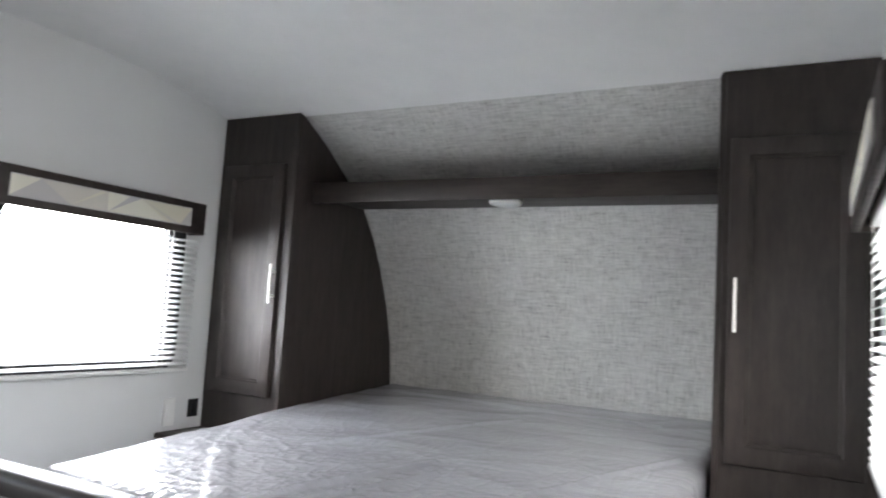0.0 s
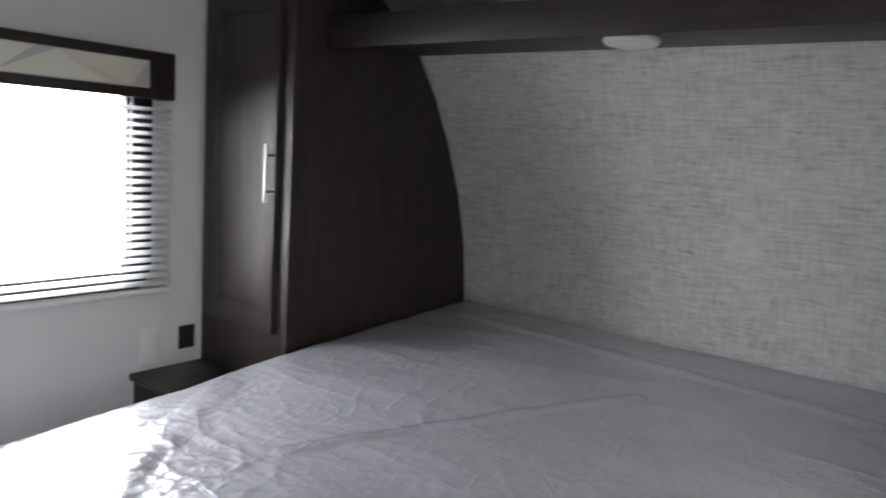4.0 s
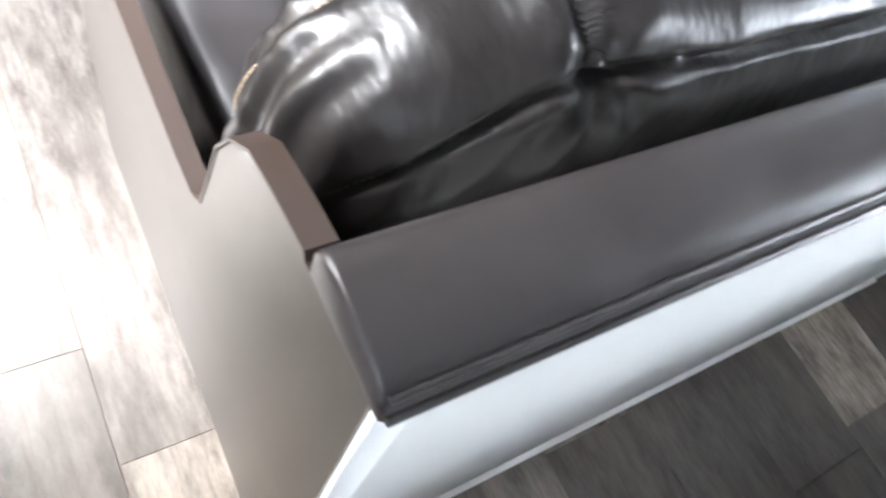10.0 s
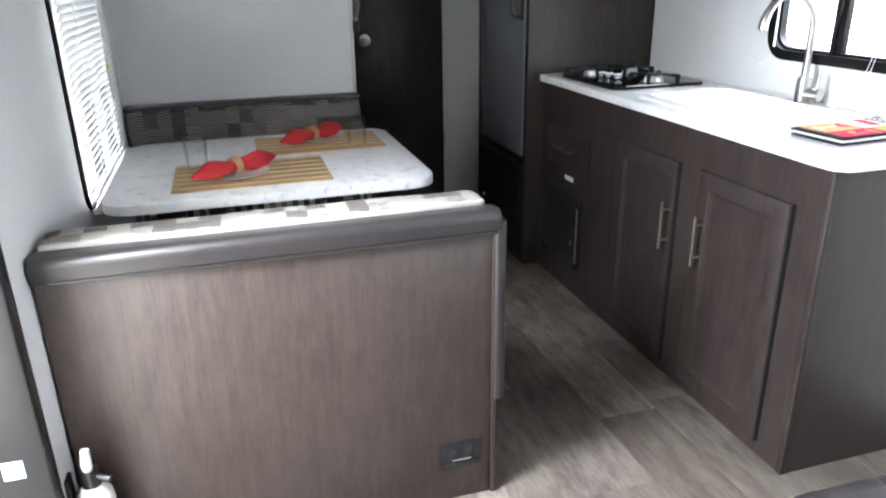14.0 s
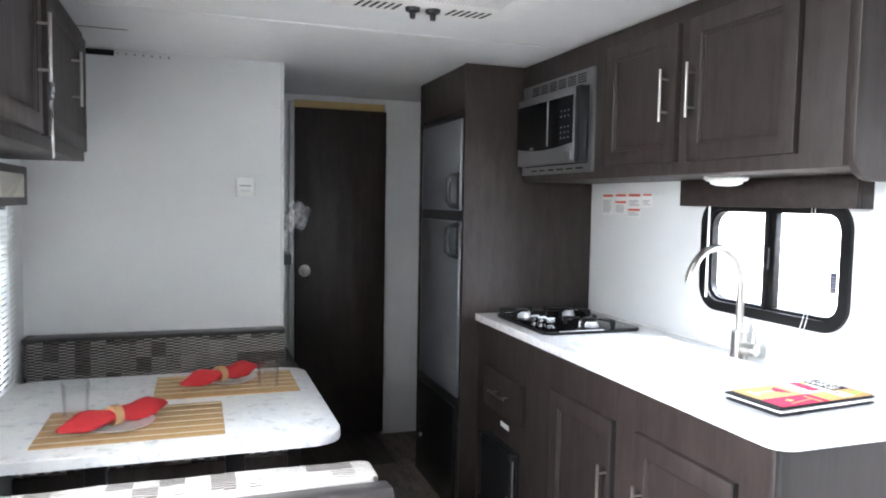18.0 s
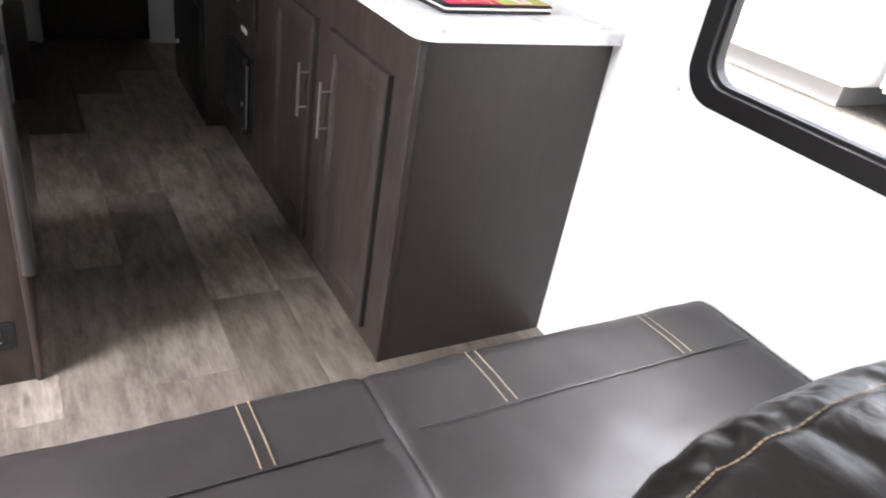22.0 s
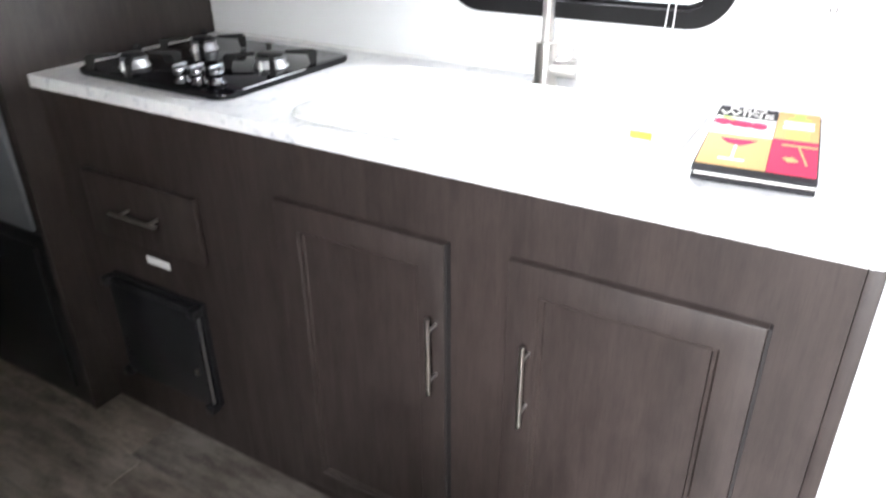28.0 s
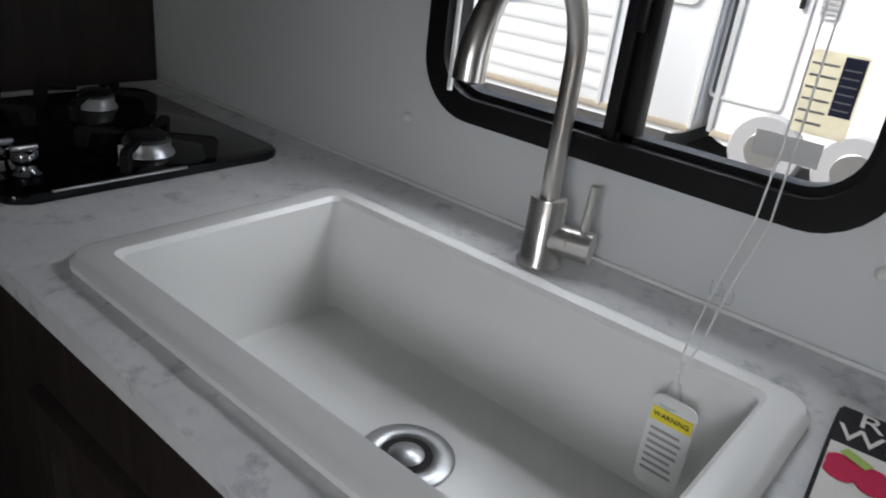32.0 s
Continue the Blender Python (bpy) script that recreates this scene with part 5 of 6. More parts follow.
# ---- rear passage ----
t = tagged(thing("door_1", (-0.23, -2.9, 0), "dark brown flat bathroom door, closed", "door"), kind="structure")
part("leaf", cuboid(-0.486, 0.031, -2.905, -2.872, 0.03, 1.905, 0.003), M_DARK, t)
bm = lathe(bmesh.new(), [(0.001, 0.066), (0.016, 0.064), (0.026, 0.05), (0.024, 0.036), (0.011, 0.026), (0.010, 0.012), (0.032, 0.008), (0.034, 0.0), (0.001, 0.0)], (-0.022, -2.872, 0.995), 24, "y")
part("knob", bm, M_CHROME, t, "round satin nickel knob", True)
for z in (0.35, 0.98, 1.65):
    part("hinge", tube(bmesh.new(), [(-0.490, -2.868, z), (-0.490, -2.868, z + 0.075)], 0.005, 8), M_CHROME, t)
t = thing("bunk_bed", (0.6, -2.6, 0), "bunk beds behind the partition with plastic-wrapped mattresses", "bunk bed")
part("lower_platform", cuboid(0.11, E - 0.003, -2.915, PY - 0.045, 0, 0.42, 0.003), M_DARK, t)
part("upper_platform", cuboid(0.15, E - 0.003, -2.86, PY - 0.045, 1.10, 1.15, 0.003), M_BLACK, t)
part("lower_mattress", cushion(0.09, 1.19, -2.90, PY - 0.06, 0.425, 0.62, 0.05, 0.02, 0.01, 24, 20), M_VINYL, t, "dark covered mattress", True)
part("upper_mattress", cushion(0.22, 1.19, -2.85, PY - 0.06, 1.155, 1.31, 0.05, 0.03, 0.01, 24, 20), M_PLASTIC, t, "plastic-wrapped mattress", True)


def film_bundle(cx, cy, cz, rx, ry, rz, seed):
    bm = bmesh.new()
    bmesh.ops.create_uvsphere(bm, u_segments=40, v_segments=28, radius=1.0)
    for vt in bm.verts:
        p = vt.co.copy()
        k = 1 + 0.35 * noise.noise(p * 1.6 + Vector((seed, 0, 0))) + 0.22 * (1 - 2 * abs(noise.noise(p * 4.0 + Vector((0, seed, 0))))) * 0.6
        vt.co = Vector((cx + rx * p.x * k, cy + ry * p.y * k, cz + rz * p.z * k))
    return bm


part("wrap", film_bundle(0.120, -2.11, 1.325, 0.055, 0.06, 0.060, 3.0), M_FILM, t, "bunched clear plastic film", True)
part("wrap", film_bundle(0.178, -2.10, 1.235, 0.030, 0.05, 0.090, 8.0), M_FILM, t, "bunched clear plastic film", True)

# ---- fridge tower ----
FX = -0.53
t = thing("fridge_cabinet", (-0.84, -2.0, 0), "tall dark walnut cabinet around the fridge", "cabinet")
part("side_panel", cuboid(W + 0.002, FX, -1.712, -1.692, 0, H - 0.003, 0.002), M_DARK, t)
part("top_panel", cuboid(W + 0.002, FX, -2.33, -1.713, 1.79, H - 0.003, 0.002), M_DARK, t)
part("rear_panel", cuboid(W + 0.002, FX, -2.35, -2.331, 0, H - 0.003, 0.002), M_DARK, t)
part("base_panel", cuboid(W + 0.002, FX, -2.33, -1.713, 0, 0.50, 0.002), M_BLACK, t)
part("edge_trim", cuboid(FX, FX + 0.003, -1.712, -1.690, 0, H - 0.003), M_DARK, t)
t = thing("refrigerator", (-0.8, -2.02, 0.51), "silver two-door refrigerator with black frame and handles", "refrigerator")
part("case", cuboid(W + 0.02, FX - 0.035, -2.328, -1.715, 0.51, 1.785, 0.003), M_BLACK, t)
part("frame", cuboid(FX - 0.034, FX - 0.012, -2.326, -1.716, 0.512, 1.783, 0.004), M_BLACK, t)
d = part("freezer_door", cuboid(FX - 0.0115, FX + 0.002, -2.295, -1.748, 1.358, 1.757, 0.006), M_FRIDGE, t, "silver freezer door")
d2 = part("fridge_door", cuboid(FX - 0.0115, FX + 0.002, -2.295, -1.748, 0.530, 1.312, 0.006), M_FRIDGE, t, "silver fridge door")
for dd, z0, z1 in ((d, 1.375, 1.515), (d2, 1.158, 1.300)):
    bm = bmesh.new()
    tube(bm, [(FX + 0.002, -1.758, z0), (FX + 0.040, -1.760, z0 + 0.006), (FX + 0.052, -1.761, z0 + 0.024), (FX + 0.052, -1.761, z1 - 0.024), (FX + 0.040, -1.760, z1 - 0.006), (FX + 0.002, -1.758, z1)], 0.0115, 12)
    box(bm, FX + 0.0025, FX + 0.008, -1.772, -1.749, z0 - 0.012, z1 + 0.012, 0.002)
    part("handle", bm, M_BLACK, dd, "black loop handle", True)

t = thing("access_panel", (FX, -2.02, 0.05), "black access panel with a small white knob below the fridge", "panel")
part("panel", cuboid(FX + 0.0005, FX + 0.014, -2.300, -1.745, 0.060, 0.490, 0.003), M_BLACK, t)
part("knob", lathe(bmesh.new(), [(0.001, 0.016), (0.009, 0.014), (0.011, 0.006), (0.007, 0.0), (0.001, 0.0)], (FX + 0.0142, -2.20, 0.225), 14, "x"), M_WHITEP, t, smooth=True)

# ---- kitchen base ----
XC, CZ = -0.607, 0.915
t = thing("base_cabinet", (-0.88, -0.85, 0), "dark walnut kitchen base cabinet with two panel doors", "cabinet")
part("body", cuboid(W + 0.002, XC - 0.0125, -1.690, -0.0185, 0.0, 0.700), M_DARK, t)
part("face_frame", cuboid(XC - 0.012, XC, -1.690, -0.0185, 0.0, 0.884), M_DARK, t)
part("back_rail", cuboid(W + 0.002, W + 0.02, -1.690, -0.019, 0.7005, 0.884), M_DARK, t)
part("end_panel", cuboid(W + 0.002, XC - 0.0165, -0.018, 0.0, 0.0, 0.884), M_SMOOTH, t)
part("end_panel", cuboid(W + 0.0205, XC - 0.0125, -1.690, -1.672, 0.7005, 0.884), M_DARK, t)
part("corner_trim", cuboid(XC - 0.016, XC + 0.003, -0.018, 0.003, 0, 0.883, 0.002), M_DARK, t)
d = part("door", shaker("x", XC, 1, -0.985, -0.620 + 0.012, 0.045, 0.765, 0.055), M_DARK, t)
handle(d, XC + 0.018, -0.625, 0.468, 0.631)
# both doors: thin dark strip painting the shade along the +y edge
part("edge", cuboid(XC + 0.0005, XC + 0.0155, -0.6078, -0.6040, 0.046, 0.764), M_GAP, d, "dark strip added for shade on door edge")
d = part("door", shaker("x", XC, 1, -0.490, -0.108, 0.045, 0.770, 0.055), M_DARK, t)
handle(d, XC + 0.018, -0.446, 0.472, 0.635)
part("edge", cuboid(XC + 0.0005, XC + 0.0155, -0.1078, -0.1035, 0.046, 0.769), M_GAP, d, "dark strip added for shade on door edge")
d = part("drawer_front", cuboid(XC + 0.0002, XC + 0.018, -1.585, -1.213, 0.552, 0.712, 0.004), M_DARK, t, "flat slab drawer front")
handle(d, XC + 0.018, -1.39, 0.637, (-1.464, -1.311), (1, 0), True)
part("label", cuboid(XC + 0.0005, XC + 0.0015, -1.432, -1.352, 0.498, 0.518), M_PAPER, t, "small white sticker")
t = thing("furnace_vent", (-0.6, -1.4, 0.15), "black vent cover panel set in the base cabinet", "vent cover")
VY0, VY1, VZ0, VZ1 = -1.575, -1.252, 0.142, 0.440
part("frame", ring(bmesh.new(), rrect(VY0, VY1, VZ0, VZ1, 0.008), rrect(VY0 + 0.018, VY1 - 0.018, VZ0 + 0.018, VZ1 - 0.018, 0.006), "x", XC + 0.0005, XC + 0.013), M_BLACK, t)
d = part("door", cuboid(XC + 0.0135, XC + 0.030, VY0 + 0.010, VY1 - 0.012, VZ0 + 0.012, VZ1 - 0.022, 0.006), M_BLACK, t, "black vent cover door")
part("hinge_rail", tube(bmesh.new(), [(XC + 0.024, VY1 - 0.006, VZ0 + 0.02), (XC + 0.024, VY1 - 0.006, VZ1 - 0.03)], 0.004, 8), M_STEEL, t, "bright metal side rail")
part("top_rail", cuboid(XC + 0.0135, XC + 0.034, VY0 + 0.02, VY1 - 0.02, VZ1 - 0.020, VZ1 - 0.006, 0.005), M_BLACK, t)
for cy in (VY0 + 0.008, VY1 - 0.010):
    for cz in (VZ0 + 0.010, VZ1 - 0.014):
        part("corner_stop", cuboid(XC + 0.0135, XC + 0.042, cy - 0.014, cy + 0.014, cz - 0.012, cz + 0.012, 0.006), M_BLACK, t)
part("latch", cuboid(XC + 0.0302, XC + 0.036, -1.292, -1.282, 0.245, 0.262, 0.001), M_CHROME, t)
for k in range(4):
    part("vent_slot", cuboid(XC + 0.0302, XC + 0.0310, VY0 + 0.026, VY0 + 0.034, 0.215 + 0.014 * k, 0.221 + 0.014 * k), M_GAP, d)


# ---- worktop, sink, hob ----
SK = (-0.970, -0.302, -1.020, -0.638)      # sink rim: y0, y1, x0, x1
t = thing("worktop", (-0.85, -0.85, 0.885), "white marble laminate worktop with rounded front corner", "worktop")


def counter():
    bm = bmesh.new()
    x0, x1, y0, y1, r = W + 0.002, -0.589, -1.690, 0.030, 0.05
    c = (x1 - r, y1 - r)
    outer = [(x1, y0)] + [(c[0] + r * math.cos(radians(90 * k / 7)), c[1] + r * math.sin(radians(90 * k / 7))) for k in range(8)] + [(x0, y1), (x0, y0)]
    hole = [(SK[3] - 0.03, SK[0] + 0.03), (SK[3] - 0.03, SK[1] - 0.03), (SK[2] + 0.03, SK[1] - 0.03), (SK[2] + 0.03, SK[0] + 0.03)]
    for z, flip in ((CZ, False), (CZ - 0.028, True)):
        vo = [bm.verts.new((*p, z)) for p in outer]
        vh = [bm.verts.new((*p, z)) for p in hole]
        es = [bm.edges.new((a, b)) for a, b in zip(vo, vo[1:] + vo[:1])] + [bm.edges.new((a, b)) for a, b in zip(vh, vh[1:] + vh[:1])]
        bmesh.ops.triangle_fill(bm, edges=es, use_beauty=True)
        if not flip:
            tops = (vo, vh)
        else:
            for a, b in zip(tops, (vo, vh)):
                for i in range(len(a)):
                    j = (i + 1) % len(a)
                    bm.faces.new((a[i], a[j], b[j], b[i]))
    sharp = [e for e in bm.edges if len(e.link_faces) == 2 and abs(e.verts[0].co.z - CZ) < 1e-5 and abs(e.verts[1].co.z - CZ) < 1e-5 and e.calc_face_angle(0) > 1.2 and e.verts[0].co.x > -0.66]
    bmesh.ops.bevel(bm, geom=sharp, offset=0.004, segments=2, affect="EDGES")
    return bm


part("slab", counter(), M_MARBLE, t)
part("back_seal", cuboid(W + 0.0005, W + 0.006, -1.688, 0.016, CZ + 0.0005, CZ + 0.006, 0.001), M_WHITEP, t)


def sink():
    y0, y1, x0, x1 = SK
    n = 6
    def loop(y0, y1, x0, x1, r, z):
        return [(p[1], p[0], z) for p in rrect(y0, y1, x0, x1, r, n)]
    rz = CZ + 0.017
    loops = [loop(y0 - 0.002, y1 + 0.002, x0 - 0.002, x1 + 0.002, 0.035, CZ + 0.0008), loop(y0 - 0.002, y1 + 0.002, x0 - 0.002, x1 + 0.002, 0.035, CZ + 0.008),
             loop(y0 + 0.004, y1 - 0.004, x0 + 0.004, x1 - 0.004, 0.030, rz - 0.002), loop(y0 + 0.010, y1 - 0.010, x0 + 0.010, x1 - 0.010, 0.028, rz),
             loop(y0 + 0.036, y1 - 0.036, x0 + 0.026, x1 - 0.036, 0.014, rz - 0.001), loop(y0 + 0.041, y1 - 0.041, x0 + 0.031, x1 - 0.041, 0.012, rz - 0.007),
             loop(y0 + 0.050, y1 - 0.050, x0 + 0.040, x1 - 0.050, 0.016, CZ - 0.137), loop(y0 + 0.0525, y1 - 0.0525, x0 + 0.0425, x1 - 0.0525, 0.017, CZ - 0.1455),
             loop(y0 + 0.060, y1 - 0.060, x0 + 0.050, x1 - 0.060, 0.018, CZ - 0.149)]
    bm = bmesh.new()
    rows = [[bm.verts.new(p) for p in l] for l in loops]
    for a, b in zip(rows, rows[1:]):
        for i in range(len(a)):
            j = (i + 1) % len(a)
            bm.faces.new((a[i], a[j], b[j], b[i]))
    bm.faces.new(rows[-1])
    under = [[bm.verts.new(p) for p in l] for l in (loop(y0 + 0.032, y1 - 0.032, x0 + 0.024, x1 - 0.032, 0.03, CZ + 0.0008), loop(y0 + 0.034, y1 - 0.034, x0 + 0.026, x1 - 0.034, 0.03, CZ - 0.165))]
    for i in range(len(under[0])):
        j = (i + 1) % len(under[0])
        bm.faces.new((under[0][i], under[1][i], under[1][j], under[0][j]))
        bm.faces.new((rows[0][i], under[0][i], under[0][j], rows[0][j]))
    bm.faces.new(under[1])
    return bm


t = thing("kitchen_sink", (-0.82, -0.6, CZ), "white acrylic single-bowl drop-in sink", "sink")
part("basin", sink(), M_SINK, t, smooth=False)
DR = (-0.830, -0.624, CZ - 0.1485)
part("drain_flange", lathe(bmesh.new(), [(0.028, -0.002), (0.030, 0.002), (0.034, 0.004), (0.050, 0.003), (0.053, 0.0005), (0.028, -0.004)], DR, 32), M_STEEL, t, "steel drain flange", True)
part("drain_cup", lathe(bmesh.new(), [(0.001, 0.0006), (0.028, 0.0008), (0.029, 0.002)], DR, 28), M_GAP, t, "dark drain opening")
part("strainer", lathe(bmesh.new(), [(0.001, 0.006), (0.016, 0.005), (0.020, 0.002), (0.001, 0.001)], (DR[0], DR[1], DR[2] + 0.001), 20), M_STEEL, t, smooth=True)

FB = (-1.080, -0.653)
t = thing("faucet", (FB[0], FB[1], CZ), "brushed nickel gooseneck faucet with side lever", "faucet")
part("base", lathe(bmesh.new(), [(0.001, 0.0005), (0.028, 0.0005), (0.028, 0.004), (0.0235, 0.008), (0.0225, 0.084), (0.0215, 0.087), (0.001, 0.087)], (*FB, CZ), 32), M_CHROME, t, smooth=True)
dirx, diry = math.cos(radians(5)), math.sin(radians(5))
R, top = 0.106, 1.158
path = [(FB[0], FB[1], 1.0 + (top - 1.0) * k / 8) for k in range(8)]
for k in range(25):
    a = radians(180 - 7.4 * k)
    path.append((FB[0] + dirx * (R + R * math.cos(a)), FB[1] + diry * (R + R * math.cos(a)), top + R * math.sin(a) * 1.04))
rad = [0.0118] * (len(path) - 6) + [0.0122, 0.0128, 0.0135, 0.0142, 0.0148, 0.0150]
part("spout", tube(bmesh.new(), path, rad, 20), M_CHROME, t, smooth=True)
part("outlet", tube(bmesh.new(), [path[-1], tuple(Vector(path[-1]) + (Vector(path[-1]) - Vector(path[-2])).normalized() * 0.002)], 0.011, 16), M_BLACK, t, "dark outlet mesh")
vd = Vector((-0.25, 0.97, 0)).normalized()
va = Vector((FB[0], FB[1], CZ + 0.036))
part("valve", tube(bmesh.new(), [va + vd * 0.010, va + vd * 0.034], 0.0195, 24), M_CHROME, t, smooth=True)
part("lever_body", tube(bmesh.new(), [va + vd * 0.0345, va + vd * 0.063], 0.0200, 24), M_CHROME, t, smooth=True)
part("lever", tube(bmesh.new(), [va + vd * 0.049 + Vector((0, 0, 0.017)), va + vd * 0.052 + Vector((0, 0, 0.078))], 0.0055, 14), M_CHROME, t, smooth=True)


HOB = (-1.600, -1.135, -1.055, -0.645)
HOB_BURNERS = ((-0.921, -1.485, 0.030), (-0.720, -1.486, 0.030), (-0.872, -1.221, 0.034))
HOB_KNOBS = ((-0.672, -1.278), (-0.682, -1.240), (-0.698, -1.203))


def hob():
    t = thing("gas_hob", (-0.84, -1.36, CZ), "black glass three-burner gas hob with chrome knobs", "hob")
    y0, y1, x0, x1 = HOB
    pts = rrect(x0, x1, y0, y1, 0.03, 6)
    part("glass_top", prism(bmesh.new(), pts, "z", CZ + 0.0008, CZ + 0.014, 0.004), M_GLOSS, t)
    # added bright sliver in place of the reflection on the glass edge
    part("edge_glint", cuboid(x0 + 0.17, x1 - 0.055, y1 - 0.003, y1 + 0.003, CZ + 0.0125, CZ + 0.0155, 0.001), M_STEEL, t, "steel sliver standing in for the glass edge's reflection")
    for bx, by, r in HOB_BURNERS:
        b = part("burner", lathe(bmesh.new(), [(0.001, 0.0145), (r * 1.15, 0.0145), (r * 1.1, 0.019), (r, 0.022), (r, 0.034), (r * 0.8, 0.038), (0.001, 0.038)], (bx, by, CZ), 28), M_STEEL, t, "bright steel gas burner", True)
        part("cap", lathe(bmesh.new(), [(0.001, 0.0385), (r * 0.86, 0.0385), (r * 0.88, 0.042), (r * 0.7, 0.045), (0.001, 0.045)], (bx, by, CZ), 24), M_BLACK, b, smooth=True)
        part("igniter", tube(bmesh.new(), [(bx + r * 1.35, by + 0.012, CZ + 0.0145), (bx + r * 1.35, by + 0.012, CZ + 0.034)], 0.004, 8), M_WHITEP, t)
        for k in range(4):
            bm = bmesh.new()
            a = radians(45 + 90 * k)
            c, s = math.cos(a), math.sin(a)
            prof = [(0.100, 0.0145), (0.102, 0.040), (0.094, 0.046), (0.034, 0.046), (0.032, 0.041), (0.080, 0.036), (0.086, 0.0145)]
            two = []
            for side in (-0.0055, 0.0055):
                two.append([bm.verts.new((bx + c * d - s * side, by + s * d + c * side, CZ + hgt)) for d, hgt in prof])
            bm.faces.new(two[0])
            bm.faces.new(list(reversed(two[1])))
            for q in range(len(prof)):
                w = (q + 1) % len(prof)
                bm.faces.new((two[0][q], two[1][q], two[1][w], two[0][w]))
            part("pan_support", bm, M_IRON, t, "black pan support finger")
    for kx, ky in HOB_KNOBS:
        kn = part("knob", lathe(bmesh.new(), [(0.001, 0.0145), (0.017, 0.0145), (0.018, 0.018), (0.013, 0.023), (0.012, 0.030), (0.0165, 0.034), (0.0165, 0.046), (0.014, 0.049), (0.001, 0.049)], (kx, ky, CZ), 22), M_KNOB, t, "chrome control knob", True)
        part("grip", cuboid(kx - 0.0165, kx + 0.0165, ky - 0.0035, ky + 0.0035, CZ + 0.0492, CZ + 0.055, 0.0015), M_STEEL, kn)
    return t


hob()

# ---- wall cabinets and microwave ----
UX = -0.80
t = thing("overhead_cabinet", (-0.97, -0.85, 1.485), "dark walnut overhead kitchen cabinet with bar handles", "cabinet", "overhead cabinets")
part("body", cuboid(W + 0.002, UX, -1.690, 0.010, 1.488, H - 0.003, 0.002), M_DARK, t)
upper_end(0.011, 0.030, W + 0.002, -0.745, 1.455, H - 0.005, 0.06, 1, t, M_DARK)
for y0, y1, hy in ((-1.005, -0.622, -0.660), (-0.566, -0.172, -0.537)):
    d = part("door", shaker("x", UX, 1, y0, y1, 1.525, 1.93, 0.05), M_DARK, t)
    handle(d, UX + 0.018, hy, 1.646, 1.800)
part("scribe", cuboid(UX, UX + 0.004, -0.045, 0.008, 1.49, H - 0.006, 0.001), M_DARK, t)

t = thing("microwave", (-0.95, -1.4, 1.52), "built-in stainless microwave with black glass door", "microwave")
mx = UX + 0.001
bm = ring(bmesh.new(), [(-1.675, 1.514), (-1.096, 1.514), (-1.096, 1.888), (-1.675, 1.888)], [(-1.656, 1.546), (-1.126, 1.546), (-1.126, 1.830), (-1.656, 1.830)], "x", mx, mx + 0.010)
part("trim_frame", bm, M_STEEL, t, "stainless trim frame")
part("case", cuboid(mx + 0.0005, mx + 0.006, -1.655, -1.127, 1.547, 1.829), M_BLACK, t)
part("front", cuboid(mx + 0.0065, mx + 0.046, -1.650, -1.168, 1.552, 1.826, 0.004), M_STEEL, t, "stainless microwave front")
part("side_cheek", cuboid(mx + 0.0065, mx + 0.044, -1.1675, -1.132, 1.550, 1.826, 0.003), M_BLACK, t)
pts = [(-1.646, 1.796), (-1.176, 1.796), (-1.176, 1.622)] + [(-1.176 - 0.47 * k / 10, 1.622 - 0.016 * math.sin(math.pi * k / 10)) for k in range(1, 10)] + [(-1.646, 1.622)]
g = part("glass_front", prism(bmesh.new(), pts, "x", mx + 0.0465, mx + 0.051), M_GLOSS, t, "curved black glass front")
part("divider", cuboid(mx + 0.0512, mx + 0.0520, -1.372, -1.362, 1.620, 1.794), M_LABELGREY, g)
for r in range(6):
    for c in range(3):
        if r != 3:
            part("key_mark", cuboid(mx + 0.0512, mx + 0.0516, -1.262 + 0.028 * c, -1.252 + 0.028 * c, 1.640 + 0.020 * r, 1.646 + 0.020 * r), M_LABELGREY, g)
part("badge", prism(bmesh.new(), rrect(-1.520, -1.488, 1.612, 1.622, 0.004, 3), "x", mx + 0.0512, mx + 0.0518), M_STEEL, g)
part("open_button", cuboid(mx + 0.0462, mx + 0.0500, -1.262, -1.184, 1.560, 1.592, 0.002), M_STEEL, t)
for k in range(6):
    y = -1.585 + 0.075 * k
    for q in range(4):
        part("vent_slot", cuboid(mx + 0.0102, mx + 0.0112, y, y + 0.060, 1.842 + 0.0095 * q, 1.8465 + 0.0095 * q), M_GAP, t)
    part("vent_slot", cuboid(mx + 0.0102, mx + 0.0112, y, y + 0.052, 1.527, 1.533), M_GAP, t)

t = thing("window_board", (-1.1, -0.65, 1.41), "dark wood board above the kitchen window", "valance")
part("board", cuboid(W + 0.046, W + 0.062, -0.986, -0.256, 1.396, 1.486, 0.003), M_DARKH, t)
part("return", cuboid(W + 0.001, W + 0.0455, -0.986, -0.970, 1.396, 1.486, 0.002), M_DARKH, t)
part("return", cuboid(W + 0.001, W + 0.0455, -0.272, -0.256, 1.396, 1.486, 0.002), M_DARKH, t)

for py in (-0.618,):
    t = thing("puck_light", (-0.93, py, 1.47), "round white puck light under the overhead cabinet", "lamp", "puck lights")
    part("rim", lathe(bmesh.new(), [(0.01, 0.0), (0.064, 0.0), (0.066, -0.006), (0.058, -0.014), (0.05, -0.014)], (-0.975, py, 1.4875), 28), M_WHITEP, t, smooth=True)
    part("lens", lathe(bmesh.new(), [(0.05, -0.012), (0.047, -0.022), (0.03, -0.028), (0.003, -0.030)], (-0.975, py, 1.4875), 28), M_LENS, t, smooth=True)


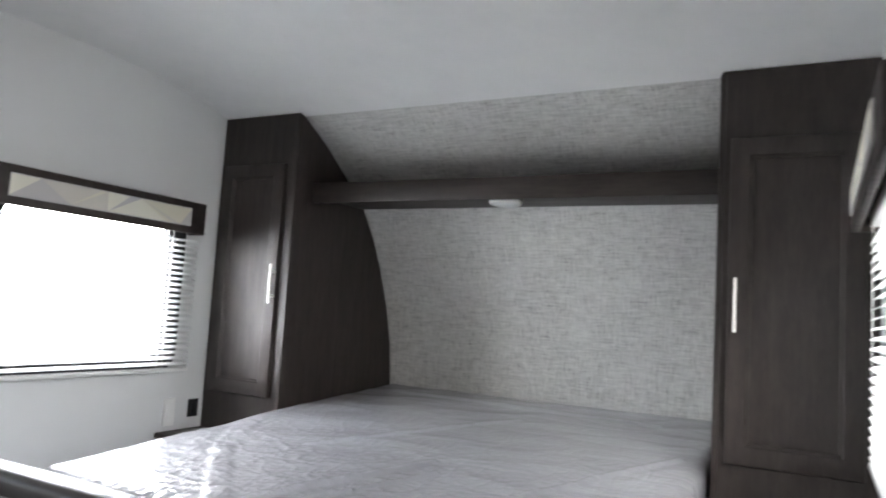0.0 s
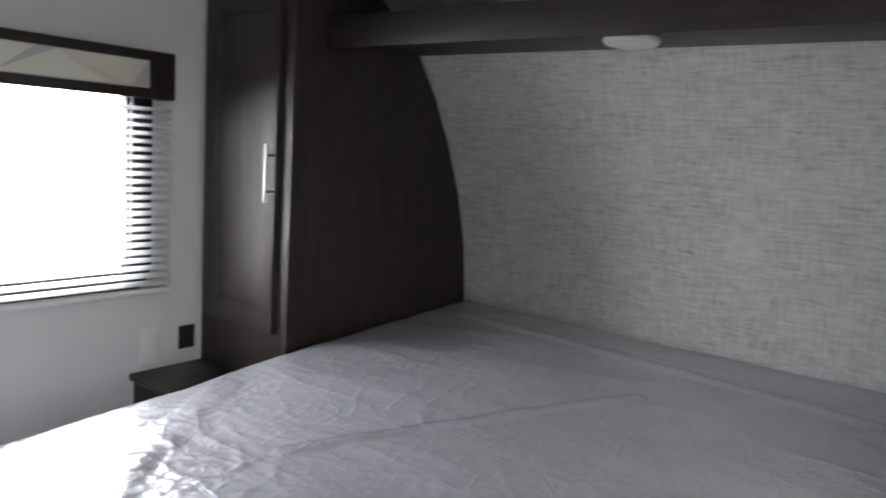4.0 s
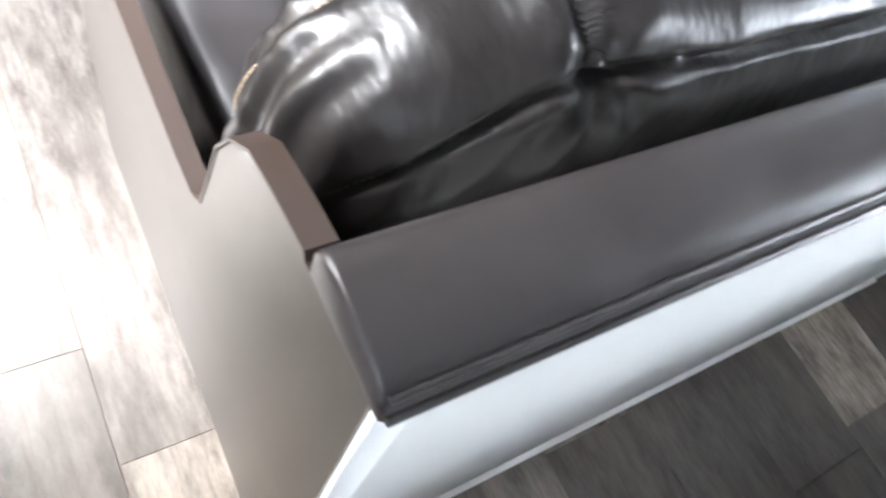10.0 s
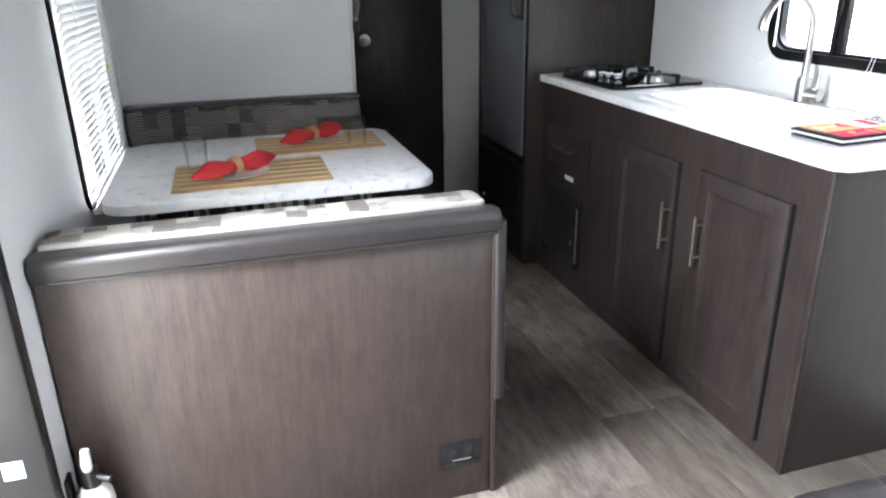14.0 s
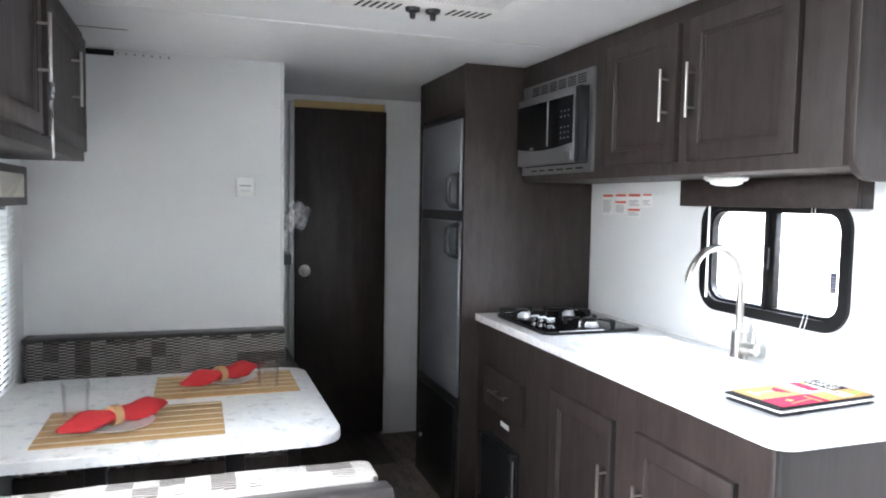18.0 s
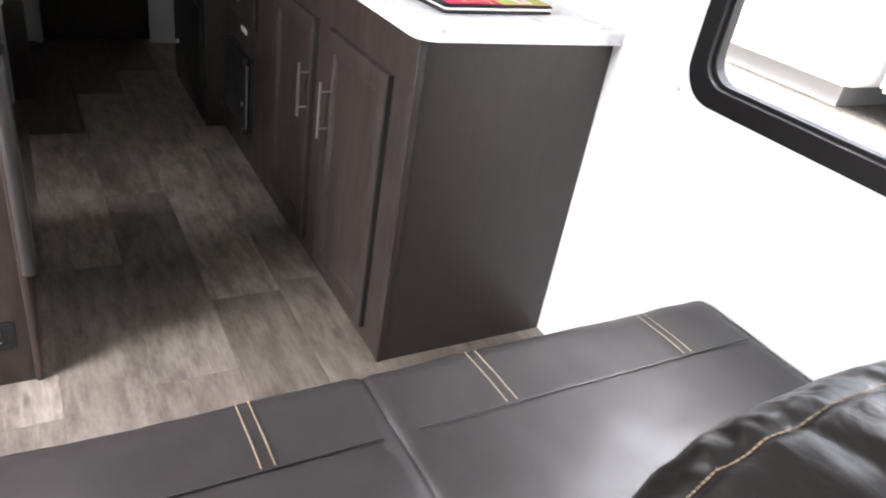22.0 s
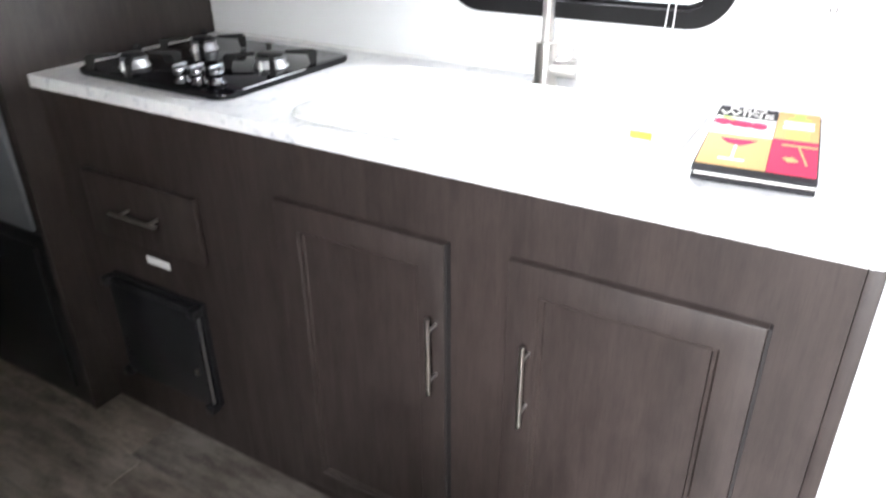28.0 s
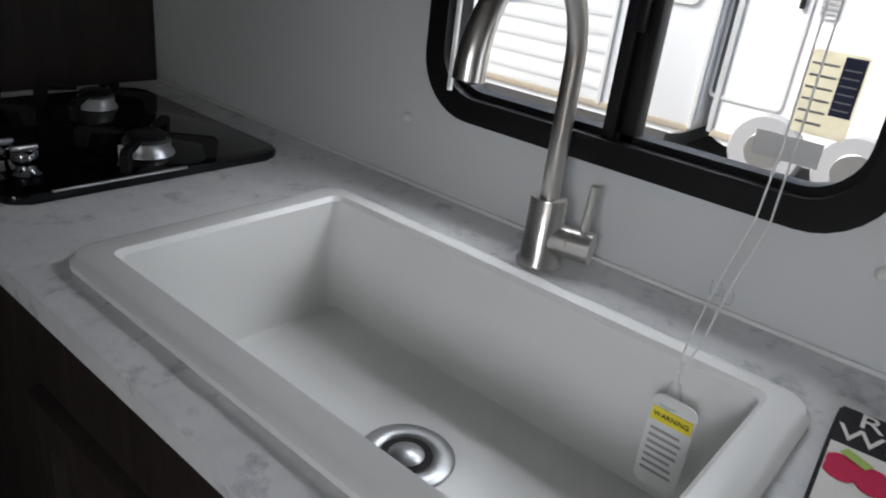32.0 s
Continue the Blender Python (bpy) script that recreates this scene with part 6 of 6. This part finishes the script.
def sticker(y0, y1, z0, z1, bands):
    t = thing("warning_label", (W, (y0 + y1) / 2, z0), "white warning label with red header on kitchen wall", "label", "warning labels")
    part("paper", cuboid(W + 0.0004, W + 0.0010, y0, y1, z0, z1), M_PAPER, t)
    for b0, b1 in bands:
        part("red_band", cuboid(W + 0.0011, W + 0.0016, y0 + 0.004, y1 - 0.004, b0, b1), M_ORANGE, t)
    bm = bmesh.new()
    z = z1 - 0.030
    while z > z0 + 0.006:
        if not any(b0 - 0.006 < z < b1 + 0.006 for b0, b1 in bands):
            box(bm, W + 0.0011, W + 0.0015, y0 + 0.008, y1 - 0.010 - 0.02 * random.random(), z, z + 0.0028)
        z -= 0.0056
    part("print", bm, M_LABELGREY, t)


sticker(-1.602, -1.513, 1.352, 1.443, [(1.430, 1.440)])
sticker(-1.501, -1.413, 1.357, 1.444, [(1.431, 1.441), (1.403, 1.412)])
sticker(-1.404, -1.311, 1.345, 1.444, [(1.431, 1.441), (1.372, 1.381)])
sticker(-1.303, -1.236, 1.388, 1.444, [(1.434, 1.441)])

t = thing("power_outlet", (W, -0.10, 1.075), "white double socket outlet on the kitchen wall", "outlet")
part("plate", cuboid(W + 0.0005, W + 0.007, -0.187, -0.115, 1.060, 1.172, 0.003), M_WHITEP, t)
for z in (1.092, 1.138):
    s = part("socket", prism(bmesh.new(), rrect(-0.167, -0.135, z - 0.016, z + 0.016, 0.012), "x", W + 0.0072, W + 0.010, 0.001), M_WHITEP, t)
    for dy in (-0.156, -0.146):
        part("slot", cuboid(W + 0.0101, W + 0.0106, dy - 0.0012, dy + 0.0012, z - 0.004, z + 0.006), M_GAP, s)
part("reset_button", cuboid(W + 0.0072, W + 0.0095, -0.160, -0.142, 1.113, 1.119), M_BLUE, t)


def text_mesh(name, words, size, m, material, parent, depth=0.0006):
    cu = bpy.data.curves.new(name, "FONT")
    cu.body, cu.size, cu.extrude, cu.align_x, cu.align_y = words, size, depth, "CENTER", "CENTER"
    ob = bpy.data.objects.new(name, cu)
    scene.collection.objects.link(ob)
    me = bpy.data.meshes.new_from_object(ob.evaluated_get(bpy.context.evaluated_depsgraph_get()))
    bpy.data.objects.remove(ob)
    bm = bmesh.new()
    bm.from_mesh(me)
    bm.transform(m)
    bpy.data.meshes.remove(me)
    return part(name, bm, material, parent)


# folded printed towel
M_T = {"black": mat("towel_black", (0.015, 0.014, 0.017), 0.9), "red": mat("towel_crimson", (0.60, 0.018, 0.085), 0.9), "tan": mat("towel_ochre", (0.62, 0.38, 0.15), 0.9),
       "green": mat("towel_green", (0.42, 0.55, 0.14), 0.9), "white": mat("towel_white", (0.80, 0.78, 0.74), 0.9)}
TW = (-0.700, -1.0255, -0.274, -0.110)      # x front, x back, y0, y1
t = thing("tea_towel", (-0.8625, -0.192, CZ), "folded printed tea towel in red, ochre and black on worktop", "towel")
for k, tone in enumerate(("black", "white", "black")):
    part("fold", cushion(TW[1], TW[0] + (0.0, -0.006, 0.003)[k], TW[2] + 0.003 * (k % 2), TW[3], CZ + 0.0008 + 0.0072 * k, CZ + 0.0078 + 0.0072 * k, 0.0034, 0.0006, 0.0, 20, 14, k), M_T[tone], t, smooth=True)
tz = CZ + 0.0232


def patch_cloth(name, pts, key, lift=0.0):
    part(name, prism(bmesh.new(), pts, "z", tz + lift, tz + lift + 0.0006), M_T[key], t)


ym = TW[2] + (TW[3] - TW[2]) * 0.59
tl = TW[0] - TW[1]


def along(f):
    return TW[1] + tl * f


def panel(f0, f1, y0, y1, key):
    patch_cloth("print_panel", [(along(f0), y0), (along(f0), y1), (along(f1), y1), (along(f1), y0)], key)


panel(0.008, 0.198, TW[2] + 0.003, ym - 0.0005, "black")
panel(0.008, 0.478, ym + 0.0005, TW[3] - 0.003, "tan")
panel(0.201, 0.498, TW[2] + 0.003, ym - 0.0005, "white")
panel(0.501, 0.955, TW[2] + 0.003, ym - 0.0005, "tan")
panel(0.481, 0.955, ym + 0.0005, TW[3] - 0.003, "red")


def blob(cx, cy, rx, ry, seed, n=22):
    return [(cx + rx * math.cos(2 * math.pi * k / n) * (1 + 0.3 * noise.noise(Vector((math.cos(2 * math.pi * k / n) * 2, math.sin(2 * math.pi * k / n) * 2, seed)))),
             cy + ry * math.sin(2 * math.pi * k / n) * (1 + 0.3 * noise.noise(Vector((math.sin(2 * math.pi * k / n) * 2, seed, 1)))) ) for k in range(n)]


yl, yr = (TW[2] + ym) / 2, (ym + TW[3]) / 2
def strip(f0, y0, f1, y1, wide, key, lift=0.0008):
    """Printed bar between two points of the towel."""
    a, b = Vector((along(f0), y0)), Vector((along(f1), y1))
    d = (b - a).normalized() * wide / 2
    n = Vector((-d.y, d.x))
    patch_cloth("print_shape", [tuple(a + n), tuple(a - n), tuple(b - n), tuple(b + n)], key, lift)


for k in range(12):      # grapes
    patch_cloth("print_shape", blob(along(0.27 + 0.018 * (k % 3) + 0.008 * (k // 3)) + 0.006, TW[2] + 0.016 + 0.0175 * (k // 3) + 0.004 * (k % 2), 0.0125, 0.0125, k, 12), "red", 0.0008 + 0.0001 * k)
strip(0.235, TW[2] + 0.014, 0.27, TW[2] + 0.034, 0.010, "green", 0.0024)
strip(0.03, yr, 0.12, yr, 0.018, "green")      # bottle and its label
strip(0.11, yr, 0.46, yr, 0.034, "green", 0.0010)
strip(0.18, yr, 0.31, yr, 0.046, "white", 0.0014)
patch_cloth("print_shape", [(along(0.57), yl - 0.026), (along(0.64), yl - 0.013), (along(0.66), yl + 0.006), (along(0.62), yl + 0.018), (along(0.57), yl + 0.028)], "red", 0.0008)
strip(0.665, yl, 0.86, yl, 0.004, "white")
strip(0.865, yl - 0.018, 0.865, yl + 0.018, 0.008, "white")
strip(0.565, yr - 0.020, 0.565, TW[3] - 0.004, 0.007, "tan")
strip(0.57, yr + 0.004, 0.82, yr + 0.017, 0.003, "tan")
strip(0.78, yr - 0.012, 0.76, yr + 0.002, 0.020, "tan", 0.0010)
text_mesh("print_word", "RED", 0.034, Matrix.Translation((along(0.055), yl, tz + 0.0012)) @ pose(0, 0, 0, 0, 0, 90), M_T["white"], t, 0.0003)
text_mesh("print_word", "WINE", 0.034, Matrix.Translation((along(0.145), yl, tz + 0.0012)) @ pose(0, 0, 0, 0, 0, 90), M_T["white"], t, 0.0003)
text_mesh("print_word", "MERLOT", 0.0125, Matrix.Translation((along(0.245), yr, tz + 0.0022)) @ pose(0, 0, 0, 0, 0, 90), M_T["red"], t, 0.0003)
t.rotation_euler = (0, 0, radians(4.8))

# kitchen window: raised blind wand, cords, tags
t = thing("pull_cord", (W + 0.03, -0.42, 1.4), "pair of white blind cords hanging into the sink", "cord")
for k, dy in enumerate((0.0, 0.012)):
    pts = [(W + 0.035, -0.425 + dy, 1.404), (W + 0.036, -0.424 + dy, 1.12), (W + 0.062, -0.421 + dy * 1.2, 1.05), (-1.017, -0.419 + dy, 0.998), (-0.985, -0.420 + dy, CZ + 0.038), (-0.972, -0.419 + dy * 0.5, CZ + 0.014)]
    part("cord", tube(bmesh.new(), pts, 0.0011, 6), M_WHITEP, t)
    part("bead", lathe(bmesh.new(), [(0.001, 0.008), (0.005, 0.006), (0.006, 0.0), (0.005, -0.006), (0.001, -0.008)], (-1.017 - 0.004 * k, -0.419 + dy, 0.998 - 0.006 * k), 12), M_CLEAR, t, "clear cord bead", True)
TY = -0.412
part("cord", tube(bmesh.new(), [(-0.972, TY - 0.004, CZ + 0.014), (-0.966, TY - 0.002, CZ - 0.005), (-0.964, TY, CZ - 0.012)], 0.0011, 6), M_WHITEP, t)
part("tassel", lathe(bmesh.new(), [(0.001, 0.0), (0.006, -0.002), (0.011, -0.020), (0.010, -0.026), (0.001, -0.027)], (-0.958, TY, CZ + 0.004), 14), M_CLEAR, t, smooth=True)
tg = part("warning_tag", prism(bmesh.new(), rrect(TY - 0.016, TY + 0.029, CZ - 0.118, CZ - 0.012, 0.010), "x", -0.9560, -0.9552), M_PAPER, t, "white warning tag with yellow band")
part("yellow_band", cuboid(-0.9551, -0.9546, TY - 0.014, TY + 0.027, CZ - 0.042, CZ - 0.027), M_YELLOW, tg)
text_mesh("tag_word", "WARNING", 0.0075, Matrix.Translation((-0.9544, TY + 0.0065, CZ - 0.0345)) @ pose(0, 0, 0, 90, 0, 90), M_BLACK, tg, 0.0002)
bm = bmesh.new()
for k in range(7):
    box(bm, -0.9551, -0.9547, TY - 0.011, TY + 0.023 - 0.01 * random.random(), CZ - 0.053 - 0.008 * k, CZ - 0.050 - 0.008 * k)
part("tag_print", bm, M_LABELGREY, tg)
t = thing("blind_wand", (W + 0.04, -0.847, 1.2), "clear tilt wand hanging beside the kitchen window", "wand")
part("rod", tube(bmesh.new(), [(W + 0.045, -0.846, 1.404), (W + 0.043, -0.850, 1.085)], 0.004, 6), M_WHITEP, t)
t = thing("window_sticker", (W - 0.02, -0.40, 1.2), "tan and navy spec sticker stuck on the kitchen window", "sticker")
sx = W - 0.0285
part("paper", prism(bmesh.new(), rrect(-0.440, -0.384, 1.129, 1.214, 0.005), "x", sx, sx + 0.0006), M_CARD, t)
part("panel", cuboid(sx + 0.0007, sx + 0.001, -0.407, -0.386, 1.152, 1.211), mat("navy_print", (0.03, 0.035, 0.08), 0.7), t)
bm = bmesh.new()
for k in range(6):
    part("print_line", cuboid(sx + 0.0011, sx + 0.0014, -0.436, -0.410, 1.139 + 0.012 * k, 1.1415 + 0.012 * k), M_LABELGREY, t)
    part("print_line", cuboid(sx + 0.0011, sx + 0.0014, -0.405, -0.389, 1.158 + 0.008 * k, 1.1595 + 0.008 * k), M_LABELGREY, t)
part("lower_card", cuboid(sx, sx + 0.0005, -0.470, -0.400, 1.095, 1.122), M_WHITEP, t)

# ---- ceiling unit ----
t = thing("air_conditioner", (0.03, -0.62, 1.9), "white ceiling air conditioner with louvres and knobs", "air conditioner")
def fairing(x0, x1, y0, y1, drop, n=20):
    """A smooth lobe under the ceiling: full in the middle, falling away to its rim."""
    bm = bmesh.new()
    rows = []
    for i in range(n + 1):
        v = i / n * 2 - 1
        row = []
        for j in range(n + 1):
            u = j / n * 2 - 1
            k = max(0.0, 1 - abs(u) ** 3.0) ** 0.6 * max(0.0, 1 - abs(v) ** 4.0) ** 0.6
            row.append(bm.verts.new(((x0 + x1) / 2 + (x1 - x0) / 2 * u, (y0 + y1) / 2 + (y1 - y0) / 2 * v, H - 0.002 - drop * k)))
        rows.append(row)
    for a, b in zip(rows, rows[1:]):
        for j in range(n):
            bm.faces.new((a[j], a[j + 1], b[j + 1], b[j]))
    rim = [rows[0][j] for j in range(n + 1)] + [rows[i][n] for i in range(1, n + 1)] + [rows[n][j] for j in range(n - 1, -1, -1)] + [rows[i][0] for i in range(n - 1, 0, -1)]
    bm.faces.new(rim)
    return bm


AX0, AX1, AY0, AY1, AZ = -0.225, 0.215, -0.755, -0.080, 1.905
part("shroud", prism(bmesh.new(), rrect(AX0, AX1, AY0, AY1, 0.03, 5), "z", AZ, H - 0.002, 0.012), M_WHITEP, t)
part("side_fairing", fairing(0.175, 0.305, -0.86, -0.04, 0.085), M_WHITEP, t, "rounded white side fairing", True)
part("side_fairing", fairing(-0.315, -0.185, -0.86, -0.04, 0.085), M_WHITEP, t, "rounded white side fairing", True)
g = part("intake_grille", cuboid(AX0 + 0.02, AX1 - 0.02, -0.590, -0.110, AZ - 0.006, AZ - 0.0005, 0.003), M_WHITEP, t, "white ribbed intake grille")
k = AX0 + 0.032
while k < AX1 - 0.03:
    part("rib", cuboid(k, k + 0.004, -0.575, -0.125, AZ - 0.0085, AZ - 0.0062), M_GREYP, g)
    k += 0.011
for x in (0.105, -0.145):
    for k in range(6):
        part("louvre_slot", prism(bmesh.new(), [(x - 0.050 + 0.020 * k, -0.708), (x - 0.043 + 0.020 * k, -0.708), (x - 0.053 + 0.020 * k, -0.651), (x - 0.060 + 0.020 * k, -0.651)], "z", AZ - 0.0018, AZ - 0.0004), M_GAP, t)
for x in (0.010, -0.046):
    part("knob", lathe(bmesh.new(), [(0.001, -0.028), (0.007, -0.028), (0.009, -0.012), (0.019, -0.009), (0.021, -0.0004), (0.001, -0.0004)], (x, -0.678, AZ), 18), M_BLACK, t, smooth=True)
t = thing("ceiling_seam", (0.0, -1.30, H), "thin raised seam strip across the ceiling", "trim")
part("strip", cuboid(W + 0.35, 0.90, -1.305, -1.290, H - 0.004, H - 0.0005, 0.001), M_CEIL, t)

# ---- entry ----
t = tagged(thing("door_2", (E + 0.05, 0.66, 0), "entry door standing open outwards, black edged", "door"), kind="structure")
part("leaf", cuboid(E + 0.052, E + 0.70, 0.655, 0.690, 0.0, 1.85, 0.006), M_WHITEP, t)
tagged(part("trim_doorway_side", cuboid(E - 0.006, E + 0.125, -0.075, -0.024, -0.05, 1.90, 0.004), M_BLACK), kind="structure")
tagged(part("trim_doorway_far", cuboid(E - 0.012, E + 0.050, 0.642, 0.685, 0, 1.90, 0.004), M_BLACK), kind="structure")
tagged(part("trim_doorway_top", cuboid(E - 0.012, E + 0.050, -0.0235, 0.641, 1.862, 1.90, 0.004), M_BLACK), kind="structure")
tagged(part("trim_threshold", cuboid(E - 0.008, E + 0.052, -0.0235, 0.641, -0.002, 0.010, 0.003), M_STEEL), kind="structure")
t = thing("entry_step", (E + 0.3, 0.3, -0.72), "grey folding metal entry step outside the door", "step")
part("tread", cuboid(E + 0.17, E + 0.46, -0.03, 0.56, -0.27, -0.245, 0.004), M_BLACK, t, "dark ribbed step tread")
for k in range(12):
    part("tread_rib", cuboid(E + 0.180 + 0.023 * k, E + 0.188 + 0.023 * k, -0.02, 0.55, -0.2448, -0.241, 0.001), M_GREYP, t)
for y in (0.03, 0.57):
    part("leg", cuboid(E + 0.19, E + 0.44, y - 0.04, y - 0.02, -0.72, -0.271, 0.003), M_STEEL, t)

t = thing("warning_sticker", (E + 0.08, -0.03, 0.7), "yellow warning sticker on the black door jamb", "sticker")
part("paper", cuboid(E + 0.050, E + 0.112, -0.0236, -0.0230, 0.640, 0.765), M_YELLOW, t)
t = thing("info_sticker", (E + 0.05, -0.03, 0.4), "small white and blue sticker on the black door jamb", "sticker")
part("paper", cuboid(E + 0.045, E + 0.075, -0.0236, -0.0230, 0.425, 0.465), M_PAPER, t)
part("band", cuboid(E + 0.036, E + 0.0448, -0.0236, -0.0230, 0.425, 0.465), M_BLUE, t)

t = thing("ceiling_gap", (0.92, PY, 1.97), "dark gap strip at the top of the rear partition", "trim")
part("strip", cuboid(0.862, 0.990, PY + 0.0005, PY + 0.006, 1.957, 1.979, 0.001), M_GAP, t)
for k in range(7):
    part("staple", cuboid(0.845 - 0.032 * k, 0.853 - 0.032 * k, PY + 0.0005, PY + 0.003, 1.966 - 0.001 * k, 1.971), M_LABELGREY, t)
part("crack", cuboid(0.78, 0.995, -1.640, -1.636, H - 0.0016, H - 0.0003), M_GAP, t)

t = thing("fire_extinguisher", (1.15, -0.12, 0.08), "small white fire extinguisher with black head and red label", "fire extinguisher")
ex = (1.150, -0.122, 0.100)


def wrap_label(a0, a1, z0, z1, r=0.0405):
    """Part of a sleeve round the bottle between two angles in degrees."""
    bm = bmesh.new()
    rows = []
    for k in range(15):
        a = radians(a0 + (a1 - a0) * k / 14)
        rows.append([bm.verts.new((ex[0] + q * math.cos(a), ex[1] + q * math.sin(a), ex[2] + z)) for q, z in ((r, z0), (r, z1), (r + 0.0004, z1), (r + 0.0004, z0))])
    for a, b in zip(rows, rows[1:]):
        for i in range(4):
            bm.faces.new((a[i], a[(i + 1) % 4], b[(i + 1) % 4], b[i]))
    return bm


part("bottle", lathe(bmesh.new(), [(0.001, 0.0), (0.036, 0.0), (0.040, 0.006), (0.040, 0.170), (0.037, 0.188), (0.026, 0.204), (0.020, 0.212), (0.001, 0.212)], ex, 28), M_WHITEP, t, smooth=True)
part("label_red", wrap_label(70, 215, 0.050, 0.092), mat("extinguisher_red", (0.65, 0.03, 0.05), 0.4), t, "red label panel", True)
lb = part("label_black", wrap_label(40, 220, 0.094, 0.122), M_BLACK, t, "black printed label strip", True)
for k in range(9):
    part("print_mark", wrap_label(60 + 16 * k, 66 + 16 * k, 0.098, 0.118, 0.0411), M_PAPER, lb)
part("valve", lathe(bmesh.new(), [(0.001, 0.2125), (0.021, 0.2125), (0.021, 0.245), (0.015, 0.266), (0.001, 0.268)], ex, 18), M_BLACK, t, smooth=True)
part("lever", tube(bmesh.new(), [(ex[0], ex[1] + 0.012, ex[2] + 0.262), (ex[0] - 0.004, ex[1] + 0.030, ex[2] + 0.285), (ex[0] - 0.006, ex[1] + 0.026, ex[2] + 0.318)], [0.011, 0.012, 0.009], 10), M_WHITEP, t, "white squeeze lever", True)
part("nozzle", tube(bmesh.new(), [(ex[0] - 0.016, ex[1] + 0.010, ex[2] + 0.236), (ex[0] - 0.042, ex[1] + 0.020, ex[2] + 0.230)], 0.009, 10), M_BLACK, t, smooth=True)
part("bracket", cuboid(1.191, E - 0.0005, ex[1] - 0.020, ex[1] + 0.020, 0.09, 0.34, 0.002), M_BLACK, t)
part("strap", lathe(bmesh.new(), [(0.0402, 0.140), (0.0416, 0.140), (0.0416, 0.152), (0.0402, 0.152)], ex, 28), M_BLACK, t, smooth=True)

# ---- floor planks ----
PW, PL = 0.2045, 1.02
JOINTS = {0.563: 0.114, -0.664: 1.596, -0.4595: -0.40, -0.255: -1.105, 0.154: -0.035, 0.7675: 0.94}
floor_ob = bpy.data.objects["floor"]
shared = {}
x = 0.972 + PW
while x > W - 0.001:
    xa, xb = max(x - PW, W), min(x, E)
    start = next((q for e, q in JOINTS.items() if abs(x - PW - e) < 0.01), random.uniform(0, PL))
    y = start - PL * math.ceil((start + 3.70) / PL)
    while y < 3.60:
        ya, yb = max(y, -3.70), min(y + PL, 3.60)
        if yb - ya > 0.02 and xb - xa > 0.01:
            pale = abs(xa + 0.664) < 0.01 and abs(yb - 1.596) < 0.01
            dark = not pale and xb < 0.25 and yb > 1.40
            key = (round(xb - xa, 3), round(yb - ya, 3), pale, dark)
            if key not in shared:
                bm = cuboid(-(xb - xa) / 2 + 0.0003, (xb - xa) / 2 - 0.0003, -(yb - ya) / 2 + 0.0003, (yb - ya) / 2 - 0.0003, -0.004, 0.0, 0.0006, 1)
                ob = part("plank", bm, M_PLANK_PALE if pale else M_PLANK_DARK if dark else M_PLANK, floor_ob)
                shared[key] = ob.data
            else:
                ob = new("plank", shared[key])
                ob.parent = floor_ob
            ob.location = ((xa + xb) / 2, (ya + yb) / 2, 0)
        y += PL
    x -= PW
